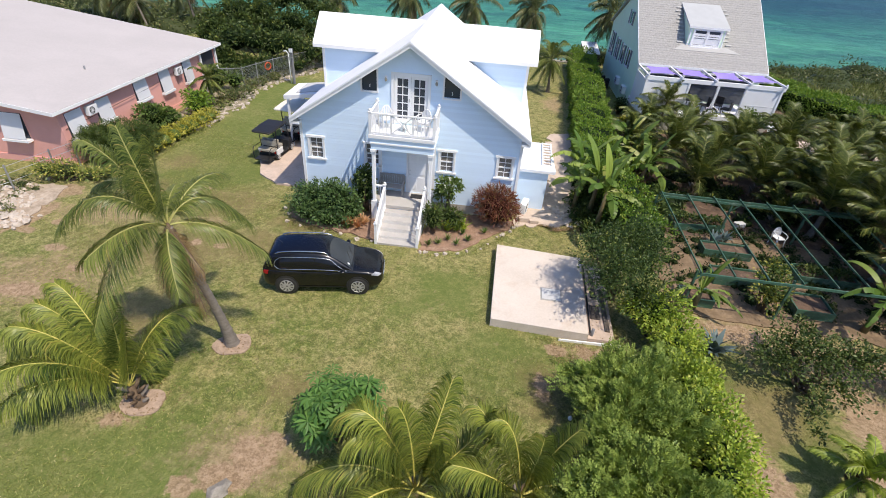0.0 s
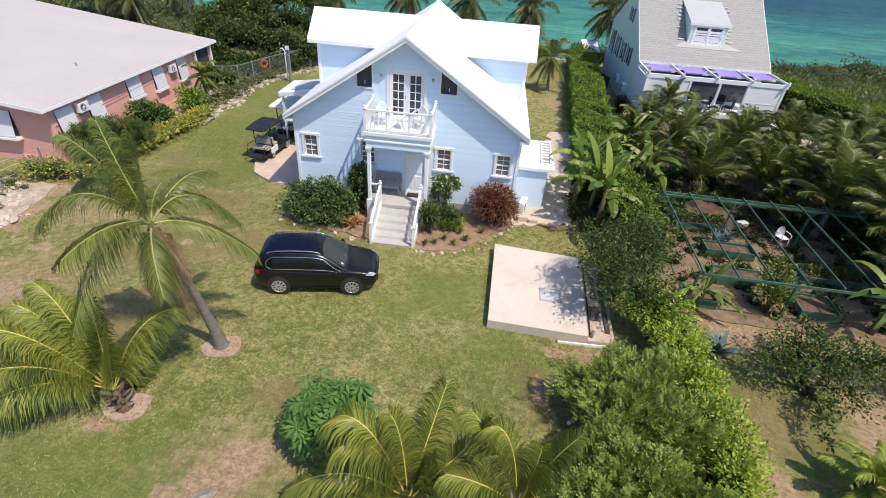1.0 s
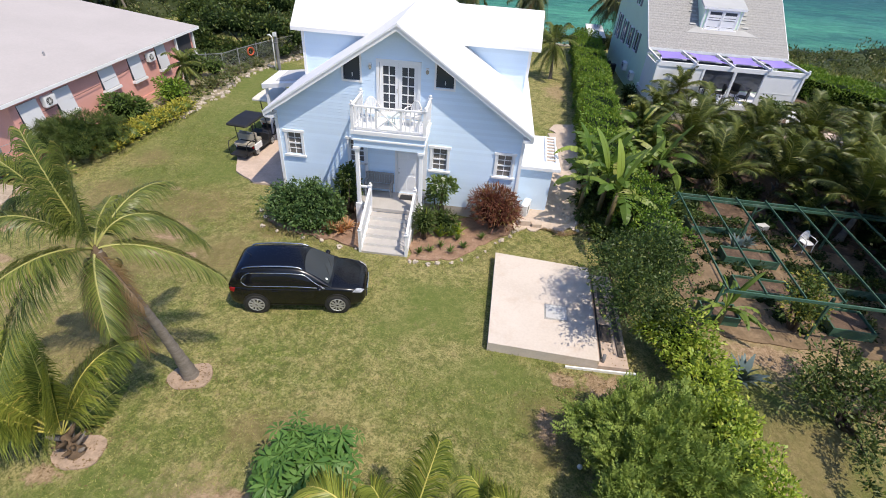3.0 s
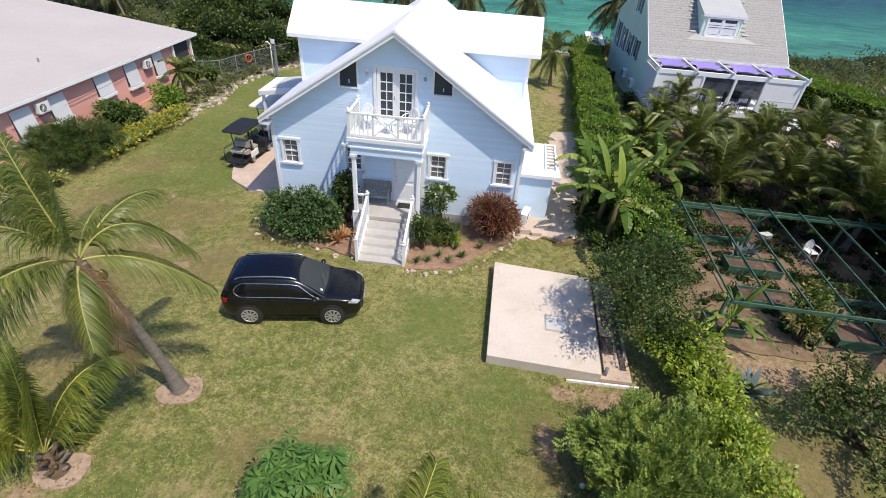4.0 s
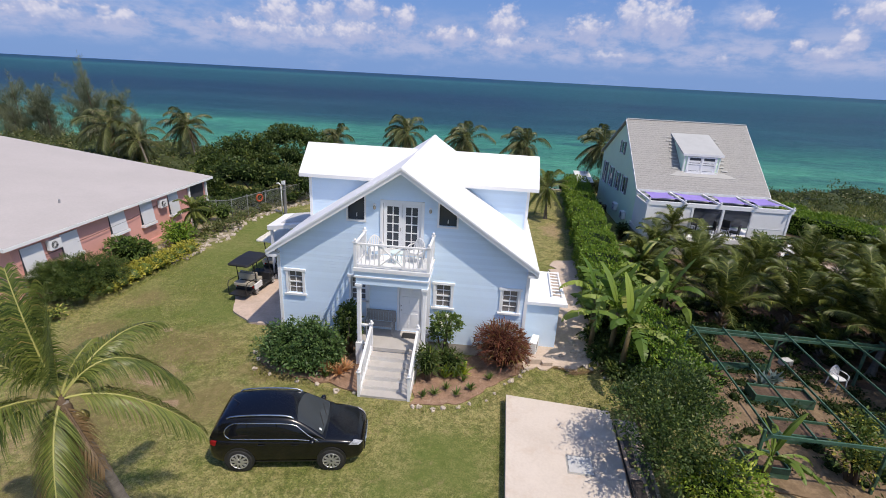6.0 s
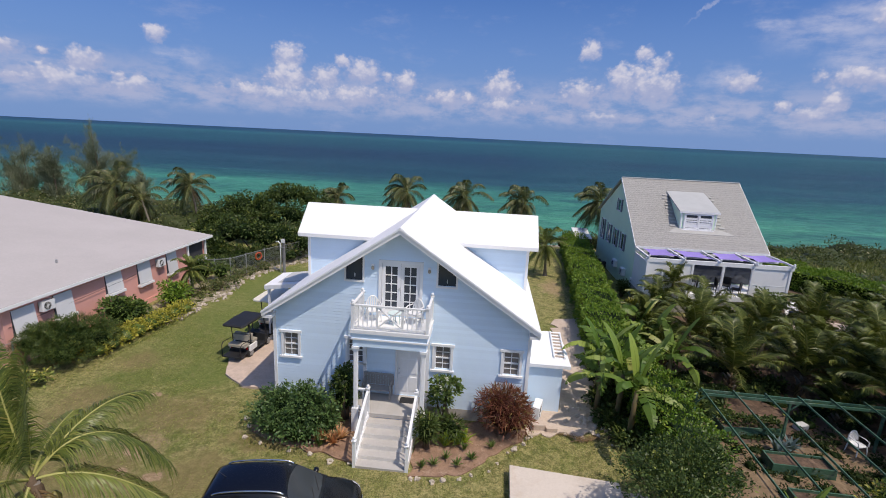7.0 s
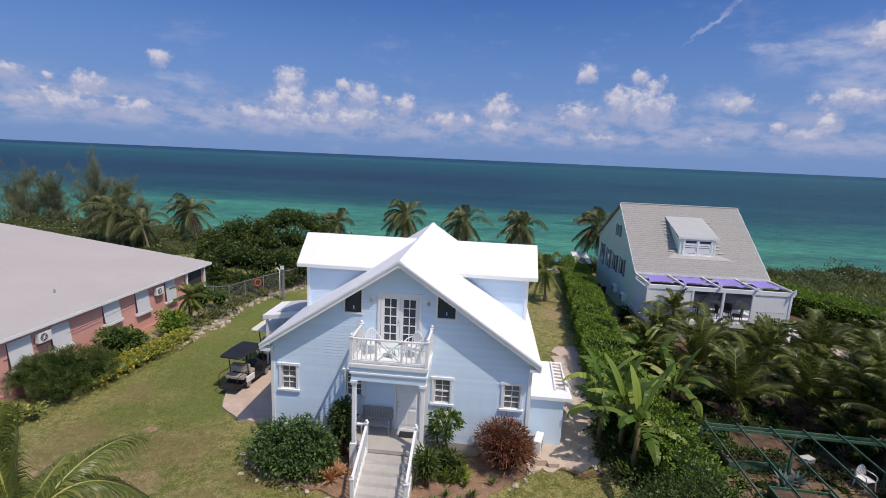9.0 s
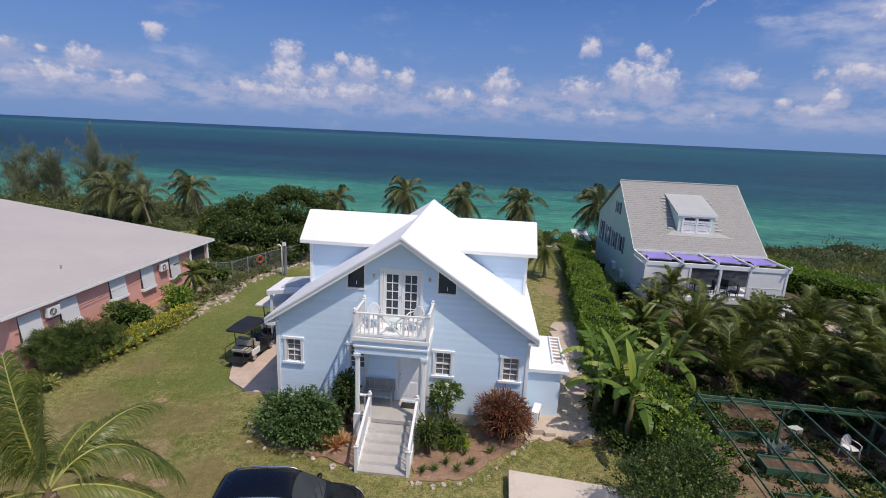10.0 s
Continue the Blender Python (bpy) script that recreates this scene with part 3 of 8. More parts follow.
                vs.append(Vector(c) + Vector((d.x * rr.x, d.y * rr.y, d.z * rr.z)) * q)
        for i in range(rings):
            for k in range(sides):
                a, b = i * sides + k, i * sides + (k + 1) % sides
                fs.append((a, a + sides, b + sides, b))
        return self.add(vs, fs)


def data_of(name, mesh, mat, smooth=False):
    me = bpy.data.meshes.new(name)
    me.from_pydata(mesh.v, [], mesh.f)
    me.materials.append(mat)
    if smooth:
        me.polygons.foreach_set("use_smooth", [True] * len(me.polygons))
        me.update()
    return me


def fast_data(name, verts, faces, mat):
    """A mesh from arrays: faces of one size, four corners each."""
    me = bpy.data.meshes.new(name)
    n, k = len(faces), faces.shape[1]
    me.vertices.add(len(verts))
    me.vertices.foreach_set("co", np.ascontiguousarray(verts, dtype=np.float32).ravel())
    me.loops.add(n * k)
    me.loops.foreach_set("vertex_index", np.ascontiguousarray(faces, dtype=np.int32).ravel())
    me.polygons.add(n)
    me.polygons.foreach_set("loop_start", np.arange(0, n * k, k, dtype=np.int32))
    me.materials.append(mat)
    me.update(calc_edges=True)
    return me


def part(name, mesh, mat, parent, label="", smooth=False):
    """One mesh object under a thing or a part."""
    me = mesh if isinstance(mesh, bpy.types.Mesh) else data_of(name, mesh, mat, smooth)
    ob = new(name, me)
    ob.parent = parent
    return tagged(ob, label)


def thing(name, label, category, at=None, group="", kind=""):
    ob = new(name)
    ob.empty_display_size = 0.2
    if at is not None:
        ob.matrix_world = at
    return tagged(ob, label, category, group, kind)


def single(name, mesh, mat, label, category, at=None, group="", kind="", smooth=False):
    me = mesh if isinstance(mesh, bpy.types.Mesh) else data_of(name, mesh, mat, smooth)
    ob = new(name, me)
    if at is not None:
        ob.matrix_world = at
    return tagged(ob, label, category, group, kind)


# ---- ground, sea, paths ----
def make_ground():
    xs = [-3000, -600, -200, -90] + list(range(-60, 61, 2)) + [90, 200, 600, 3000]
    ys = [-2500, -400, -120, -50, -30] + list(range(-24, 52, 2)) + [56, 62, 75, 120, 400, 1500, 4600]
    g = Mesh()
    for y in ys:
        for x in xs:
            z = 0.05 * noise.noise(Vector((x * 0.21, y * 0.21, 3.0))) if abs(x) < 70 and -24 < y < 30 else 0.0
            if y > 34:
                z -= 5.0 * min(1.0, (y - 34) / 26.0)
            g.v.append((x, y, z - 0.03))
    nx = len(xs)
    for j in range(len(ys) - 1):
        for i in range(nx - 1):
            a = j * nx + i
            g.f.append((a, a + 1, a + nx + 1, a + nx))
    single("ground", g, M["lawn"], "sunlit coarse lawn with dry brown patches and bare earth", "ground", kind="structure", smooth=True)
    s = Mesh().add([(-4900, 40, -2.4), (4900, 40, -2.4), (4900, 4700, -2.4), (-4900, 4700, -2.4)], [(0, 1, 2, 3)])
    single("water", s, M["sea"], "turquoise shallow sea with dark blue seagrass bands", "sea", kind="structure")


make_ground()


def sheet(name, ring, z, mat, label, category, wobble=0.12, seed=1, steps=6):
    """A thin layer of earth, gravel or concrete with an uneven edge."""
    pts = []
    for i, (x, y) in enumerate(ring):
        x2, y2 = ring[(i + 1) % len(ring)]
        for k in range(steps):
            t = k / steps
            px, py = x + (x2 - x) * t, y + (y2 - y) * t
            w = Vector((noise.noise(Vector((px * 1.7, py * 1.7, seed))), noise.noise(Vector((px * 1.7, py * 1.7, seed + 9)))))
            pts.append((px + w.x * wobble, py + w.y * wobble))
    return single(name, Mesh().prism(pts, -0.3, z), mat, label, category, kind="structure")


sheet("garden_bed", [(-5.2, -0.2), (-5.5, -1.2), (-5.1, -2.1), (-3.9, -2.6), (-2.4, -2.9), (-0.9, -3.2), (-0.9, -0.2)], 0.015, M["soil"], "red-brown planting bed along the house front", "garden bed", 0.24, 1, 14)
sheet("garden_bed", [(1.1, -0.2), (1.1, -3.65), (2.2, -3.5), (3.2, -3.0), (4.3, -1.85), (5.2, -0.9), (5.4, -0.2)], 0.015, M["soil"], "red-brown planting bed edged with pale stones", "garden bed", 0.22, 2, 14)
sheet("gravel_path", [(5.3, -0.5), (7.0, -0.45), (8.1, 0.1), (8.5, 3.0), (9.0, 6.0), (9.4, 12.6), (7.9, 12.2), (7.3, 8.0), (7.2, 4.5), (5.3, 4.0)], 0.02, M["sand"], "pale crushed coral path beside the blue house", "path", 0.6, 3, 12)
sheet("driveway", [(-8.3, 1.75), (-7.05, 0.85), (-5.05, 0.85), (-5.05, 9.5), (-9.0, 9.0), (-9.0, 3.4)], 0.06, M["pad"], "pale concrete parking pad under the golf carts", "driveway", 0.06, 4)
sheet("garden_soil", [(11.6, 1.2), (11.4, -5.7), (14.0, -6.0), (20.5, -6.2), (21.0, 1.0)], 0.025, M["tilled_soil"], "brown vegetable garden soil under the green frame", "garden soil", 0.5, 5, 14)
# dark sheet whose colour stands for the shade under palms and hedge
sheet("grove_soil", [(12.0, 0.2), (12.6, 13.4), (18.0, 14.6), (23.0, 14.6), (23.8, 24.0), (26.5, 29.0), (29.0, 23.5), (33.5, 17.0), (38.0, 11.0), (32.0, -3.0), (22.0, -8.0), (20.3, -6.0), (20.6, 0.2)], 0.035, M["garden_soil"], "brown earth under the palm grove with shade painted in", "earth", 0.5, 11)
sheet("rockery", [(-14.5, 6.4), (-14.35, 7.6), (-14.6, 9.2), (-14.5, 10.7), (-13.95, 11.5), (-14.4, 14.0), (-14.5, 15.4), (-14.2, 17.1), (-13.6, 19.0), (-12.8, 20.6), (-12.0, 21.8), (-11.0, 24.5), (-12.5, 24.5), (-14.6, 20.6), (-15.6, 17.6), (-17.2, 16.4), (-17.3, 8.0), (-15.4, 6.6)], 0.02, M["rubble"], "dry strip of earth and rubble along the fence", "rockery", 0.4, 12, 10)
sheet("rubble_strip", [(-16.3, -5.8), (-15.95, -4.6), (-16.2, -3.4), (-16.3, -2.1), (-16.9, -1.6), (-19.0, -1.4), (-21.0, -2.0), (-21.0, -7.5), (-17.5, -7.5)], 0.02, M["pale_rubble"], "pale dry earth and rubble beside the wire fence", "rubble", 0.4, 15, 10)
# dark strip with the banana plants' shade put into its colour
sheet("shaded_earth", [(8.5, -0.3), (8.5, 3.0), (9.0, 5.8), (10.4, 5.8), (10.6, -0.4)], 0.012, M["garden_soil"], "earth beneath the banana plants with shade painted in", "earth", 0.35, 14, 10)
sheet("gravel_yard", [(22.5, 15.0), (22.8, 13.4), (26.0, 12.6), (31.0, 12.0), (32.0, 13.4), (27.0, 15.5), (25.0, 16.5), (23.8, 16.5)], 0.05, M["sand"], "pale gravel yard beside the grey-roofed house", "gravel", 0.4, 8)
for px, py, r, s in ((-4.02, -10.15, 0.60, 6), (-5.45, -12.7, 0.60, 7)):
    sheet("mulch_ring", [(px + r * math.cos(a * 0.3927), py + r * 0.85 * math.sin(a * 0.3927)) for a in range(16)], 0.015, M["mulch"], "pale ring of mulch round a palm trunk", "mulch", 0.13, s, 6)


def make_slab():
    root = thing("concrete_slab", "raised pale concrete slab with a square lid set in the lawn", "concrete slab", kind="structure")
    part("slab_top", Mesh().prism([(4.36, -7.78), (7.78, -7.98), (8.05, -3.32), (4.50, -2.98)], -0.2, 0.35), M["slab"], root)
    part("lower_step", Mesh().prism([(7.79, -7.98), (8.72, -7.98), (8.95, -3.5), (8.06, -3.45)], -0.2, 0.16), M["pad"], root, "worn lower concrete step")
    part("kerb", Mesh().prism([(6.8, -8.09), (8.95, -8.06), (8.95, -8.0), (6.8, -8.04)], -0.2, 0.05), M["trim"], root, "narrow white painted edging")
    part("lid_joint", Mesh().prism([(6.20, -6.40), (7.00, -6.43), (7.03, -5.67), (6.23, -5.65)], 0.30, 0.356), M["concrete"], root, "dark joint round the lid")
    part("lid", Mesh().prism([(6.25, -6.35), (6.95, -6.38), (6.98, -5.72), (6.28, -5.70)], 0.30, 0.375), M["flash"], root, "square grey access lid")
    part("pipe", Mesh().tube([(7.92, -7.7, 0.19), (8.15, -3.8, 0.19)], 0.03, 8), M["black_plastic"], root, "dark plastic pipe", True)
    # a plank, a wide strip for a dark patch, and a dark bar
    for (ax, ay), (bx, by), wide in (((8.55, -7.55), (8.62, -5.2), 0.16), ((8.20, -6.95), (8.24, -6.2), 0.34), ((8.30, -5.7), (8.36, -4.4), 0.20)):
        part("plank", Mesh().bar((ax, ay, 0.185), (bx, by, 0.190), wide, 0.045), M["dark_plank"], root, "dark plank-like strip lying on the step")
    part("cleanout", Mesh().tube([(7.95, -7.8, 0.0), (7.95, -7.8, 0.45)], 0.06, 8), M["grey_wood"], root, "short grey pipe end", True)


make_slab()

# ---- the blue house ----
CX, HW, RIDGE, PITCH = 0.06, 5.12, 7.80, 0.669
EX = 5.42
FLOOR = 0.85
house = thing("house", "light blue two-storey clapboard house with white metal roof and balcony", "house")


def roof_z(x):
    return RIDGE - PITCH * abs(x - CX)


# openings in the front wall: x0, x1, z0, z1
WINDOWS = [(-4.36, 0.60, 2.20, 3.16), (-1.69, 0.62, 2.16, 3.12), (1.81, 0.62, 2.14, 3.10), (4.50, 0.62, 2.16, 3.10)]
FRENCH = (-0.68, 0.80, 4.24, 6.34)
DOOR = (0.02, 0.94, FLOOR, 2.88)
ATTIC = [(-2.08, -1.43, 5.58), (1.50, 2.18, 5.57)]


def holes():
    out = [(x - w / 2, x + w / 2, z0, z1) for x, w, z0, z1 in WINDOWS] + [FRENCH, DOOR]
    return out + [(a, b, z, roof_z(b if a < 0 else a) - 0.28) for a, b, z in ATTIC]


def spans(z0, z1, x0, x1, cuts):
    """The stretches of the strip between z0 and z1 that no opening cuts."""
    out, at = [], x0
    for a, b in sorted((a, b) for a, b, c, d in cuts if c < z1 - 0.02 and d > z0 + 0.02):
        if a > at:
            out.append((at, a))
        at = max(at, b)
    return out + ([(at, x1)] if at < x1 else [])


def clap(x0, x1, z, h, y=0.0):
    """One lapped board on a wall that faces -y."""
    return Mesh().add([(x0, y - 0.0155, z), (x1, y - 0.0155, z), (x1, y - 0.006, z + h), (x0, y - 0.006, z + h), (x0, y + 0.01, z), (x1, y + 0.01, z), (x1, y + 0.01, z + h), (x0, y + 0.01, z + h)],
                      [(0, 1, 2, 3), (4, 7, 6, 5), (0, 4, 5, 1), (3, 2, 6, 7), (0, 3, 7, 4), (1, 5, 6, 2)])


def house_walls():
    lo, hi = CX - HW, CX + HW
    cuts = holes()
    # backing wall in strips, so that the openings go through
    levels = sorted({0.4, 10.0} | {c for _, _, a, b in cuts for c in (a, b)})
    back = Mesh()
    for a, b in zip(levels, levels[1:]):
        for x0, x1 in spans(a, b, lo, hi, cuts):
            for k in range(40):
                p, q = x0 + (x1 - x0) * k / 40, x0 + (x1 - x0) * (k + 1) / 40
                t0, t1 = min(b, roof_z(p) - 0.14), min(b, roof_z(q) - 0.14)
                if min(t0, t1) > a + 0.004:
                    back.add([(p, 0.012, a), (q, 0.012, a), (q, 0.012, t1), (p, 0.012, t0), (p, 0.16, a), (q, 0.16, a), (q, 0.16, t1), (p, 0.16, t0)],
                             [(0, 1, 2, 3), (4, 7, 6, 5), (3, 2, 6, 7), (0, 4, 5, 1), (0, 3, 7, 4), (1, 5, 6, 2)])
    wall = part("front_wall", back, M["siding"], house)
    z, h = 0.45, 0.126
    while z < RIDGE - 0.35:
        half = min(HW, (RIDGE - 0.16 - z - h) / PITCH)
        if half > 0.15:
            for x0, x1 in spans(z, z + h, CX - half, CX + half, cuts):
                if x1 - x0 > 0.03:
                    part("board", clap(x0, x1, z, h), M["siding"], wall)
        z += h
    part("foundation", Mesh().box(lo, hi, -0.02, 10.0, -0.3, 0.45), M["concrete"], house, "painted concrete foundation")
    for nm, x in (("west_wall", lo), ("east_wall", hi - 0.16)):
        side = Mesh().box(x, x + 0.16, 0.165, 9.84, 0.45, 4.28)
        for i in range(20):
            zz = 0.45 + i * 0.19
            xo = x - 0.02 if nm == "west_wall" else x + 0.16
            side.box(xo, xo + 0.02, 0.165, 9.84, zz, zz + 0.17)
        part(nm, side, M["siding"], house)
    gable = [(lo, 0.45), (hi, 0.45), (hi, roof_z(hi) - 0.14), (CX, RIDGE - 0.14), (lo, roof_z(lo) - 0.14)]
    part("rear_wall", Mesh().prism(gable, 0, 0.16, Matrix(((1, 0, 0, 0), (0, 0, 1, 9.84), (0, 1, 0, 0), (0, 0, 0, 1)))), M["siding"], house)
    for x in (lo - 0.03, hi - 0.10):
        part("corner_board", Mesh().box(x, x + 0.13, -0.05, 0.10, 0.40, 4.05), M["trim"], house)
    part("upper_floor", Mesh().box(lo + 0.17, hi - 0.17, 0.17, 9.8, 3.5, 3.7), M["shade_dark"], house)
    part("ground_floor", Mesh().box(lo + 0.17, hi - 0.17, 0.17, 9.8, 0.6, FLOOR), M["shade_dark"], house)


def house_roof():
    y0, y1 = -0.42, 10.35
    for s in (-1, 1):
        ex = CX + s * EX
        part("roof_slope", Mesh().slab([(CX, y0, RIDGE), (CX, y1, RIDGE), (ex, y1, roof_z(ex)), (ex, y0, roof_z(ex))][::s], 0.13), M["roof"], house, "white metal roof slope")
        for y in (y0 - 0.035, y1 + 0.005):
            rake = Mesh().add([(CX, y, RIDGE - 0.02), (ex, y, roof_z(ex) - 0.02), (ex, y, roof_z(ex) - 0.24), (CX, y, RIDGE - 0.24)] + [(CX, y + 0.03, RIDGE - 0.02), (ex, y + 0.03, roof_z(ex) - 0.02), (ex, y + 0.03, roof_z(ex) - 0.24), (CX, y + 0.03, RIDGE - 0.24)],
                     [(0, 1, 2, 3), (7, 6, 5, 4), (0, 4, 5, 1), (3, 2, 6, 7), (1, 5, 6, 2), (0, 3, 7, 4)])
            part("rake_board", rake, M["trim"], house)
            if y < 0:
                drip = Mesh().add([(xx, yy, zz - d) for yy in (y - 0.035, y - 0.001) for xx, zz in ((CX, RIDGE), (ex, roof_z(ex))) for d in (0.0, 0.075)], [(0, 2, 3, 1), (4, 5, 7, 6), (0, 1, 5, 4), (2, 6, 7, 3), (0, 4, 6, 2), (1, 3, 7, 5)])
                part("drip_edge", drip, M["roof"], house, "thin metal drip edge")
        part("soffit", Mesh().slab([(CX, y0, RIDGE - 0.16), (CX, -0.04, RIDGE - 0.16), (ex, -0.04, roof_z(ex) - 0.16), (ex, y0, roof_z(ex) - 0.16)][::s], 0.03), M["trim"], house)
        a, b = sorted((ex, ex - s * 0.03))
        part("eave_fascia", Mesh().box(a, b, y0, y1, roof_z(ex) - 0.20, roof_z(ex) - 0.02), M["trim"], house)
        a, b = sorted((ex - s * 0.02, ex - s * 0.40))
        part("eave_return", Mesh().box(a, b, y0, -0.04, roof_z(ex) - 0.30, roof_z(ex) - 0.19), M["trim"], house, "boxed white eave end")
    part("ridge_cap", Mesh().slab([(CX - 0.16, y0, RIDGE - 0.08), (CX, y0, RIDGE + 0.02), (CX, y1, RIDGE + 0.02), (CX - 0.16, y1, RIDGE - 0.08)], 0.03).slab([(CX, y0, RIDGE + 0.02), (CX + 0.16, y0, RIDGE - 0.08), (CX + 0.16, y1, RIDGE - 0.08), (CX, y1, RIDGE + 0.02)], 0.03), M["roof"], house)


def wing(s):
    """A gabled dormer wing that breaks through the side of the roof."""
    yf, yr, yb, ze, zr = 3.55, 4.95, 6.35, 6.52, 7.74
    out = CX + s * 5.46
    wall_x = CX + s * HW
    body = part("dormer_wall", Mesh(), M["siding"], house)
    me = Mesh()
    inner = CX + s * 1.2
    a, b = sorted((inner, wall_x))
    me.box(a, b, yf + 0.36, yb - 0.36, 3.6, ze - 0.06)
    me.prism([(yf + 0.36, ze - 0.06), (yb - 0.36, ze - 0.06), (yr, zr - 0.2)], min(a, b), max(a, b), Matrix(((0, 0, 1, 0), (1, 0, 0, 0), (0, 1, 0, 0), (0, 0, 0, 1))))
    body.data = data_of("dormer_wall", me, M["siding"])
    z = 4.2
    while z < ze - 0.1:
        x_in = CX + s * max(1.75, (RIDGE - z - 0.02) / PITCH - 0.2)
        a, b = sorted((x_in, wall_x))
        if b - a > 0.1:
            part("board", clap(a, b, z, 0.126, yf + 0.36), M["siding"], body)
        z += 0.126
    a, b = sorted((wall_x + s * 0.012, wall_x - s * 0.11))
    part("corner_board", Mesh().box(a, b, yf + 0.30, yf + 0.40, 4.3, ze - 0.1), M["trim"], house)
    x0, x1 = sorted((CX + s * 0.02, out))
    part("dormer_roof", Mesh().slab([(x0, yf, ze), (x1, yf, ze), (x1, yr, zr), (x0, yr, zr)], 0.12).slab([(x0, yr, zr), (x1, yr, zr), (x1, yb, ze), (x0, yb, ze)], 0.12), M["roof"], house, "white metal dormer roof")
    part("dormer_fascia", Mesh().box(x0, x1, yf - 0.025, yf, ze - 0.17, ze - 0.015), M["trim"], house)
    e0, e1 = sorted((out + s * 0.004, out + s * 0.03))
    end = Mesh()
    for p, q in (((yf, ze), (yr, zr)), ((yr, zr), (yb, ze))):
        end.add([(x, y, z - d) for x in (e0, e1) for y, z in (p, q) for d in (0.01, 0.18)], [(0, 2, 3, 1), (4, 5, 7, 6), (0, 1, 5, 4), (2, 6, 7, 3), (0, 4, 6, 2), (1, 3, 7, 5)])
    part("dormer_rake", end, M["trim"], house)


def sash_window(x, w, z0, z1):
    win = part("window", Mesh().box(x - w / 2, x + w / 2, 0.05, 0.07, z0, z1), M["blind"], house, "sash window with grey blinds in white trim")
    for a, b, c, d in ((x - w / 2 - 0.10, x - w / 2, z0 - 0.02, z1 + 0.02), (x + w / 2, x + w / 2 + 0.10, z0 - 0.02, z1 + 0.02)):
        part("jamb", Mesh().box(a, b, -0.055, 0.08, c, d), M["trim"], win)
    part("head", Mesh().box(x - w / 2 - 0.15, x + w / 2 + 0.15, -0.075, 0.08, z1 + 0.02, z1 + 0.12), M["trim"], win)
    part("sill", Mesh().box(x - w / 2 - 0.16, x + w / 2 + 0.16, -0.10, 0.08, z0 - 0.10, z0 - 0.02), M["trim"], win)
    zm = (z0 + z1) / 2
    part("meeting_rail", Mesh().box(x - w / 2, x + w / 2, 0.015, 0.05, zm - 0.03, zm + 0.03), M["trim"], win)
    for zc in ((z0 + zm) / 2, (z1 + zm) / 2):
        part("glazing_bar", Mesh().box(x - w / 2, x + w / 2, 0.03, 0.05, zc - 0.014, zc + 0.014), M["trim"], win)
    part("glazing_bar", Mesh().box(x - 0.014, x + 0.014, 0.028, 0.05, z0, z1), M["trim"], win)
    for a, b in ((x - w / 2, x - w / 2 + 0.04), (x + w / 2 - 0.04, x + w / 2)):
        part("sash_stile", Mesh().box(a, b, 0.02, 0.05, z0, z1), M["trim"], win)


def french_doors():
    x0, x1, z0, z1 = FRENCH
    dr = part("french_door", Mesh().box(x0 - 0.12, x0, -0.05, 0.08, z0, z1 + 0.12).box(x1, x1 + 0.12, -0.05, 0.08, z0, z1 + 0.12).box(x0, x1, -0.05, 0.08, z1, z1 + 0.12), M["trim"], house, "white double french doors with many small panes")
    xm = (x0 + x1) / 2
    for a, b in ((x0 + 0.01, xm - 0.005), (xm + 0.005, x1 - 0.01)):
        g0, g1, h0, h1 = a + 0.13, b - 0.13, z0 + 0.24, z1 - 0.13
        lf = Mesh().box(a, g0, 0.0, 0.05, z0, z1).box(g1, b, 0.0, 0.05, z0, z1).box(g0, g1, 0.0, 0.05, h1, z1).box(g0, g1, 0.0, 0.05, z0, h0)
        gm = (g0 + g1) / 2
        lf.box(gm - 0.018, gm + 0.018, 0.005, 0.045, h0, h1)
        for i in range(1, 5):
            zz = h0 + (h1 - h0) * i / 5
            lf.box(g0, g1, 0.008, 0.042, zz - 0.018, zz + 0.018)
        part("door_leaf", lf, M["trim"], dr)
        part("pane", Mesh().box(g0, g1, 0.032, 0.040, h0, h1), M["glass"], dr)
    part("handle", Mesh().tube([(xm - 0.05, -0.03, z0 + 1.0), (xm - 0.05, -0.03, z0 + 1.14)], 0.015, 6), M["chrome"], dr)


def attic_window(a, b, z):
    win = part("attic_window", Mesh().add([(a, 0.05, z), (b, 0.05, z), (b, 0.05, roof_z(b) - 0.28), (a, 0.05, roof_z(a) - 0.28)], [(0, 1, 2, 3)]), M["glass"], house, "dark slanted attic window in white trim")
    fr = Mesh()
    fr.box(a - 0.07, b + 0.07, -0.05, 0.08, z - 0.07, z)
    for x in (a - 0.07, b):
        t = min(roof_z(x), roof_z(x + 0.07)) - 0.26
        fr.box(x, x + 0.07, -0.05, 0.08, z, t)
    part("frame", fr, M["trim"], win)
    part("latch", Mesh().box((a + b) / 2 - 0.012, (a + b) / 2 + 0.02, 0.03, 0.046, z + 0.12, z + 0.26), M["trim"], win)


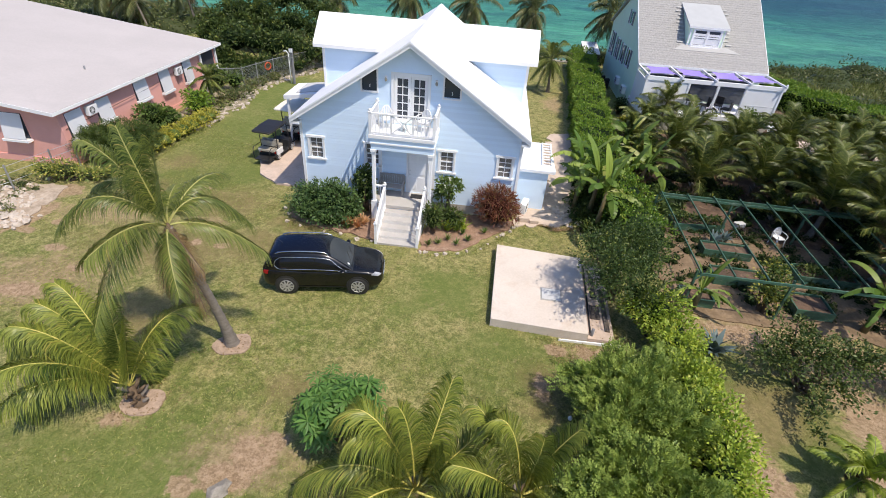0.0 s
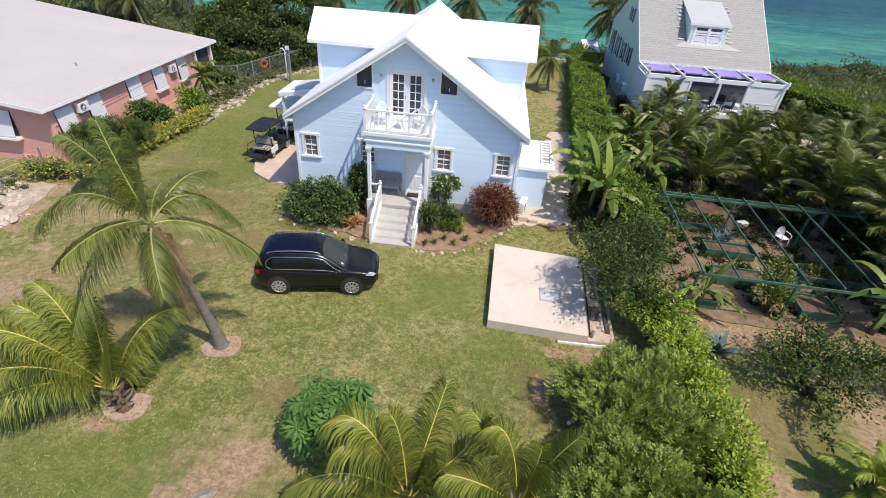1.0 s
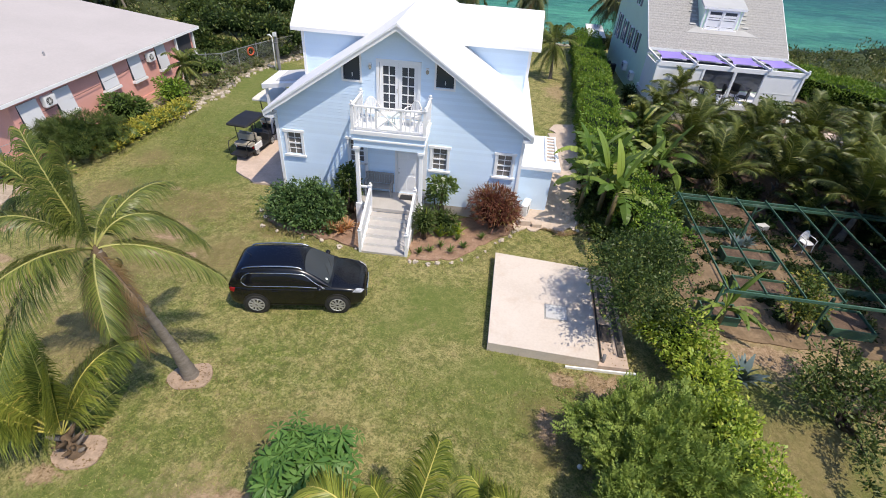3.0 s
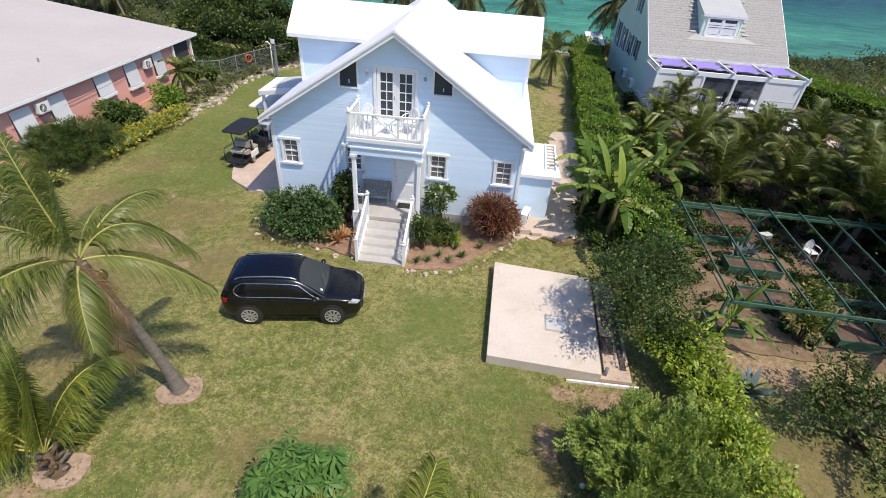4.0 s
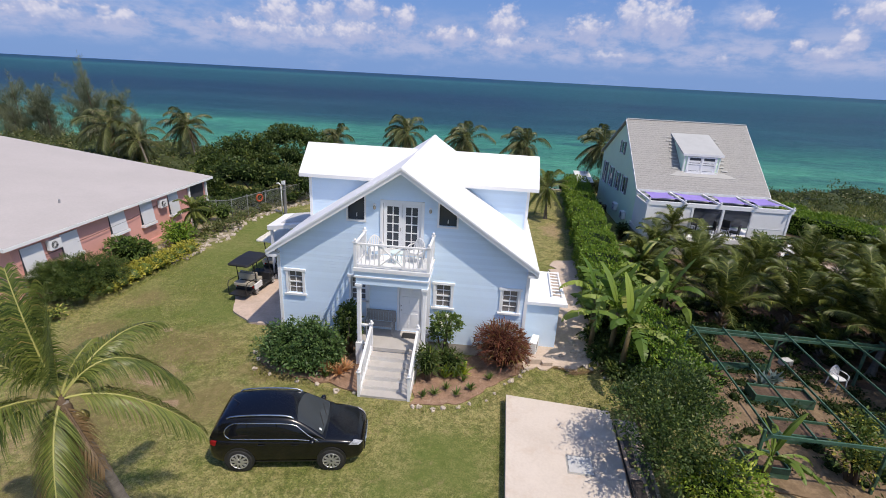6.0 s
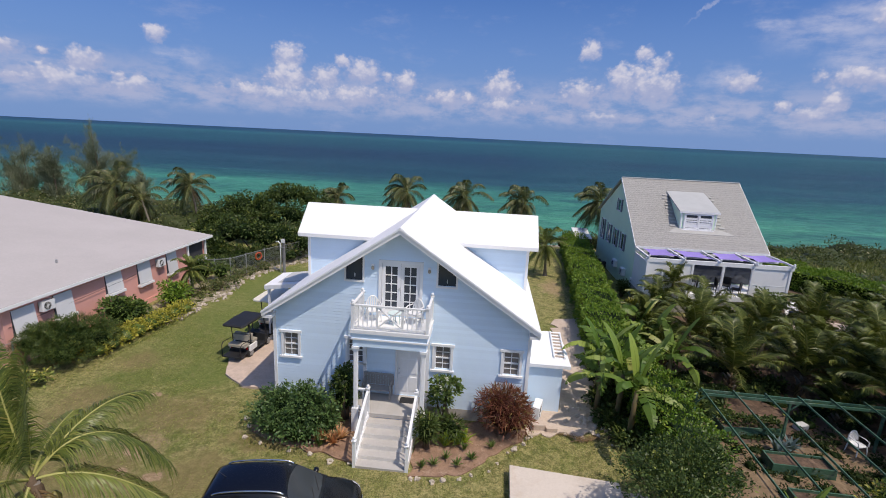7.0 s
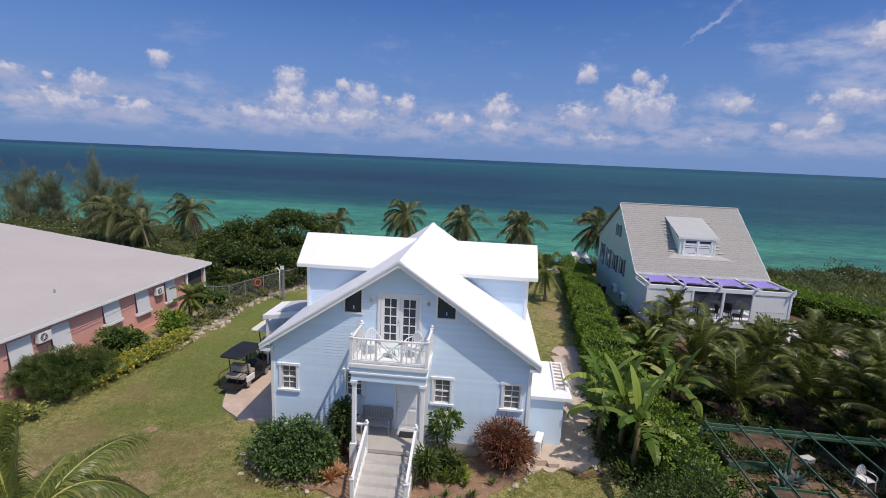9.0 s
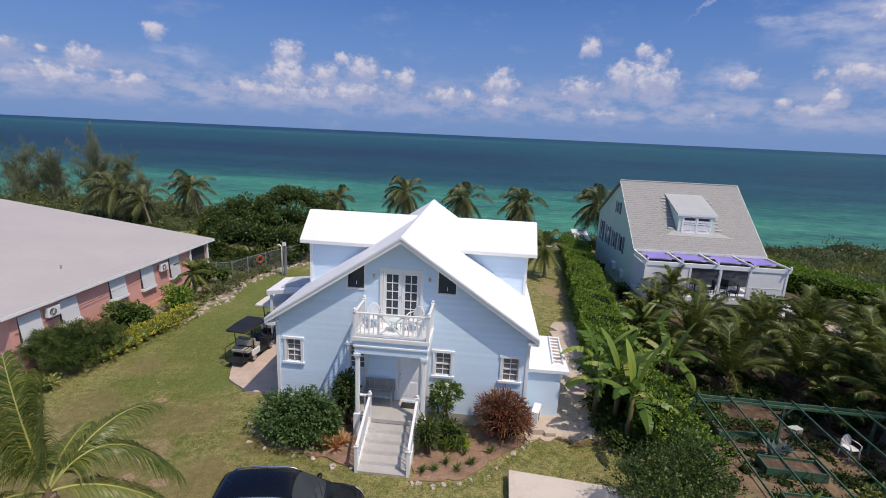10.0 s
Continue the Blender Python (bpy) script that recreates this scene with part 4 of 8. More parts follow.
def front_door():
    x0, x1, z0, z1 = DOOR
    d = part("front_door", Mesh().box(x0, x1, 0.03, 0.08, z0, z1), M["trim"], house, "white panelled front door")
    part("frame", Mesh().box(x0 - 0.09, x0, -0.05, 0.09, z0, z1 + 0.09).box(x1, x1 + 0.09, -0.05, 0.09, z0, z1 + 0.09).box(x0, x1, -0.05, 0.09, z1, z1 + 0.09), M["trim"], d)
    for i in range(2):
        for z, h in ((z0 + 0.18, 0.62), (z0 + 0.95, 0.62), (z0 + 1.67, 0.22)):
            xa = x0 + 0.11 + i * 0.38
            part("door_panel", Mesh().box(xa, xa + 0.30, 0.012, 0.03, z, z + h), M["trim"], d)
    part("door_handle", Mesh().blob((x0 + 0.08, 0.0, z0 + 0.95), 0.035, 1, 0.0), M["alloy"], d)
    part("deadbolt", Mesh().blob((x0 + 0.08, 0.01, z0 + 1.15), 0.028, 1, 0.0), M["alloy"], d)


def newel(x, y, z0, z1, w=0.11):
    return Mesh().box(x - w / 2, x + w / 2, y - w / 2, y + w / 2, z0, z1 - 0.14).box(x - w * 0.7, x + w * 0.7, y - w * 0.7, y + w * 0.7, z1 - 0.14, z1 - 0.10).blob((x, y, z1 - 0.04), 0.06, 1, 0.0, 5, 8)


def railing(a, b, z0a, z0b, h, parent, name="railing", x_panel=None, step=0.14):
    """A white wooden railing from a to b with square balusters; x_panel: the stretch with a crossed panel."""
    root = part(name, Mesh().bar((*a, z0a + h), (*b, z0b + h), 0.09, 0.06), M["trim"], parent, "white painted wooden railing")
    part("bottom_rail", Mesh().bar((*a, z0a + 0.10), (*b, z0b + 0.10), 0.06, 0.06), M["trim"], root)
    n = max(2, int((Vector(b) - Vector(a)).length / step))
    for i in range(1, n):
        t = i / n
        if x_panel and x_panel[0] < t < x_panel[1]:
            continue
        x, y, z = a[0] + (b[0] - a[0]) * t, a[1] + (b[1] - a[1]) * t, z0a + (z0b - z0a) * t
        part("baluster", Mesh().box(x - 0.018, x + 0.018, y - 0.018, y + 0.018, z + 0.12, z + h - 0.02), M["trim"], root)
    if x_panel:
        t0, t1 = x_panel
        p = [(a[0] + (b[0] - a[0]) * t, a[1] + (b[1] - a[1]) * t) for t in (t0, t1)]
        cross = Mesh().bar((*p[0], z0a + 0.12), (*p[1], z0a + h - 0.03), 0.04, 0.045).bar((*p[1], z0a + 0.12), (*p[0], z0a + h - 0.03), 0.036, 0.045)
        for q in p:
            cross.box(q[0] - 0.02, q[0] + 0.02, q[1] - 0.02, q[1] + 0.02, z0a + 0.12, z0a + h - 0.02)
        part("cross_panel", cross, M["trim"], root)
    return root


PX0, PX1, PY = -1.40, 1.32, -1.50
BAL = 4.20


def porch():
    part("porch_floor", Mesh().box(PX0, PX1, PY, -0.03, 0.70, FLOOR), M["step"], house, "grey painted porch floor")
    part("porch_base", Mesh().box(PX0 + 0.06, PX1 - 0.06, PY + 0.06, -0.03, -0.2, 0.70), M["siding"], house)
    for x in (PX0 + 0.10, PX1 - 0.10):
        c = part("column", Mesh().box(x - 0.08, x + 0.08, PY + 0.02, PY + 0.18, FLOOR, 3.42, bevel=0.02), M["trim"], house, "square white porch column")
        part("capital", Mesh().box(x - 0.13, x + 0.13, PY - 0.03, PY + 0.23, 3.42, 3.52).box(x - 0.105, x + 0.105, PY - 0.005, PY + 0.205, 3.34, 3.42), M["trim"], c)
        part("plinth", Mesh().box(x - 0.13, x + 0.13, PY - 0.03, PY + 0.23, -0.2, FLOOR + 0.15), M["trim"], c)
        part("pilaster", Mesh().box(x - 0.07, x + 0.07, -0.10, -0.035, FLOOR, 3.5), M["trim"], house)
    beam = Mesh().box(PX0, PX1, PY, -0.035, 3.52, 3.80)
    part("porch_beam", beam, M["siding"], house, "pale blue porch beam")
    part("beam_trim", Mesh().box(PX0 - 0.05, PX1 + 0.05, PY - 0.05, -0.035, 3.80, 3.86), M["trim"], house)
    part("beam_band", Mesh().box(PX0 - 0.02, PX1 + 0.02, PY - 0.02, -0.035, 3.86, 4.06), M["siding"], house)
    part("balcony_floor", Mesh().box(PX0 - 0.08, PX1 + 0.08, PY - 0.08, -0.035, 4.06, BAL), M["trim"], house, "white balcony floor edge")
    b = part("balcony_railing", newel(PX0, PY, BAL, BAL + 1.10), M["trim"], house, "white balcony railing with a crossed middle panel")
    part("newel_post", newel(PX1, PY, BAL, BAL + 1.10), M["trim"], b)
    for x in (PX0, PX1):
        part("newel_post", newel(x, -0.10, BAL, BAL + 1.10), M["trim"], b)
        railing((x, PY + 0.06), (x, -0.16), BAL, BAL, 0.92, b, "side_rail", None, 0.16)
    railing((PX0 + 0.06, PY), (PX1 - 0.06, PY), BAL, BAL, 0.92, b, "front_rail", (0.33, 0.67), 0.16)
    # five steps down to the lawn, flaring out
    for i in range(5):
        y0, z = PY - 0.39 * (i + 1), FLOOR - 0.17 * (i + 1) + 0.17 * 0
        part("stair_tread", Mesh().box(-0.76, 0.98, y0, PY - 0.39 * i + (0.03 if i else -0.004), -0.2, z + 0.0 if z > 0.02 else 0.04), M["step"], house, "grey painted concrete step")
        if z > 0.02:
            part("stair_riser", Mesh().box(-0.76, 0.98, y0 - 0.012, y0 - 0.0005, -0.1, z - 0.012), M["riser"], house, "riser lightened to offset its shade")
    for x in (-0.80, 1.02):
        st = part("stair_railing", newel(x, -3.40, -0.1, 1.10), M["trim"], house, "white sloping stair railing")
        part("newel_post", newel(x, PY - 0.02, 0.6, 2.02), M["trim"], st)
        railing((x, PY - 0.08), (x, -3.34), FLOOR - 0.02, 0.02, 0.95, st, "sloping_rail", None, 0.17)
        part("stringer", Mesh().add([(x - 0.04, PY, FLOOR), (x - 0.04, -3.45, 0.12), (x - 0.04, -3.45, -0.1), (x - 0.04, PY, -0.1), (x + 0.04, PY, FLOOR), (x + 0.04, -3.45, 0.12), (x + 0.04, -3.45, -0.1), (x + 0.04, PY, -0.1)],
                                    [(0, 1, 2, 3), (7, 6, 5, 4), (0, 4, 5, 1), (1, 5, 6, 2)]), M["trim"], st)
        xa = PX0 + 0.2 if x < 0 else PX1 - 0.2
        railing((min(x, xa), PY + 0.08), (max(x, xa) - 0.02, PY + 0.08), FLOOR, FLOOR, 0.92, house, "porch_railing", None, 0.15)
    for x in (-1.02, 1.16):
        l = part("wall_lamp", Mesh().box(x - 0.05, x + 0.05, -0.10, -0.03, 6.20, 6.28), M["trim"], house, "small cream wall lamp")
        part("globe", Mesh().blob((x, -0.09, 6.14), (0.06, 0.06, 0.09), 1, 0.0), M["cream"], l)


def side_porch():
    a = part("side_porch_roof", Mesh().slab([(-8.1, 5.55, 3.12), (-5.09, 5.55, 3.55), (-5.09, 8.0, 3.55), (-8.1, 8.0, 3.12)], 0.12), M["roof"], house, "low white side porch roof")
    part("porch_fascia", Mesh().box(-8.13, -8.102, 5.55, 8.0, 2.92, 3.13).add([(-8.1, 5.52, 3.12), (-5.4, 5.52, 3.50), (-5.4, 5.52, 3.30), (-8.1, 5.52, 2.90), (-8.1, 5.547, 3.12), (-5.4, 5.547, 3.50), (-5.4, 5.547, 3.30), (-8.1, 5.547, 2.90)], [(0, 1, 2, 3), (7, 6, 5, 4), (0, 4, 5, 1), (3, 2, 6, 7)]), M["trim"], a)
    # grey panel added for the house's shade on the white roof
    part("roof_sheet", Mesh().slab([(-7.5, 5.9, 3.255), (-5.6, 5.9, 3.53), (-5.6, 7.8, 3.53), (-7.5, 7.8, 3.255)], 0.03), M["flash"], a, "grey panel painting the house's shade on the porch roof")
    for y in (5.7, 7.85):
        part("porch_post", Mesh().box(-8.0, -7.88, y - 0.06, y + 0.06, 0.0, 3.0), M["trim"], a)


def annex():
    a = part("annex_wall", Mesh().box(CX + HW + 0.025, 6.72, 1.2, 4.5, -0.2, 2.06), M["siding"], house, "low pale blue annex")
    part("annex_roof", Mesh().box(CX + HW + 0.025, 7.02, 1.05, 4.65, 2.06, 2.20), M["roof"], a, "flat white annex roof")


house_walls()
house_roof()
wing(-1)
wing(1)
for w in WINDOWS:
    sash_window(*w)
for w in ATTIC:
    attic_window(*w)
french_doors()
front_door()
porch()
side_porch()
annex()

# ---- things on and about the blue house ----
def bench(at):
    b = thing("bench", "grey weathered wooden slatted bench on the porch", "bench", at)
    for i in range(4):
        part("seat_slat", Mesh().box(-0.58, 0.58, -0.45 + i * 0.11, -0.35 + i * 0.11, 0.40, 0.43), M["bench_grey"], b)
    for i in range(11):
        x = -0.55 + i * 0.108
        part("back_slat", Mesh().box(x, x + 0.095, -0.02, 0.01, 0.45, 0.86), M["bench_grey"], b)
    part("top_rail", Mesh().box(-0.60, 0.60, -0.03, 0.02, 0.86, 0.94), M["bench_grey"], b)
    for x in (-0.58, 0.52):
        part("arm", Mesh().box(x, x + 0.06, -0.46, 0.0, 0.60, 0.64), M["bench_grey"], b)
        for y in (-0.45, -0.05):
            part("leg", Mesh().box(x, x + 0.06, y, y + 0.06, 0.0, 0.60 if y < -0.1 else 0.90), M["bench_grey"], b)


bench(pose(-0.72, -0.10, FLOOR))
single("doormat", Mesh().box(-0.28, 0.28, -0.2, 0.2, 0.0, 0.02, bevel=0.03), M["black_plastic"], "dark rubber doormat before the front door", "doormat", pose(0.50, -0.40, FLOOR + 0.001))


def plastic_chair(at, label, group):
    c = thing("plastic_chair", label, "chair", at, group)
    part("seat", Mesh().box(-0.24, 0.24, -0.24, 0.22, 0.41, 0.44, bevel=0.08), M["plastic"], c)
    arch = [(0.25 * math.cos(a), 0.22 + 0.03 * math.sin(a), 0.44 + 0.46 * math.sin(a)) for a in [math.pi * k / 10 for k in range(11)]]
    part("back_frame", Mesh().tube(arch, 0.028, 6), M["plastic"], c, "", True)
    for i in range(5):
        x = -0.16 + i * 0.08
        part("back_slat", Mesh().box(x - 0.025, x + 0.025, 0.215, 0.235, 0.44, 0.44 + 0.45 * math.sqrt(max(0.05, 1 - (x / 0.25) ** 2))), M["plastic"], c)
    for s in (-1, 1):
        part("armrest", Mesh().tube([(s * 0.26, 0.22, 0.66), (s * 0.28, -0.05, 0.66), (s * 0.27, -0.22, 0.62), (s * 0.25, -0.24, 0.44)], 0.025, 6), M["plastic"], c, "", True)
        for y in (-0.22, 0.2):
            part("leg", Mesh().tube([(s * 0.22, y, 0.42), (s * 0.26, y * 1.15, 0.0)], [0.028, 0.02], 6), M["plastic"], c)


plastic_chair(pose(-0.86, -0.55, BAL, 0, 0, 25), "white plastic armchair on the balcony", "balcony chairs")
plastic_chair(pose(0.72, -0.55, BAL, 0, 0, -28), "white plastic armchair on the balcony", "balcony chairs")
plastic_chair(pose(17.8, 0.2, 0.05, 0, 0, 15) @ Matrix.Scale(0.92, 4), "white plastic armchair on the garden soil", "")


def side_table(at):
    t = thing("side_table", "small pale teal plastic table on the balcony", "table", at)
    part("tabletop", Mesh().prism([(0.26 * math.cos(a * 0.524), 0.26 * math.sin(a * 0.524)) for a in range(12)], 0.42, 0.45), M["pale_teal"], t)
    for a in range(4):
        part("leg", Mesh().tube([(0.16 * math.cos(a * 1.57), 0.16 * math.sin(a * 1.57), 0.42), (0.2 * math.cos(a * 1.57), 0.2 * math.sin(a * 1.57), 0)], 0.02, 6), M["pale_teal"], t)


side_table(pose(0.0, -0.75, BAL))


def ladder(at):
    l = thing("ladder", "pale wooden ladder lying across the flat annex roof", "ladder", at)
    for x in (-0.22, 0.22):
        part("rail", Mesh().box(x - 0.03, x + 0.03, -1.4, 1.4, 0.0, 0.09), M["trim"], l)
    for i in range(8):
        y = -1.23 + i * 0.35
        part("rung", Mesh().box(-0.19, 0.19, y - 0.025, y + 0.025, 0.02, 0.07), M["sand"], l, "weathered wooden rung")


ladder(pose(6.71, 3.08, 2.201, 0, 0, -3))


def air_conditioner(at, label, group):
    a = thing("air_conditioner", label, "air conditioner", at, group)
    part("casing", Mesh().box(-0.40, 0.40, -0.30, 0.0, 0.0, 0.56, bevel=0.03), M["plastic"], a)
    ring = Mesh().tube([(-0.1, -0.300, 0.28), (-0.1, -0.315, 0.28)], 0.22, 16)
    part("fan_opening", ring, M["black_plastic"], a, "dark round fan opening")
    grille = Mesh()
    for i in range(6):
        ang = math.pi * i / 6
        grille.bar((-0.1 - 0.21 * math.cos(ang), -0.322, 0.28 - 0.21 * math.sin(ang)), (-0.1 + 0.21 * math.cos(ang), -0.322, 0.28 + 0.21 * math.sin(ang)), 0.012, 0.012)
    part("fan_grille", grille, M["plastic"], a)
    for x in (-0.3, 0.26):
        part("bracket", Mesh().box(x, x + 0.04, -0.30, 0.0, -0.05, -0.001), M["galv"], a)


# stands in for a stack of pale blocks beside the house
air_conditioner(pose(5.62, 0.70, 0.09, 0, 0, 75), "white air conditioner shape standing in for a pale block stack", "")
for x, y, w, h in ((5.75, -0.1, 0.5, 0.22), (6.25, -0.15, 0.45, 0.15)):
    single("concrete_block", Mesh().box(-w / 2, w / 2, -0.2, 0.2, 0, h, bevel=0.03), M["sand"], "pale concrete block beside the gravel path", "concrete block", pose(x, y, 0.03, 0, 0, random.uniform(-12, 12)), "loose blocks")


# ---- vehicles ----
def loft(stations, shape):
    """A skin through cross sections; shape(station) gives the ring of (y, z) from one side over the top to the other and under."""
    m = Mesh()
    rings = [[(s[0], y, z) for y, z in shape(s)] for s in stations]
    k = len(rings[0])
    vs = [p for r in rings for p in r]
    fs = [(i * k + j, i * k + (j + 1) % k, (i + 1) * k + (j + 1) % k, (i + 1) * k + j) for i in range(len(rings) - 1) for j in range(k)]
    fs += [tuple(range(k))[::-1], tuple(range(len(vs) - k, len(vs)))]
    return m.add(vs, fs)


def disc_y(x, z, y, r, thick, sides=20):
    return Mesh().tube([(x, y, z), (x, y + thick, z)], r, sides)


def wheel(parent, x, y, r, side, w=0.20):
    ty = part("wheel", Mesh().tube([(x, y, r), (x, y + side * 0.02, r), (x, y + side * (w - 0.02), r), (x, y + side * w, r)], [r * 0.93, r, r, r * 0.93], 24), M["rubber"], parent, "black tyre on a silver rim", False)
    part("rim", Mesh().tube([(x, y + side * (w - 0.01), r), (x, y + side * (w + 0.008), r)], [r * 0.68, r * 0.66], 24), M["black_plastic"], ty)
    sp = Mesh()
    for i in range(10):
        a = 2 * math.pi * i / 10
        p = Vector((x + math.cos(a) * r * 0.12, y + side * (w + 0.022), r + math.sin(a) * r * 0.12))
        q = Vector((x + math.cos(a) * r * 0.66, y + side * (w + 0.012), r + math.sin(a) * r * 0.66))
        sp.bar(p, q, r * 0.13, r * 0.13) if abs(math.sin(a)) > 0.05 else sp.bar(p, q, 0.04, r * 0.13)
    ring = [(x + math.cos(a * 0.2618) * r * 0.68, y + side * (w + 0.012), r + math.sin(a * 0.2618) * r * 0.68) for a in range(25)]
    sp.tube(ring, r * 0.045, 5)
    part("spokes", sp, M["alloy"], ty, "silver alloy spokes")
    return ty


def smooth_rows(rows, k=5):
    """Rows of numbers with k - 1 more glided in between each two."""
    out = []
    for i in range(len(rows) - 1):
        a, b, c, d = (np.array(rows[max(0, min(len(rows) - 1, i + o))], float) for o in (-1, 0, 1, 2))
        for q in range(k):
            t = q / k
            out.append(0.5 * (2 * b + (c - a) * t + (2 * a - 5 * b + 4 * c - d) * t ** 2 + (3 * b - a - 3 * c + d) * t ** 3))
    return out + [np.array(rows[-1], float)]


class Shell:
    """A car's skin: half sections that change along x. at(x, s): s runs from the near lower edge (0) over the middle (1) to the far edge (2)."""

    def __init__(self, stations, section):
        self.rows = np.array(smooth_rows(stations))
        self.section = section

    def at(self, x, s):
        st = [np.interp(x, self.rows[:, 0], self.rows[:, c]) for c in range(1, self.rows.shape[1])]
        half = np.array(smooth_rows(self.section(*st), 4))
        u = (s if s <= 1 else 2 - s) * (len(half) - 1)
        i = min(int(u), len(half) - 2)
        y, z = half[i] + (half[i + 1] - half[i]) * (u - i)
        return Vector((x, -y if s <= 1 else y, z))

    def normal(self, x, s):
        n = (self.at(x + 0.01, s) - self.at(x - 0.01, s)).cross(self.at(x, s + 0.01) - self.at(x, s - 0.01))
        return n.normalized() if n.length > 1e-9 else Vector((0, 0, 1))

    def skin(self, sides=40):
        m = Mesh()
        xs = list(self.rows[:, 0])
        m.v = [tuple(self.at(x, 2 * k / sides)) for x in xs for k in range(sides + 1)]
        n = sides + 1
        m.f = [(i * n + k, i * n + k + 1, i * n + n + k + 1, i * n + n + k) for i in range(len(xs) - 1) for k in range(sides)]
        m.f += [tuple(range(n)), tuple(range((len(xs) - 1) * n, len(xs) * n))[::-1]] + [(i * n + n, i * n + 2 * n - 1, i * n + n - 1, i * n) for i in range(len(xs) - 1)]
        return m

    def patch(self, x0, x1, s0, s1, lift=0.006, nx=12, ns=8, thick=0.0):
        """A piece of the skin lifted off it; x0 and x1 may follow s."""
        m = Mesh()
        for b in range(ns + 1):
            t = b / ns
            s = s0 + (s1 - s0) * t
            xa, xb = (x0(t) if callable(x0) else x0), (x1(t) if callable(x1) else x1)
            for a in range(nx + 1):
                x = xa + (xb - xa) * a / nx
                m.v.append(tuple(self.at(x, s) + self.normal(x, s) * lift))
        for b in range(ns):
            for a in range(nx):
                k = b * (nx + 1) + a
                m.f.append((k, k + 1, k + nx + 2, k + nx + 1))
        return m

    def edge(self, x0, x1, s0, s1, lift=0.01, n=14):
        pts = [(x0(0) + (x1(0) - x0(0)) * a / n, s0) for a in range(n)] + [(x1(a / n), s0 + (s1 - s0) * a / n) for a in range(n)]
        pts += [(x1(1) + (x0(1) - x1(1)) * a / n, s1) for a in range(n)] + [(x0(1 - a / n), s1 + (s0 - s1) * a / n) for a in range(n + 1)]
        return [self.at(x, s) + self.normal(x, s) * lift for x, s in pts]


def suv(at):
    car = thing("car", "black compact suv with chrome window trim parked on the lawn", "car", at)
    lower = Shell([(-2.17, 0.60, 0.52, 0.86), (-2.14, 0.72, 0.42, 0.96), (-2.05, 0.82, 0.30, 1.02), (-1.80, 0.885, 0.23, 1.04), (-1.2, 0.905, 0.21, 1.04), (-0.3, 0.905, 0.21, 1.03), (0.5, 0.905, 0.21, 1.02),
                   (0.95, 0.902, 0.21, 1.03), (1.3, 0.895, 0.21, 1.01), (1.65, 0.875, 0.22, 0.965), (1.92, 0.83, 0.25, 0.90), (2.08, 0.77, 0.29, 0.83), (2.18, 0.67, 0.36, 0.73), (2.22, 0.56, 0.43, 0.64)],
                  lambda w, z0, z1: [(w * 0.80, z0), (w * 0.96, z0 + 0.07), (w, z0 + 0.28 * (z1 - z0) / 0.8), (w * 0.992, z1 - 0.30 * (z1 - z0)), (w * 0.965, z1 - 0.10 * (z1 - z0)), (w * 0.89, z1 - 0.015), (w * 0.62, z1 + 0.012), (w * 0.3, z1 + 0.024), (0, z1 + 0.028)])
    part("body", lower.skin(), M["car_paint"], car, "glossy black body", True)
    upper = Shell([(-2.11, 0.77, 0.72, 1.06), (-2.06, 0.785, 0.69, 1.18), (-1.94, 0.81, 0.65, 1.40), (-1.80, 0.83, 0.64, 1.56), (-1.5, 0.85, 0.66, 1.635), (-0.9, 0.865, 0.68, 1.672), (-0.2, 0.868, 0.685, 1.665), (0.15, 0.868, 0.68, 1.625),
                   (0.42, 0.868, 0.68, 1.52), (0.72, 0.866, 0.71, 1.33), (1.0, 0.85, 0.75, 1.13), (1.16, 0.83, 0.78, 1.02)],
                  lambda wb, wt, z1: [(wb, 0.96), (wb - 0.012, 0.96 + 0.25 * (z1 - 0.96)), (wb - 0.045, 0.96 + 0.5 * (z1 - 0.96)), (wt + 0.075, 0.96 + 0.76 * (z1 - 0.96)), (wt + 0.02, 0.96 + 0.91 * (z1 - 0.96)), (wt - 0.09, z1 - 0.006), (wt * 0.6, z1 + 0.014), (wt * 0.3, z1 + 0.022), (0, z1 + 0.025)])
    part("cabin", upper.skin(), M["car_paint"], car, "black roof and pillars", True)
    part("windscreen", upper.patch(lambda t: 0.26 + 0.10 * (2 * t - 1) ** 2, lambda t: 1.08 - 0.05 * (2 * t - 1) ** 2, 0.56, 1.44, 0.008), M["windscreen"], car, "grey reflecting windscreen", True)
    part("rear_window", upper.patch(-2.05, -1.84, 0.60, 1.40, 0.008), M["car_glass"], car, "dark rear window", True)
    for s in (-1, 1):
        front, back = (lambda t: 0.94 - 0.62 * t ** 1.3), (lambda t: -1.66 + 0.20 * abs(2 * t - 0.9) ** 2.2)
        s0, s1 = (0.085, 0.40) if s < 0 else (1.915, 1.60)
        part("side_window", upper.patch(back, front, s0, s1, 0.007), M["car_glass"], car, "dark side windows in a chrome outline", True)
        part("window_trim", Mesh().tube(upper.edge(back, front, s0, s1), 0.015, 5), M["chrome"], car, "chrome window outline", True)
        for x in (-0.98, -0.16):
            a, b = upper.at(x, s0), upper.at(x - 0.05, s1)
            part("pillar", Mesh().bar(a + Vector((0, s * 0.004, 0)), b + Vector((0, s * 0.004, 0)), 0.06, 0.02), M["car_paint"], car)
        rail = [(x, s * 0.63, z) for x, z in ((-1.62, 1.585), (-1.50, 1.655), (-1.1, 1.70), (-0.6, 1.715), (-0.1, 1.70), (0.14, 1.655), (0.24, 1.59))]
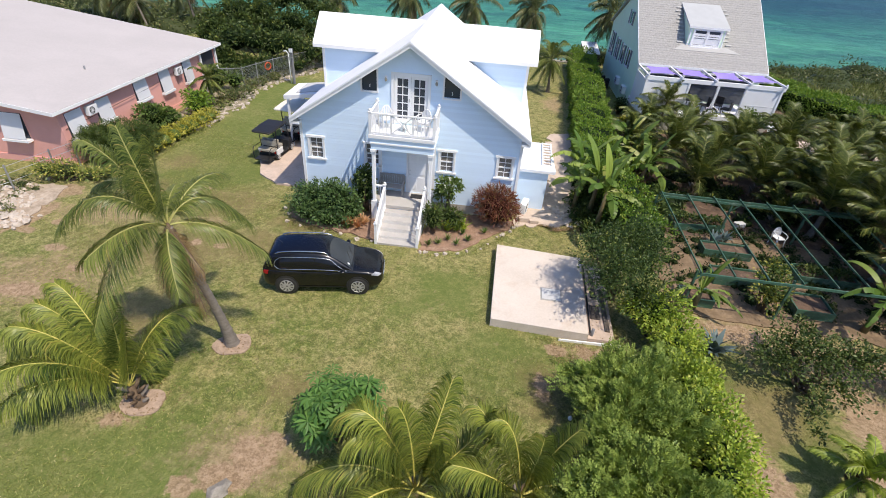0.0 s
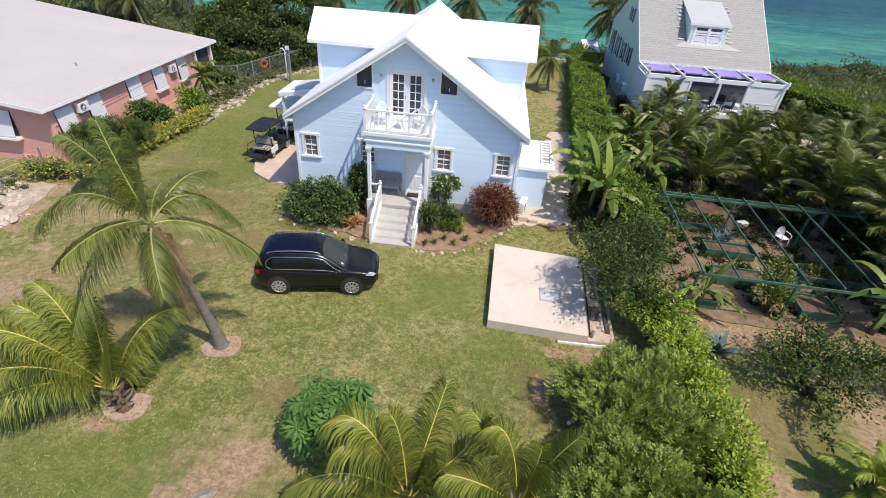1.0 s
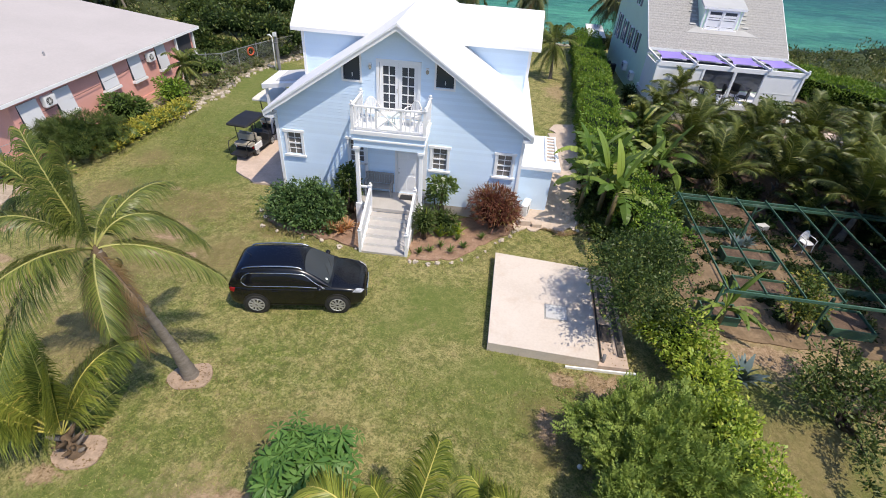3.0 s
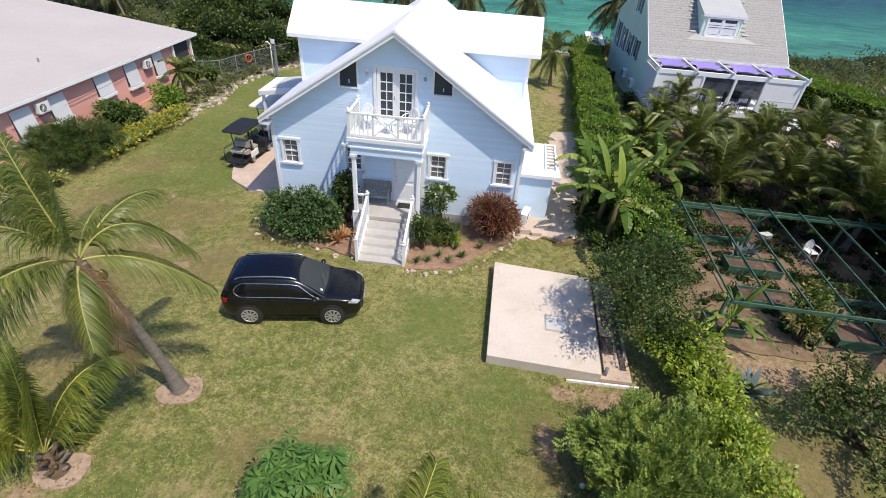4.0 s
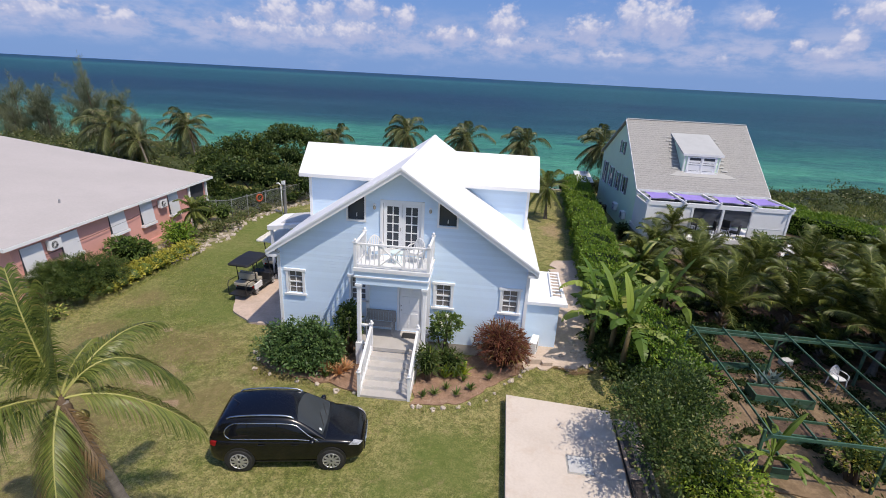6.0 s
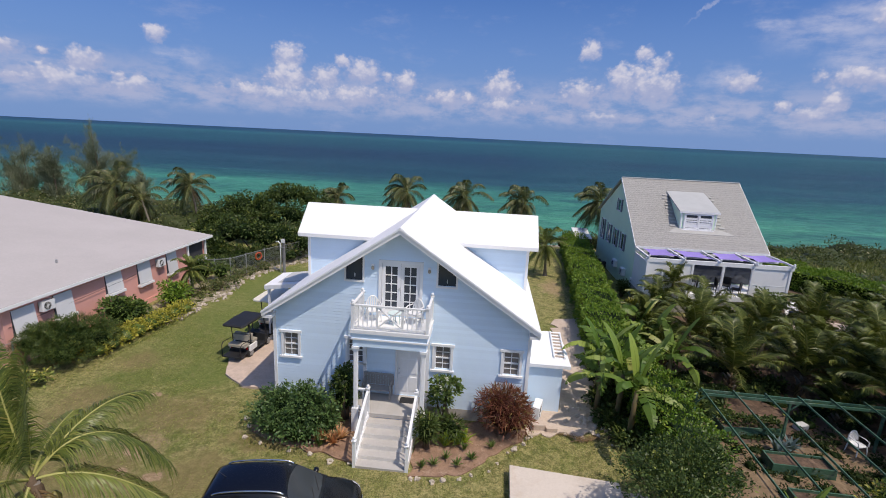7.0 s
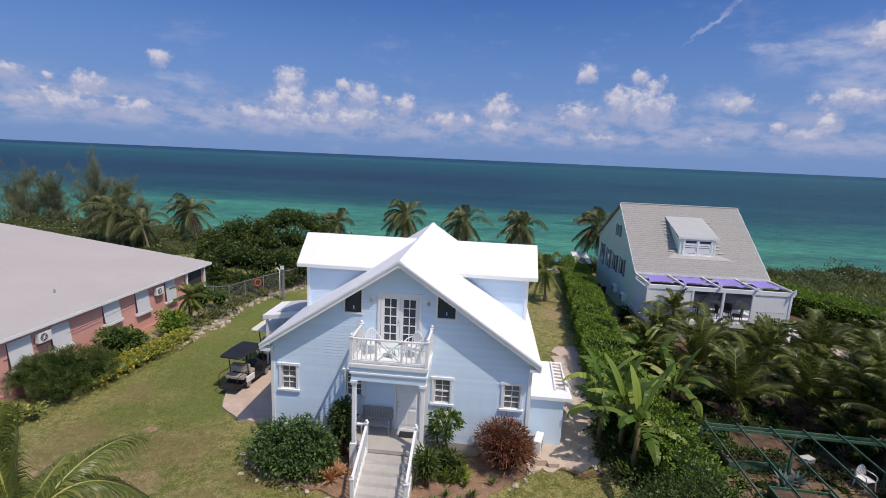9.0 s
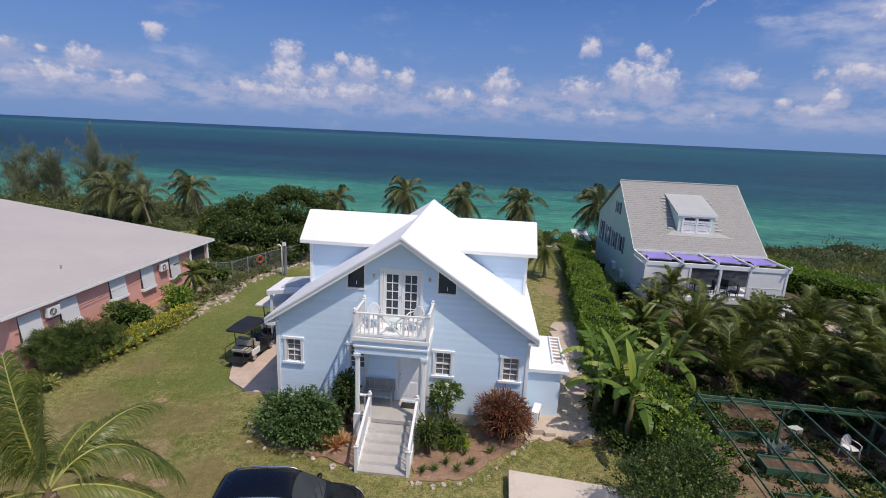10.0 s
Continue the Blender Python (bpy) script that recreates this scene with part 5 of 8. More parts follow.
        part("roof_rail", Mesh().tube([Vector(q) for q in smooth_rows(rail, 3)], 0.024, 7), M["chrome"], car, "silver roof rail", True)
        part("mirror", Mesh().blob((0.80, s * 0.99, 1.09), (0.09, 0.12, 0.075), 2, 0.1, 7, 10), M["car_paint"], car, "", True)
        for x in (-0.75, 0.18):
            part("door_handle", Mesh().tube([(x, s * 0.915, 0.90), (x + 0.2, s * 0.915, 0.90)], 0.014, 6), M["car_paint"], car)
        q0, q1 = (0.06, 0.17) if s < 0 else (1.94, 1.83)
        part("sill_trim", lower.patch(-0.88, 0.88, q0, q1, 0.012), M["black_plastic"], car, "", True)
        for x in (-1.29, 1.31):
            part("wheel_arch", disc_y(x, 0.37, s * 0.885, 0.425, s * 0.03, 28), M["black_plastic"], car, "black wheel arch lining")
            wheel(car, x, s * 0.735, 0.36, s)
        h0, h1 = (0.44, 0.66) if s < 0 else (1.56, 1.34)
        part("headlight", lower.patch(lambda t: 1.80 + 0.14 * t, lambda t: 2.08 + 0.09 * t, h0 + 0.03 * s * -1, h1, 0.010), M["lamp_lens"], car, "clear swept headlight", True)
        part("tail_light", lower.patch(-2.13, lambda t: -1.93 + 0.05 * t, *((0.40, 0.56) if s < 0 else (1.60, 1.44)), 0.010), M["red_lens"], car, "red tail light", True)
        part("fog_lamp", Mesh().blob((2.13, s * 0.60, 0.44), (0.05, 0.07, 0.04), 3, 0.1), M["lamp_lens"], car, "", True)
        part("door_seam", Mesh().bar(lower.at(-0.16, 0.2 if s < 0 else 1.8) + Vector((0, s * 0.002, 0)), lower.at(-0.16, 0.5 if s < 0 else 1.5) + Vector((0, s * 0.002, 0)), 0.008, 0.008), M["rubber"], car)
    for z in (0.60, 0.66):
        part("grille_bar", Mesh().tube([(2.235, -0.44, z), (2.25, 0, z), (2.235, 0.44, z)], 0.016, 6), M["chrome"], car, "chrome grille bar")
    part("lower_grille", Mesh().box(2.14, 2.235, -0.48, 0.48, 0.36, 0.48), M["black_plastic"], car)
    part("number_plate", Mesh().box(2.238, 2.255, -0.2, 0.2, 0.49, 0.58), M["trim"], car)
    for y in (-0.45, 0.1):
        part("wiper", Mesh().bar(upper.at(1.04, 1 + 0.5 * y) + Vector((0, 0, 0.02)), upper.at(0.86, 1 + 0.5 * (y + 0.5)) + Vector((0, 0, 0.025)), 0.018, 0.014), M["black_plastic"], car)
    part("windscreen_sticker", upper.patch(0.93, 1.0, 0.66, 0.70, 0.012, 2, 2), M["plastic"], car, "small white sticker")
    part("aerial", Mesh().tube([(-1.45, 0, 1.65), (-1.62, 0, 1.80)], 0.008, 5), M["black_plastic"], car)


suv(pose(-2.10, -6.26, 0.02, 0, 0, 9.5))


def golf_cart(at, label, roof_mat, body_mat):
    g = thing("golf_cart", label, "golf cart", at, "golf carts")

    def ring(s):
        x, w, z0, z1 = s
        return [(w, z0), (w, z1 - 0.06), (w * 0.9, z1), (-w * 0.9, z1), (-w, z1 - 0.06), (-w, z0)]

    part("body", loft([(-1.0, 0.50, 0.28, 0.62), (-0.9, 0.56, 0.24, 0.68), (-0.2, 0.58, 0.22, 0.66), (-0.12, 0.58, 0.22, 0.34), (0.45, 0.58, 0.22, 0.34), (0.55, 0.58, 0.24, 0.70), (0.95, 0.54, 0.28, 0.74), (1.15, 0.42, 0.34, 0.58)], ring), body_mat, g, "moulded cart body", False)
    part("front_seat", Mesh().box(-0.55, -0.10, -0.52, 0.52, 0.66, 0.78, bevel=0.06), M["cream"], g, "cream vinyl front seat")
    part("front_backrest", Mesh().box(-0.62, -0.52, -0.52, 0.52, 0.84, 1.18, bevel=0.04), M["cream"], g)
    part("rear_seat", Mesh().box(-1.25, -0.80, -0.52, 0.52, 0.62, 0.74, bevel=0.06), M["cream"], g, "cream rear-facing seat")
    part("rear_backrest", Mesh().box(-0.78, -0.68, -0.52, 0.52, 0.80, 1.12, bevel=0.04), M["cream"], g)
    for s in (-1, 1):
        part("rear_fender", Mesh().box(-0.98, -0.30, min(s * 0.50, s * 0.62), max(s * 0.50, s * 0.62), 0.36, 0.66, bevel=0.04), M["plastic"], g, "white rear fender")
    part("footplate", Mesh().box(-1.75, -1.05, -0.48, 0.48, 0.26, 0.31), M["black_plastic"], g)
    for s in (-1, 1):
        part("grab_rail", Mesh().tube([(-1.70, s * 0.50, 0.30), (-1.70, s * 0.52, 0.85), (-1.55, s * 0.55, 0.98), (-0.85, s * 0.56, 0.95)], 0.022, 6), M["black_plastic"], g, "", True)
        for x, x2 in ((-0.75, -0.85), (0.72, 0.42)):
            part("roof_post", Mesh().tube([(x, s * 0.52, 0.65), (x2, s * 0.54, 1.86)], 0.024, 6), M["black_plastic"], g)
        wheel(g, -0.82, s * 0.40, 0.23, s, 0.18)
        wheel(g, 0.80, s * 0.40, 0.23, s, 0.18)
        part("headlight", Mesh().blob((1.06, s * 0.36, 0.60), (0.06, 0.07, 0.05), 3, 0.0), M["lamp_lens"], g)
        part("tail_light", Mesh().box(-1.03, -0.99, s * 0.46 - 0.04, s * 0.46 + 0.04, 0.45, 0.58), M["red_lens"], g)
    part("canopy", loft([(-1.50, 0.52, 1.84, 1.88), (-1.43, 0.60, 1.84, 1.93), (-0.5, 0.63, 1.86, 1.97), (0.45, 0.62, 1.84, 1.95), (0.66, 0.55, 1.80, 1.86)], ring), roof_mat, g, "moulded flat roof", False)
    part("windscreen_frame", Mesh().tube([(0.70, -0.52, 0.75), (0.48, -0.52, 1.8), (0.48, 0.52, 1.8), (0.70, 0.52, 0.75)], 0.018, 6), M["black_plastic"], g)
    part("steering_wheel", Mesh().tube([(0.28 + 0.05 * math.sin(a * 0.524), -0.26 + 0.16 * math.cos(a * 0.524), 0.98 + 0.14 * math.sin(a * 0.524)) for a in range(13)], 0.015, 6), M["black_plastic"], g)


golf_cart(pose(-8.42, 4.42, 0.06, 0, 0, 84) @ Matrix.Scale(0.94, 4), "black and white golf cart with rear-facing seat", M["black_plastic"], M["black_plastic"])
golf_cart(pose(-8.2, 7.5, 0.06, 0, 0, 84) @ Matrix.Scale(1.1, 4), "dark golf cart with cream roof under the side porch", M["pale_cream"], M["black_plastic"])


# ---- the pink house next door ----
def pink_house():
    h = thing("pink_house", "single-storey salmon pink house with broad pale grey roof", "house")
    wx = -17.75
    part("wall", Mesh().box(-36, wx, 0.5, 15.9, -0.3, 2.92), M["pink"], h, "salmon pink rendered wall")
    part("plinth", Mesh().box(-36, wx + 0.05, 0.45, 13.4, -0.3, 0.30), M["pink"], h)

    def rz(x):
        return 3.02 + 0.118 * (-17.43 - x)

    part("roof", Mesh().slab([(-17.43, -0.05, rz(-17.43)), (-17.43, 16.45, rz(-17.43)), (-37, 16.45, rz(-37)), (-37, -0.05, rz(-37))], 0.10), M["pink_roof"], h, "flat pale grey coated roof")
    part("fascia", Mesh().box(-17.43, -17.40, -0.05, 16.45, 2.84, 3.0), M["trim"], h)
    for y in (-0.08, 16.452):
        part("gable_fascia", Mesh().add([(-17.40, y, 3.01), (-37, y, rz(-37)), (-37, y, rz(-37) - 0.18), (-17.40, y, 2.83), (-17.40, y + 0.03, 3.01), (-37, y + 0.03, rz(-37)), (-37, y + 0.03, rz(-37) - 0.18), (-17.40, y + 0.03, 2.83)],
                                        [(0, 1, 2, 3), (7, 6, 5, 4), (0, 4, 5, 1), (3, 2, 6, 7), (0, 3, 7, 4)]), M["trim"], h)
    part("roof_vent", Mesh().tube([(-20.2, 6.0, 3.2), (-20.2, 6.0, 3.55)], 0.05, 8), M["galv"], h)
    for y0, y1, z0, z1 in ((0.9, 2.02, 1.36, 2.62), (3.05, 4.1, 1.45, 2.62), (6.3, 7.5, 1.62, 2.74), (8.8, 9.9, 1.42, 2.80), (11.5, 12.5, 1.35, 2.80)):
        w = part("window", Mesh().box(wx - 0.02, wx + 0.02, y0, y1, z0, z1), M["glass"], h)
        part("shutter", Mesh().slab([(wx + 0.03, y0, z1), (wx + 0.15, y0, z0 + 0.05), (wx + 0.15, y1, z0 + 0.05), (wx + 0.03, y1, z1)][::-1], 0.04), M["shutter"], w, "grey hinged storm shutter")
        part("sill", Mesh().box(wx, wx + 0.22, y0 - 0.06, y1 + 0.06, z0 - 0.16, z0 - 0.02), M["trim"], w, "white sill")
    w = part("window", Mesh().box(-20.9, -19.7, 0.46, 0.5, 1.3, 2.6), M["glass"], h)
    part("shutter", Mesh().slab([(-20.9, 0.44, 2.6), (-19.7, 0.44, 2.6), (-19.7, 0.22, 1.35), (-20.9, 0.22, 1.35)], 0.04), M["shutter"], w)
    part("sill", Mesh().box(-21.0, -19.6, 0.16, 0.5, 1.16, 1.28), M["trim"], w)
    for y in (13.6, 15.7):
        part("porch_post", Mesh().box(wx - 0.12 + 0.2, wx + 0.2, y, y + 0.12, -0.2, 2.84), M["trim"], h)
    # flat dark panel on the solid wall, standing for the porch's shade
    part("porch_opening", Mesh().box(wx, wx + 0.012, 13.8, 15.6, 0.1, 2.7), M["shade_dark"], h, "dark panel painted as the shade of the porch")
    part("cable", Mesh().tube([(wx + 0.03, 0.7, 1.9), (wx + 0.1, 4.5, 2.0), (wx + 0.1, 8.0, 2.1), (wx + 0.03, 10.6, 2.3)], 0.012, 4), M["black_plastic"], h)


pink_house()
air_conditioner(pose(-17.72, 2.55, 2.12, 0, 0, 90) @ Matrix.Scale(0.85, 4), "white air conditioner mounted on the pink wall", "pink wall air conditioners")
air_conditioner(pose(-17.72, 10.75, 2.10, 0, 0, 90) @ Matrix.Scale(0.85, 4), "white air conditioner mounted on the pink wall", "pink wall air conditioners")


# ---- the grey-roofed house beyond the palms ----
def grey_house():
    h = thing("grey_house", "pale mint house with steep grey shingle roof and dormer", "house")
    x0, x1, yf, yr, yb = 14.25, 23.65, 18.3, 24.4, 31.5
    zf, zr, zb = 3.93, 8.45, 4.9
    wall = [(yf + 0.35, -0.3), (yb - 0.35, -0.3), (yb - 0.35, zb - 0.05), (yr, zr - 0.2), (yf + 0.35, zf + 0.1)]
    part("wall", Mesh().prism(wall, x0 + 0.2, x1 - 0.2, Matrix(((0, 0, 1, 0), (1, 0, 0, 0), (0, 1, 0, 0), (0, 0, 0, 1)))), M["mint"], h, "mint green rendered wall")
    part("front_roof", Mesh().slab([(x0, yf, zf), (x1, yf, zf), (x1, yr, zr), (x0, yr, zr)], 0.16), M["shingle"], h, "steep grey shingle roof")
    part("rear_roof", Mesh().slab([(x0, yr, zr), (x1, yr, zr), (x1, yb, zb), (x0, yb, zb)], 0.16), M["shingle"], h)
    nn = 34
    for i in range(1, nn):
        t = i / nn
        y, z = yf + (yr - yf) * t, zf + (zr - zf) * t
        course = Mesh().slab([(x0 + 0.01, y - 0.01, z + 0.002), (x1 - 0.01, y - 0.01, z + 0.002), (x1 - 0.01, y + 0.14, z + 0.112), (x0 + 0.01, y + 0.14, z + 0.112)], 0.012)
        part("shingle_course", course, M["shingle"], h)
    part("ridge_cap", Mesh().box(x0, x1, yr - 0.1, yr + 0.1, zr - 0.02, zr + 0.04), M["flash"], h)
    for x in (x0 - 0.03, x1 + 0.002):
        part("rake_board", Mesh().add([(xx, y, z - d) for xx in (x, x + 0.03) for y, z in ((yf, zf), (yr, zr)) for d in (0.0, 0.2)], [(0, 2, 3, 1), (4, 5, 7, 6), (0, 1, 5, 4), (2, 6, 7, 3), (0, 4, 6, 2), (1, 3, 7, 5)]), M["trim"], h)
    part("eave_fascia", Mesh().box(x0, x1, yf - 0.03, yf, zf - 0.18, zf - 0.01), M["trim"], h)
    # dormer
    dx0, dx1, dy, dz = 17.72, 20.36, 19.92, 6.5
    d = part("dormer", Mesh().prism([(dy, 4.9), (23.0, 7.3), (dy, dz - 0.1)], dx0, dx1, Matrix(((0, 0, 1, 0), (1, 0, 0, 0), (0, 1, 0, 0), (0, 0, 0, 1)))), M["mint"], h, "mint dormer with sash windows")
    part("dormer_roof", Mesh().slab([(dx0 - 0.14, dy - 0.10, dz - 0.02), (dx1 + 0.14, dy - 0.10, dz - 0.02), (dx1 + 0.14, 23.25, 7.62), (dx0 - 0.14, 23.25, 7.62)], 0.10), M["pale_grey"], d, "pale dormer roof")
    part("dormer_fascia", Mesh().box(dx0 - 0.14, dx1 + 0.14, dy - 0.125, dy - 0.102, dz - 0.17, dz - 0.03), M["trim"], d)
    for a, b in ((dx0 + 0.34, 19.0), (19.08, dx1 - 0.34)):
        w = part("window", Mesh().box(a, b, dy - 0.03, dy - 0.01, 5.22, 6.28), M["glass"], d, "white framed sash window")
        part("frame", Mesh().box(a - 0.08, a, dy - 0.07, dy, 5.14, 6.36).box(b, b + 0.08 if b > 19.5 else b + 0.0, dy - 0.07, dy, 5.14, 6.36).box(a, b, dy - 0.07, dy, 6.28, 6.36).box(a, b, dy - 0.10, dy, 5.10, 5.22), M["trim"], w)
        part("sash", Mesh().box(a, b, dy - 0.06, dy - 0.031, 5.70, 5.80).box(a, a + 0.07, dy - 0.05, dy - 0.031, 5.22, 6.28).box(b - 0.07, b, dy - 0.05, dy - 0.031, 5.22, 6.28).box(a + 0.07, b - 0.07, dy - 0.055, dy - 0.031, 6.20, 6.28), M["trim"], w)
        part("blind", Mesh().box(a + 0.07, b - 0.07, dy - 0.037, dy - 0.031, 5.25, 5.66).box(a + 0.07, b - 0.07, dy - 0.037, dy - 0.031, 5.84, 6.00), M["trim"], w, "white blind")
    part("dormer_sill", Mesh().box(dx0 + 0.15, dx1 - 0.15, dy - 0.16, dy - 0.101, 5.02, 5.10), M["trim"], d)
    for xx in (dx0 + 0.03, dx1 - 0.11):
        part("dormer_corner", Mesh().box(xx, xx + 0.08, dy - 0.03, dy, 5.0, 6.38), M["trim"], d)
    for i in range(10):
        for xx in (dx0 - 0.55, dx1 + 0.2):
            y = dy + 0.1 + i * 0.30
            z = zf + (zr - zf) * (y - yf) / (yr - yf) + 0.09
            k = 0.10 * math.sin(i * 2.3 + xx)
            part("step_flashing", Mesh().slab([(xx + k, y, z), (xx + 0.42 + k, y, z), (xx + 0.42 + k, y + 0.1, z + 0.074), (xx + k, y + 0.1, z + 0.074)], 0.02), M["step_flash"], h)
    part("apron_flashing", Mesh().slab([(dx0 - 0.9, dy - 0.42, 4.86), (dx1 + 1.4, dy - 0.42, 4.86), (dx1 + 0.4, dy - 0.02, 5.16), (dx0 - 0.3, dy - 0.02, 5.16)], 0.02), M["step_flash"], h)
    # side windows with dark shutters
    for y, z0, z1 in ((22.4, 2.75, 4.0), (24.6, 2.6, 3.95), (26.9, 2.45, 4.0), (29.3, 2.3, 4.1), (24.5, 5.65, 6.55)):
        w = part("window", Mesh().box(x0 + 0.17, x0 + 0.198, y - 0.35, y + 0.35, z0, z1), M["glass"], h)
        part("frame", Mesh().box(x0 + 0.13, x0 + 0.198, y - 0.42, y - 0.35, z0 - 0.06, z1 + 0.06).box(x0 + 0.13, x0 + 0.198, y + 0.35, y + 0.42, z0 - 0.06, z1 + 0.06).box(x0 + 0.13, x0 + 0.198, y - 0.35, y + 0.35, z1, z1 + 0.06).box(x0 + 0.11, x0 + 0.198, y - 0.35, y + 0.35, z0 - 0.08, z0), M["trim"], w)
        for s in (-1, 1):
            ya = y + s * 0.62
            part("shutter", Mesh().box(x0 + 0.14, x0 + 0.198, ya - 0.18, ya + 0.18, z0 - 0.05, z1 + 0.05), M["grey_wood"], w, "dark louvred shutter")
    for i in range(4):
        xa = x0 + 1.2 + i * 2.325
        part("cross_rail", Mesh().box(xa - 1.0, xa + 1.0, 16.7, 16.78, 3.60, 3.70), M["trim"], h)
    part("front_glazing", Mesh().box(15.3, 22.9, yf + 0.31, yf + 0.345, 1.45, 3.6), M["glass"], h, "dark veranda doors")
    # veranda with a white frame and purple shade cloths
    y0 = 15.5
    part("veranda_floor", Mesh().box(x0, x1, y0 - 0.1, yf + 0.34, 1.05, 1.38), M["trim"], h)
    part("veranda_base", Mesh().box(x0 + 0.1, x1 - 0.1, y0, yf + 0.34, -0.3, 1.05), M["concrete"], h)
    part("front_beam", Mesh().box(x0 - 0.1, x1 + 0.1, y0 - 0.08, y0 + 0.08, 3.45, 3.719), M["trim"], h, "white veranda beam")
    for x in (14.33, 17.3, 19.3, 21.2, 23.57):
        part("veranda_post", Mesh().box(x - 0.07, x + 0.07, y0 - 0.07, y0 + 0.07, 1.38, 3.45), M["trim"], h)
    part("side_panel", Mesh().box(21.28, 23.5, y0 - 0.03, y0 + 0.03, 1.38, 3.45).box(21.27, 23.51, y0 - 0.045, y0 - 0.031, 2.30, 2.33), M["trim"], h, "white boarded veranda panel")
    part("side_panel", Mesh().box(14.4, 17.22, y0 - 0.03, y0 + 0.03, 1.38, 3.45).box(14.4, 17.22, y0 - 0.045, y0 - 0.031, 2.30, 2.33), M["trim"], h, "white boarded veranda panel")
    part("end_panel", Mesh().box(x0 + 0.02, x0 + 0.08, y0 + 0.08, yf, 1.38, 3.45), M["trim"], h)
    for i in range(5):
        x = x0 + 0.05 + i * (x1 - x0 - 0.1) / 4
        r = part("rafter", Mesh().box(x - 0.05, x + 0.05, y0 - 0.35, yf + 0.3, 3.722, 3.84), M["trim"], h)
        part("end_cap", Mesh().blob((x, y0 - 0.25, 3.92), 0.07, 1, 0.0), M["trim"], r)
    for i in range(4):
        xa = x0 + 0.16 + i * 2.325
        wide = 2.05
        corners = [((0.02, 0.0), (1.0, 0.10), (0.94, 0.98), (0.12, 0.92)), ((0.06, 0.12), (0.98, 0.0), (0.90, 0.86), (0.0, 1.0)), ((0.0, 0.06), (0.92, 0.02), (1.0, 0.96), (0.16, 0.90)), ((0.08, 0.0), (1.0, 0.16), (0.88, 1.0), (0.02, 0.88))][i]
        sag = Mesh()
        for a in range(9):
            for b in range(9):
                u, v = a / 8, b / 8
                q = [corners[0][c] * (1 - u) * (1 - v) + corners[1][c] * u * (1 - v) + corners[2][c] * u * v + corners[3][c] * (1 - u) * v for c in (0, 1)]
                # edges pulled in between the corners
                q[0] += 0.16 * (0.5 - u) * 4 * v * (1 - v)
                q[1] += 0.14 * (0.5 - v) * 4 * u * (1 - u)
                sag.v.append((xa + wide * q[0], y0 + 0.20 + 2.40 * q[1], 3.84 - 0.10 * math.sin(math.pi * u) * math.sin(math.pi * v)))
        for a in range(8):
            for b in range(8):
                k = a * 9 + b
                sag.f.append((k, k + 1, k + 10, k + 9))
        part("shade_cloth", sag, M["purple"], h, "purple shade cloth pulled tight at its corners", True)
    for i in range(9):
        x = x0 + 0.05 + i * (x1 - x0 - 0.1) / 8
        part("ledger_block", Mesh().box(x - 0.05, x + 0.05, yf - 0.35, yf - 0.05, 3.60, 3.72), M["trim"], h)
    part("back_beam", Mesh().box(x0, x1, yf - 0.05, yf + 0.08, 3.50, 3.64), M["trim"], h)


grey_house()


def patio_set(at):
    t = thing("patio_table", "dark patio table on the shaded veranda", "table", at)
    part("tabletop", Mesh().prism([(0.7 * math.cos(a * 0.524), 0.7 * math.sin(a * 0.524)) for a in range(12)], 0.70, 0.74), M["black_plastic"], t)
    part("pedestal", Mesh().tube([(0, 0, 0), (0, 0, 0.7)], 0.06, 8), M["black_plastic"], t)
    part("foot", Mesh().tube([(0, 0, 0), (0, 0, 0.04)], 0.32, 12), M["black_plastic"], t)


patio_set(pose(18.3, 16.7, 1.381))


def dark_chair(at):
    c = thing("patio_chair", "dark woven armchair on the veranda", "chair", at, "veranda chairs")
    part("seat", Mesh().box(-0.28, 0.28, -0.28, 0.28, 0.36, 0.44, bevel=0.05), M["black_plastic"], c)
    part("backrest", Mesh().box(-0.28, 0.28, 0.22, 0.30, 0.44, 0.95, bevel=0.03), M["black_plastic"], c)
    for x in (-0.26, 0.22):
        for y in (-0.26, 0.22):
            part("leg", Mesh().box(x, x + 0.04, y, y + 0.04, 0.0, 0.36), M["black_plastic"], c)


air_conditioner(pose(14.44, 20.9, 0.95, 0, 0, -90), "white air conditioner on the mint wall", "mint wall air conditioners")
air_conditioner(pose(14.44, 23.5, 1.0, 0, 0, -90), "white air conditioner on the mint wall", "mint wall air conditioners")
for x, y, s in ((13.9, 25.6, 0.75), (13.85, 27.2, 0.6), (13.9, 19.6, 0.5)):
    single("rubbish_bin", Mesh().box(-0.3 * s, 0.3 * s, -0.3 * s, 0.3 * s, 0, 1.1 * s, bevel=0.05), M["black_plastic"], "dark plastic bin against the mint wall", "bin", pose(x, y, -0.02), "bins by the wall")
for x, y, r in ((17.4, 16.4, 100), (19.2, 16.5, -95), (18.2, 17.6, 5), (20.3, 16.9, -40), (20.6, 16.0, -130)):
    dark_chair(pose(x, y, 1.381, 0, 0, r))


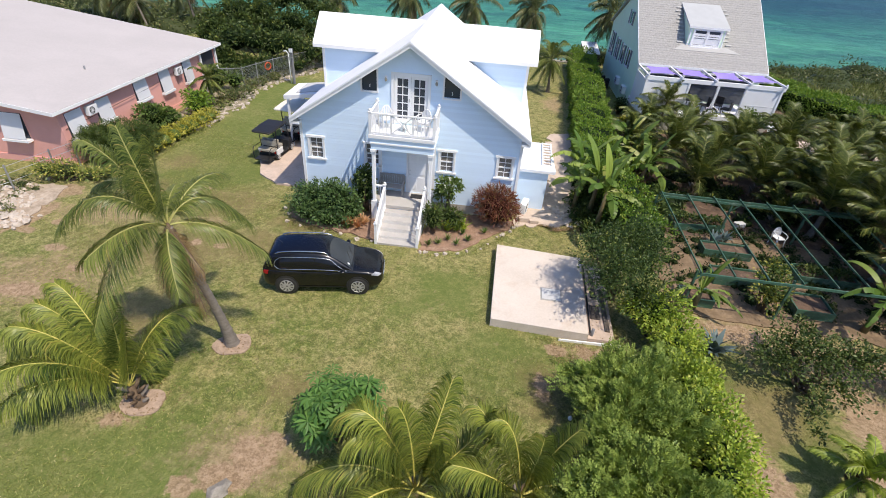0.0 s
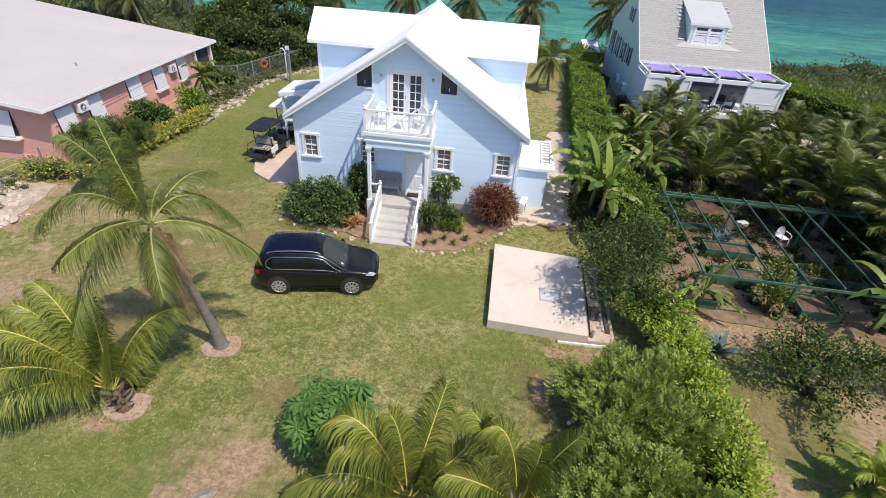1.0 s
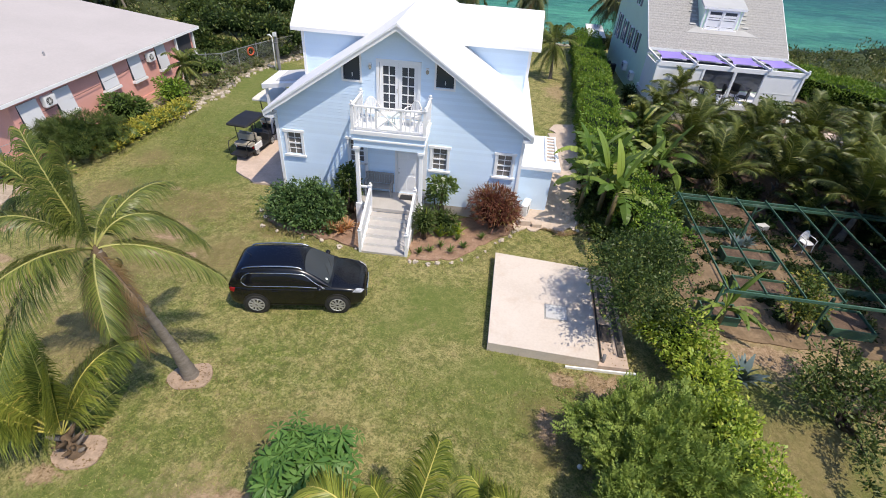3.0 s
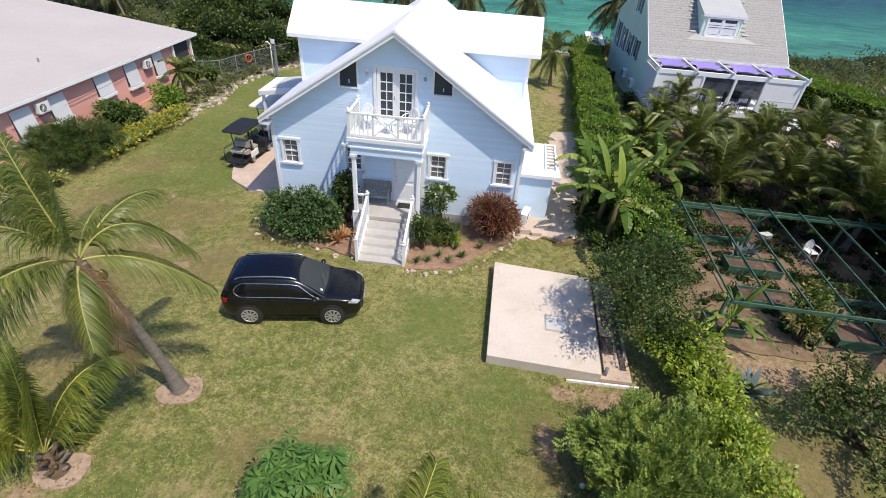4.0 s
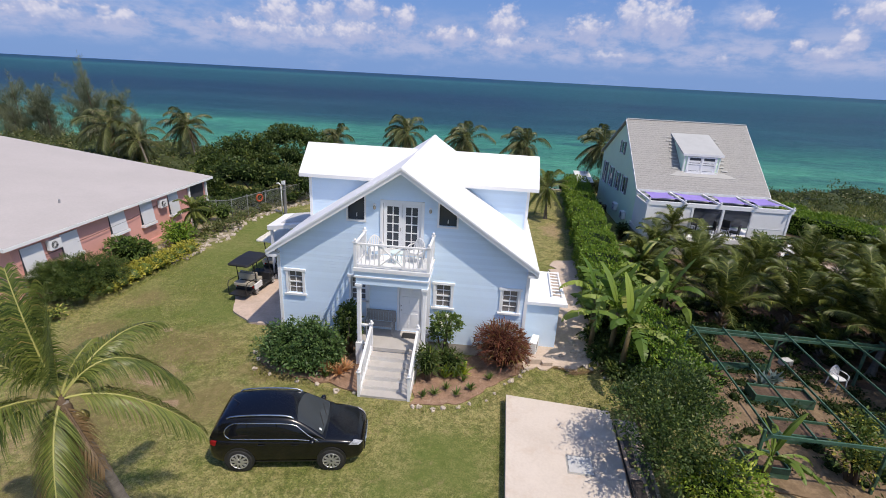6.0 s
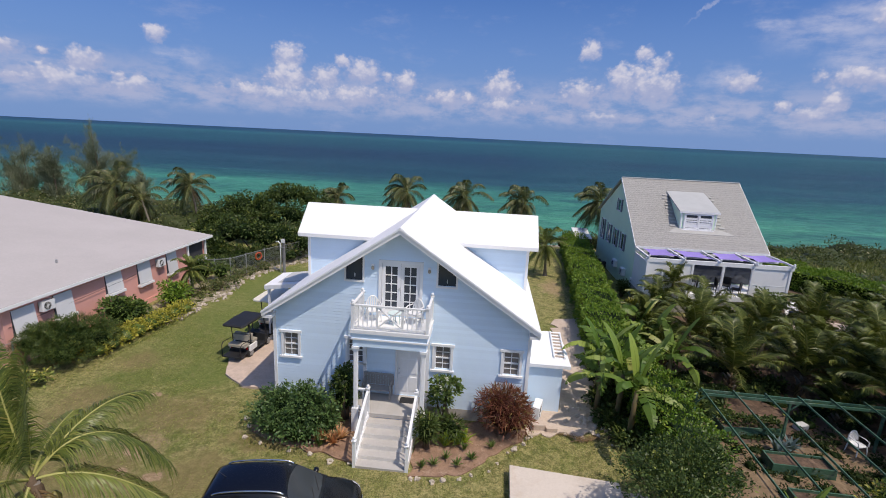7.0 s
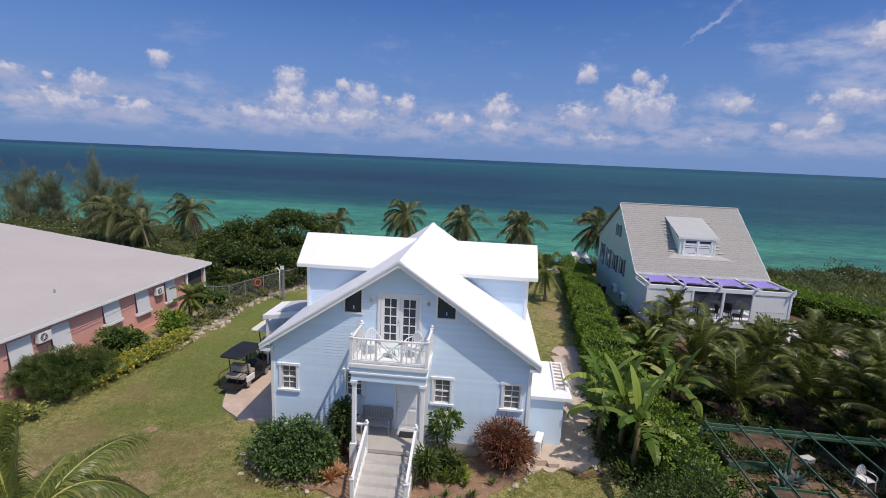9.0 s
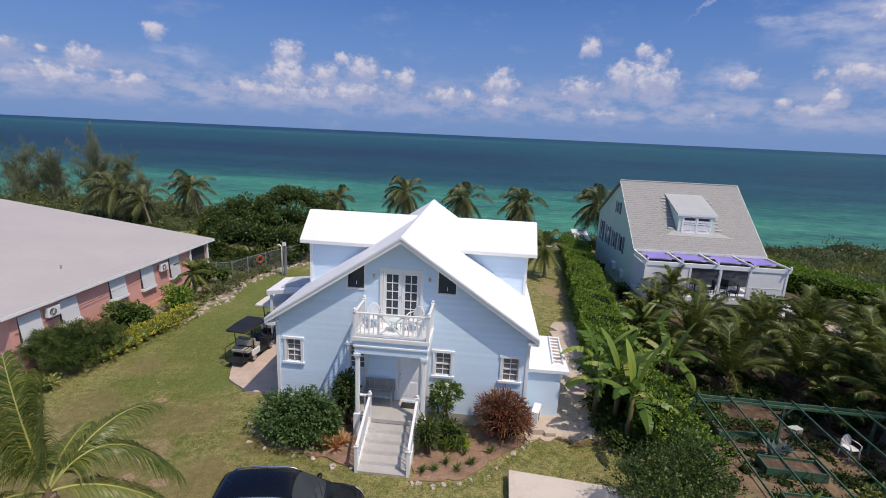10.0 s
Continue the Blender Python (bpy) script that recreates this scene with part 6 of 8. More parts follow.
# ---- the green garden frame ----
def pergola():
    p = thing("garden_frame", "dark green timber garden frame over vegetable beds", "pergola")
    for i in range(8):
        x = 11.93 + i * 1.19
        part("rafter", Mesh().bar((x, 0.52, 2.04), (x - 0.22, -5.85, 2.02), 0.036, 0.065), M["green_paint"], p)
    for y, z in ((0.50, 1.955), (0.22, 1.955), (-5.80, 1.935)):
        part("beam", Mesh().bar((11.85 if y > 0 else 11.65, y, z), (20.6, y - 0.22, z), 0.05, 0.10), M["green_paint"], p)
    for x in (11.75, 15.2, 18.6):
        for y in (0.38, -5.5):
            part("post", Mesh().box(x - 0.038, x + 0.038, y - 0.038, y + 0.038, -0.2, 1.90), M["green_paint"], p)
            part("brace", Mesh().bar((x, y, 1.45), (x + 0.42, y, 1.88), 0.035, 0.045), M["green_paint"], p)


pergola()


def raised_bed(x, y, w, d, rot=0):
    b = thing("raised_bed", "green planked raised vegetable bed filled with soil", "raised bed", pose(x, y, 0.03, 0, 0, rot), "raised beds")
    for k in range(2):
        z = k * 0.19
        part("plank", Mesh().box(-w / 2, w / 2, -d / 2, -d / 2 + 0.05, z, z + 0.18), M["green_paint"], b)
        part("plank", Mesh().box(-w / 2, w / 2, d / 2 - 0.05, d / 2, z, z + 0.18), M["green_paint"], b)
        part("plank", Mesh().box(-w / 2, -w / 2 + 0.05, -d / 2 + 0.051, d / 2 - 0.051, z, z + 0.18), M["green_paint"], b)
        part("plank", Mesh().box(w / 2 - 0.05, w / 2, -d / 2 + 0.051, d / 2 - 0.051, z, z + 0.18), M["green_paint"], b)
    part("soil", Mesh().box(-w / 2 + 0.051, w / 2 - 0.051, -d / 2 + 0.051, d / 2 - 0.051, 0.0, 0.28), M["garden_soil"], b, "brown bed soil")


raised_bed(14.3, 1.15, 2.5, 0.9, 6)
raised_bed(14.9, -1.15, 2.1, 0.8, -2)
raised_bed(14.6, -3.2, 2.0, 0.9, -2)
raised_bed(16.85, -4.65, 1.4, 1.2, -4)
raised_bed(18.6, -2.4, 2.4, 1.0, -2)
raised_bed(12.4, -4.9, 1.2, 0.8, -2)


def planter_box(at):
    single("planter_box", Mesh().box(-0.26, 0.26, -0.17, 0.17, 0.0, 0.2, bevel=0.04), M["flash"], "white plastic planter box in the vegetable garden", "planter", at)


planter_box(pose(16.65, 1.62, 0.05, 0, 0, 20))


# ---- fence, pole, ring ----
FENCE = [(-17.3, 14.3), (-16.3, 14.7), (-15.40, 15.2), (-14.95, 16.7), (-14.35, 18.5), (-13.6, 20.3), (-12.5, 22.6), (-11.0, 25.6)]


def fence():
    f = thing("chain_link_fence", "grey chain link fence with steel posts", "fence")
    pts = FENCE
    for a, b in zip(pts, pts[1:]):
        part("top_rail", Mesh().tube([(*a, 1.62), (*b, 1.62)], 0.022, 6), M["galv"], f)
        n = Mesh()
        d = (Vector(b) - Vector(a)).length
        k = int(d / 0.16)
        for i in range(-10, k):
            for flip in (0, 1):
                u0, u1, z0, z1 = i / k, (i + 10) / k, 0.05, 1.6
                lo, hi = max(u0, 0), min(u1, 1)
                if hi <= lo:
                    continue
                za, zb = z0 + (z1 - z0) * (lo - u0) / (u1 - u0), z0 + (z1 - z0) * (hi - u0) / (u1 - u0)
                if flip:
                    za, zb = z0 + z1 - za, z0 + z1 - zb
                n.bar((a[0] + (b[0] - a[0]) * lo, a[1] + (b[1] - a[1]) * lo, za), (a[0] + (b[0] - a[0]) * hi, a[1] + (b[1] - a[1]) * hi, zb), 0.008, 0.008)
        part("wire_mesh", n, M["galv"], f)
    for x, y in pts:
        part("post", Mesh().tube([(x, y, -0.2), (x, y, 1.72)], 0.035, 8), M["galv"], f)


fence()


def near_fence():
    f = thing("wire_fence", "old wire fence with leaning posts among rubble", "fence")
    pts = [(-17.6, 0.6), (-17.9, -0.6), (-18.4, -2.6), (-19.4, -5.2)]
    for a, b in zip(pts, pts[1:]):
        for z in (0.5, 0.9, 1.25):
            part("wire", Mesh().tube([(*a, z), (*b, z)], 0.012, 4), M["galv"], f)
    for x, y in pts:
        part("post", Mesh().tube([(x, y, -0.2), (x + 0.05, y, 1.35)], 0.04, 8), M["galv"], f)


near_fence()
single("life_ring", Mesh().tube([(0.27 * math.cos(a * 0.3927), 0.0, 0.27 * math.sin(a * 0.3927)) for a in range(17)], 0.055, 8), M["orange"], "faded orange life ring hung on the fence", "life ring", pose(-14.52, 17.85, 1.22, 0, 0, 62), smooth=True)


def pole():
    p = thing("utility_pole", "short timber pole with white conduit pipe", "pole")
    part("timber", Mesh().tube([(-12.5, 17.95, -0.3), (-12.46, 17.95, 2.72)], [0.13, 0.115], 8), M["grey_wood"], p)
    part("conduit", Mesh().tube([(-12.72, 17.85, -0.2), (-12.70, 17.85, 2.35), (-12.84, 17.78, 2.55), (-13.0, 17.72, 2.5)], 0.05, 8), M["trim"], p, "white bent conduit pipe", True)
    part("bracket", Mesh().box(-12.76, -12.36, 17.80, 17.86, 2.0, 2.06), M["galv"], p)
    part("junction_box", Mesh().box(-12.62, -12.34, 17.76, 17.83, 2.45, 2.72, bevel=0.02), M["trim"], p, "small white junction box")


pole()
single("white_ball", Mesh().blob((0, 0, 0.07), 0.07, 1, 0.02, 8, 12), M["plastic"], "small white ball lying on the lawn", "ball", pose(6.85, -11.35, 0.0), smooth=True)

# ---- plants ----
rng = np.random.default_rng(7)
LEAF = (np.array([(0, 0, 0), (0.5, 0.24, 0.05), (1, 0, -0.06), (0.5, -0.24, 0.05)]), np.array([(0, 1, 2, 3)]))
BLADE = (np.array([(0, 0.09, 0), (0, -0.09, 0), (0.6, -0.06, 0.16), (0.6, 0.06, 0.16), (1, -0.012, 0.10), (1, 0.012, 0.10)]), np.array([(0, 1, 2, 3), (3, 2, 4, 5)]))


def spray_template(pairs=5, wide=0.0):
    v, f = [], []
    for i in range(pairs):
        x = 0.15 + 0.75 * i / (pairs - 1)
        ll = 0.42 * (1 - 0.45 * abs(i / (pairs - 1) - 0.3))
        for s in (-1, 1):
            o = len(v)
            v += [(x, 0, 0), (x + 0.05 + ll * 0.2 - wide, s * ll * 0.45, 0.03), (x + ll * 0.5, s * ll, -0.05), (x + 0.12 + ll * 0.3 + wide, s * ll * 0.5, 0.03)]
            f.append((o, o + 1, o + 2, o + 3))
    return np.array(v), np.array(f)


def star_template(n=9):
    v, f = [], []
    for i in range(n):
        a = 2 * math.pi * i / n
        c, s = math.cos(a), math.sin(a)
        o = len(v)
        for r, w, z in ((0.05, 0.0, 0), (0.6, 0.125, 0.0), (1.0, 0.0, -0.25), (0.6, -0.125, 0.0)):
            v.append((r * c - w * s, r * s + w * c, z))
        f.append((o, o + 1, o + 2, o + 3))
    return np.array(v), np.array(f)


SPRAY, PLUMES, STAR = spray_template(), spray_template(4, 0.06), star_template()


def unit(a):
    return a / np.maximum(np.linalg.norm(a, axis=1, keepdims=True), 1e-6)


def scatter(template, pos, way, size, flat=0.5):
    """Copies of a leaf at pos, pointing along way, its face turned up by flat."""
    tv, tf = template
    n = len(pos)
    d = unit(way)
    up = unit(np.array([0, 0, 1.0]) * flat + rng.normal(0, 1, (n, 3)) * (1 - flat))
    side = unit(np.cross(up, d))
    nrm = np.cross(d, side)
    v = pos[:, None, :] + size[:, None, None] * (tv[None, :, 0:1] * d[:, None, :] + tv[None, :, 1:2] * side[:, None, :] + tv[None, :, 2:3] * nrm[:, None, :])
    f = tf[None, :, :] + (np.arange(n) * len(tv))[:, None, None]
    return v.reshape(-1, 3), f.reshape(-1, tf.shape[1])


def crown_points(blobs, n, shell=0.28, low=-0.35, seed=0, lump=0.3):
    """Places and outward ways of n leaves over lumpy clumps (x, y, z, rx, ry, rz)."""
    b = np.array(blobs, float)
    area = (b[:, 3] * b[:, 4] + b[:, 3] * b[:, 5] + b[:, 4] * b[:, 5])
    which = rng.choice(len(b), n, p=area / area.sum())
    d = unit(rng.normal(0, 1, (n, 3)))
    d[:, 2] = np.where(d[:, 2] < low, -d[:, 2], d[:, 2])
    k = 2.6
    wob = np.sin(d[:, 0] * k + seed) * np.sin(d[:, 1] * k * 1.3 + seed * 2 + which) + np.sin(d[:, 2] * k * 1.7 + d[:, 0] * 3.1 + seed) * 0.6
    fine = np.sin(d[:, 0] * 9 + which) * np.sin(d[:, 1] * 8 + seed) * np.sin(d[:, 2] * 10)
    r = 1 + lump * 0.5 * wob + lump * 0.5 * fine - shell * rng.random(n) ** 1.6
    inner = rng.random(n) < 0.2
    r = np.where(inner, r * rng.uniform(0.45, 0.8, n), r)
    return b[which, :3] + d * b[which, 3:6] * r[:, None], d


def foliage(blobs, n, size, mat, template=LEAF, seed=0, flat=0.5, droop=0.2, shell=0.28, lump=0.3, low=-0.35, name="crown"):
    pos, d = crown_points(blobs, n, shell, low, seed, lump)
    way = d + rng.normal(0, 0.55, d.shape) - np.array([0, 0, droop])
    v, f = scatter(template, pos, way, size * rng.uniform(0.65, 1.25, n), flat)
    return fast_data(name, v, f, mat)


def core(blobs, k=0.72, seed=3):
    """Lumpy blobs that fill a shrub's inside; the dark materials paint its shade."""
    m = Mesh()
    for i, (x, y, z, rx, ry, rz) in enumerate(blobs):
        m.blob((x, y, z), (rx * k, ry * k, rz * k), seed + i, 0.35, 7, 11, 1.6)
    return m


def shrub(name, label, category, x, y, blobs, n, size, mat, template=LEAF, stems=4, group="", flat=0.5, droop=0.2, lump=0.3, inside="shade_leaf", k=0.66, seed=None):
    """A shrub or small tree at (x, y): stems, an inner mass and a crown of leaves; clumps are given from its foot."""
    s = thing(name, label, category, pose(x, y, 0), group)
    rr = random.Random(int(x * 31 + y * 17))
    top = max(b[2] for b in blobs)
    for i in range(stems):
        b = blobs[i % len(blobs)]
        e = Vector((b[0] + rr.uniform(-0.3, 0.3) * b[3], b[1] + rr.uniform(-0.3, 0.3) * b[4], b[2] + 0.4 * b[5]))
        a = Vector((rr.uniform(-0.15, 0.15), rr.uniform(-0.15, 0.15), -0.1))
        mid = (a + e) / 2 + Vector((rr.uniform(-0.2, 0.2), rr.uniform(-0.2, 0.2), 0.1))
        part("stem", Mesh().tube([a, mid, e], [0.05 + 0.015 * top, 0.035 + 0.008 * top, 0.012], 6), M["bark"], s, "", True)
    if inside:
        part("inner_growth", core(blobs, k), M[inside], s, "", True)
    part("crown", foliage(blobs, n, size, M[mat], template, seed if seed is not None else x + y, flat, droop, lump=lump), M[mat], s)
    return s


# ---- palms ----
def arched_frond(length, rise, sag, leaflet, mat, hang, seed, broad=1.0, pairs=105, stalk="rachis"):
    """A palm leaf along +x whose tip lies length away at rise degrees, its middle sag metres above the straight line; the leaflets hang."""
    rr = np.random.default_rng(seed)
    tip = np.array([math.cos(radians(rise)), 0, math.sin(radians(rise))]) * length
    ctrl = tip * 0.46 + np.array([0, 0.12 * math.sin(seed * 1.7), 2 * sag])
    s = np.repeat(0.13 + 0.865 * (np.arange(pairs) + 0.5) / pairs, 2)[:, None]
    side = np.tile([-1.0, 1.0], pairs)[:, None]
    keep = rr.random(2 * pairs) > 0.05
    s, side = s[keep], side[keep]
    n = len(s)
    amount = lambda lo, hi: rr.uniform(lo, hi, (n, 1))
    p, t = 2 * s * (1 - s) * ctrl + s * s * tip, unit((1 - 2 * s) * ctrl + s * tip)
    across = unit(np.cross(np.array([0, 0, 1.0]) + t * 1e-3, t))
    nrm = np.cross(t, across)
    ll = leaflet * (0.30 + 0.70 * np.sin(math.pi * np.minimum(1, 0.16 + 0.78 * s)) ** 0.8) * amount(0.8, 1.12)
    out = unit(across * side + t * (0.72 + 0.85 * s ** 1.3 + amount(-0.16, 0.16)) + nrm * amount(0.10, 0.50))
    down = np.array([-0.14, 0.05, -1.0]) * hang * amount(0.7, 1.25) * ll
    w = unit(t + nrm * 0.2) * 0.0145 * broad * amount(0.8, 1.15)
    q1, q2, q3 = p + out * ll * 0.34 + down * 0.04, p + out * ll * 0.64 + down * 0.20, p + out * ll * 0.86 + down * 0.48
    v = np.stack([p - w * 0.7, p + w * 0.7, q1 + w, q1 - w, q2 + w * 0.75, q2 - w * 0.75, q3 + w * 0.12, q3 - w * 0.12], axis=1).reshape(-1, 3)
    f = (np.array([(0, 1, 2, 3), (3, 2, 4, 5), (5, 4, 6, 7)])[None] + (np.arange(n) * 8)[:, None, None]).reshape(-1, 4)
    u = np.linspace(0, 1, 13)[:, None]
    c, r = 2 * u * (1 - u) * ctrl + u * u * tip, 0.034 * (1 - 0.80 * u) + 0.004
    ring = np.stack([c + r * np.array(d) for d in ((0, 1, 0), (0, 0, 0.8), (0, -1, 0), (0, 0, -0.8))], axis=1).reshape(-1, 3)
    quad = np.array([(k, (k + 1) % 4, (k + 1) % 4 + 4, k + 4) for k in range(4)])
    rod = (quad[None] + (np.arange(12) * 4)[:, None, None]).reshape(-1, 4) + len(v)
    me = fast_data("frond", np.concatenate([v, ring]), np.concatenate([f, rod]), M[mat])
    me.materials.append(M[stalk])
    me.polygons.foreach_set("material_index", np.array([0] * len(f) + [1] * len(rod), dtype=np.int32))
    return me


def grown_palm(label, foot, crown, radius, fronds, tone, seed, leaflet=0.66, hang=1.2, dry=(), nuts=0, broad=1.0, bow=1.25, pairs=150, stalk="rachis", group="coconut palms"):
    """A coconut palm with each leaf set by its turn, rise, reach and bow."""
    rr = random.Random(seed)
    p = thing("palm_tree", label, "palm tree", pose(*foot), group)
    b = Vector(crown) - Vector(foot)
    n = max(4, int(b.length / 0.11))
    path, rad = [Vector((0, 0, -0.15))], [radius * 1.45]
    for i in range(n + 1):
        t = i / n
        path.append(Vector((b.x * t ** bow, b.y * t ** bow, b.z * t)))
        rad.append(radius * (0.80 - 0.22 * t + 0.55 * math.exp(-7 * t)) * (1.07 if i % 3 == 0 else 0.97))
    if b.z > 1.2:
        part("trunk", Mesh().tube(path, rad, 10), M["trunk"], p, "grey ringed palm trunk", True)
        part("crown_shaft", Mesh().blob(b - Vector((0, 0, 0.16)), (radius * 0.8, radius * 0.8, 0.26), seed, 0.35, 7, 10), M["husk"], p, "fibrous brown crown base", True)
    else:
        part("trunk", Mesh().tube(path, [r * 0.8 for r in rad], 10), M["husk"], p, "short fibrous brown trunk", True)
        for i in range(13):
            a, lift = i * 2.4, 0.04 + b.z * 0.85 * i / 13
            d, foot_at = Vector((math.cos(a), math.sin(a), 0)), b * (lift / b.z)
            ln = rr.uniform(0.22, 0.42) * (0.6 + 0.4 * b.z)
            part("leaf_base", Mesh().tube([foot_at + d * radius * 0.4, foot_at + d * (radius * 0.9 + 0.2 * ln) + Vector((0, 0, ln * 0.55)), foot_at + d * (radius + 0.55 * ln) + Vector((0, 0, ln))], [0.075, 0.055, 0.022], 6), M["trunk" if i % 3 == 0 else "husk"], p, "old dry leaf base", True)
    for i, (turn, rise, reach, sag) in enumerate(fronds):
        ob = part("frond", arched_frond(reach, rise, sag, leaflet * rr.uniform(0.9, 1.1), tone, hang, seed * 20 + i, broad, pairs, stalk), None, p)
        ob.matrix_local = Matrix.Translation(b + Vector((0, 0, 0.05))) @ pose(0, 0, 0, 0, 0, turn)
    for i, (turn, rise, reach) in enumerate(dry):
        ob = part("dry_frond", arched_frond(reach, rise, 0.12, leaflet * 0.7, "palm_dry", 1.6, seed * 20 + 50 + i, 0.8, 60, "husk"), None, p, "dry brown hanging frond")
        ob.matrix_local = Matrix.Translation(b) @ pose(0, 0, 0, 0, 0, turn)
    for i in range(nuts):
        az = i * 2.4
        part("coconut", Mesh().blob(b + Vector((0.26 * math.cos(az), 0.26 * math.sin(az), -0.34 - 0.13 * (i % 2))), (0.11, 0.11, 0.14), i, 0.05), M["coconut"], p, "green coconut", True)
    return p


def palm(label, foot, crown, radius, count, reach, tone, seed, dry=1, group="coconut palms", top=86, low=-32, droop=80, wind=0.0, leaflet=0.26, hang=1.0, broad=1.3, pairs=76):
    """A coconut palm whose count leaves leave the crown in a spiral, from upright young ones to low old ones, each drooping towards its tip."""
    rr = random.Random(seed)
    fronds = []
    for i in range(count):
        t = i / max(1, count - 1)
        el, az = radians(top + (low - top) * t ** 0.9 + rr.uniform(-7, 7)), radians(i * 137.5 + rr.uniform(-14, 14))
        d = Vector((math.cos(el) * math.cos(az) - wind, math.cos(el) * math.sin(az) + 0.3 * wind, math.sin(el) + 0.35 * wind)).normalized()
        el, az = math.asin(d.z), math.degrees(math.atan2(d.y, d.x))
        ln = reach * rr.uniform(0.85, 1.08) * (0.85 if t < 0.1 else 1.0)
        chord = el - radians(droop * rr.uniform(0.34, 0.50) * (0.6 + 0.4 * math.cos(el)))
        sag = 0.23 * ln * (math.tan(min(el, 1.35)) * math.cos(chord) - math.sin(chord))
        fronds.append((az, math.degrees(chord), ln * 0.92, max(0.0, min(0.30 * ln, sag))))
    old = [(rr.uniform(0, 360), -rr.uniform(52, 68), reach * 0.7) for _ in range(dry)]
    return grown_palm(label, foot, crown, radius, fronds, tone, seed, leaflet * reach, hang, old, 0, broad, 1.25, pairs, "green_stalk", group)


grown_palm("leaning coconut palm with grey trunk on the lawn", (-4.05, -10.12, 0.0), (-4.42, -10.90, 4.95), 0.17,
           [(156, 69, 2.6, 0.2), (-173, 59, 2.6, 0.4), (167, 9, 2.4, 0.75), (-167, -2, 2.6, 0.9), (-97, 12, 2.4, 0.35), (-105, -30, 3.0, 0.75), (83, 8, 2.5, 0.45), (57, -21, 2.3, 0.8), (31, -32, 2.6, 0.4), (-62, -50, 1.9, 0.2), (52, 86, 2.3, 0.1), (114, 6, 1.9, 0.1)],
           "palm_leaf", 3, 0.76, 1.6, broad=0.8, pairs=140, stalk="olive_rachis", dry=[(-93, -62, 1.7), (-35, -68, 2.6), (-55, -74, 1.9), (-20, -50, 1.5)], nuts=6)
grown_palm("low yellowing coconut palm in a ring of mulch", (-5.50, -12.72, 0.0), (-5.72, -12.62, 0.50), 0.20,
           [(-176, 36, 3.0, 0.8), (152, 32, 2.9, 0.8), (72, 30, 2.1, 0.3), (-140, 20, 2.6, 0.6), (-160, -14, 2.9, 1.0), (48, 41, 2.8, 0.75), (174, 55, 3.2, 0.65), (-164, 51, 3.2, 0.7), (-176, 22, 3.0, 0.8), (156, 59, 3.4, 0.7), (107, 76, 2.8, 0.05), (88, -16, 2.0, -0.05), (35, 78, 2.4, 0.05), (-129, 43, 3.2, 0.65)],
           "palm_yellow", 8, 1.0, 1.75)
grown_palm("young yellow-green coconut palm beside the cassava bush", (2.70, -14.50, 0.0), (2.74, -14.62, 0.85), 0.20,
           [(-95, 40, 2.3, 0.7), (-130, 28, 2.6, 0.7), (-178, -3, 2.8, 0.8), (-177, 56, 2.4, 0.8), (166, 51, 2.7, 1.1), (69, 55, 2.8, 0.15), (139, 75, 2.5, 0.5), (38, 29, 2.3, -0.0), (-165, -23, 2.5, 0.25), (-2, 72, 1.8, 0.05), (3, -28, 2.0, 0.1), (134, -29, 2.2, 0.45)],
           "palm_yellow", 15, 0.98, 1.6)
grown_palm("young yellow-green coconut palm with upright fronds", (5.18, -14.29, 0.0), (5.20, -14.36, 0.80), 0.19,
           [(-100, 38, 2.2, 0.6), (-60, 30, 2.3, 0.6), (-170, 39, 2.2, 0.3), (22, 65, 2.5, 0.3), (154, 67, 2.4, 0.75), (146, 53, 2.5, 0.35), (18, -18, 2.0, 0.4), (174, -49, 2.0, 0.45), (42, 82, 2.1, 0.15), (9, -47, 2.0, 0.3)],
           "palm_yellow", 21, 0.92, 1.4)
palm("small palm at the edge of the garden lawn", (14.2, -12.4, 0.0), (14.15, -12.45, 0.6), 0.12, 13, 1.25, "palm_lime", 27, dry=0, low=20, broad=1.8)
# young palms standing close together: x, y, height of the crown's base, reach of the leaves
# several eastern palms stand out of view, added to shade the vegetable garden
GROVE = [(15.1, 4.5, 0.9, 2.7), (18.3, 4.6, 1.0, 2.9), (14.5, 7.6, 1.3, 2.8), (18.8, 8.9, 1.2, 2.7), (21.6, 9.4, 1.3, 3.0), (23.0, 6.4, 1.2, 3.1),
         (16.7, 11.4, 1.1, 2.4), (14.2, 12.4, 0.9, 2.2), (20.3, 12.6, 0.5, 1.9), (16.8, 7.0, 0.9, 2.4), (20.6, 6.4, 1.0, 2.6), (21.2, 3.2, 1.1, 2.9),
         (24.0, 3.4, 1.3, 3.2), (25.8, 9.6, 1.2, 3.0), (26.6, 6.2, 1.4, 3.2), (22.2, -3.2, 1.9, 3.4), (21.9, 0.4, 1.8, 3.3), (23.8, -6.0, 2.2, 3.4),
         (25.8, -1.2, 1.8, 3.3), (12.9, 10.0, 0.8, 2.0), (28.6, 9.6, 1.2, 2.9), (18.4, 2.2, 0.4, 1.8), (12.7, 6.4, 0.8, 2.0)]
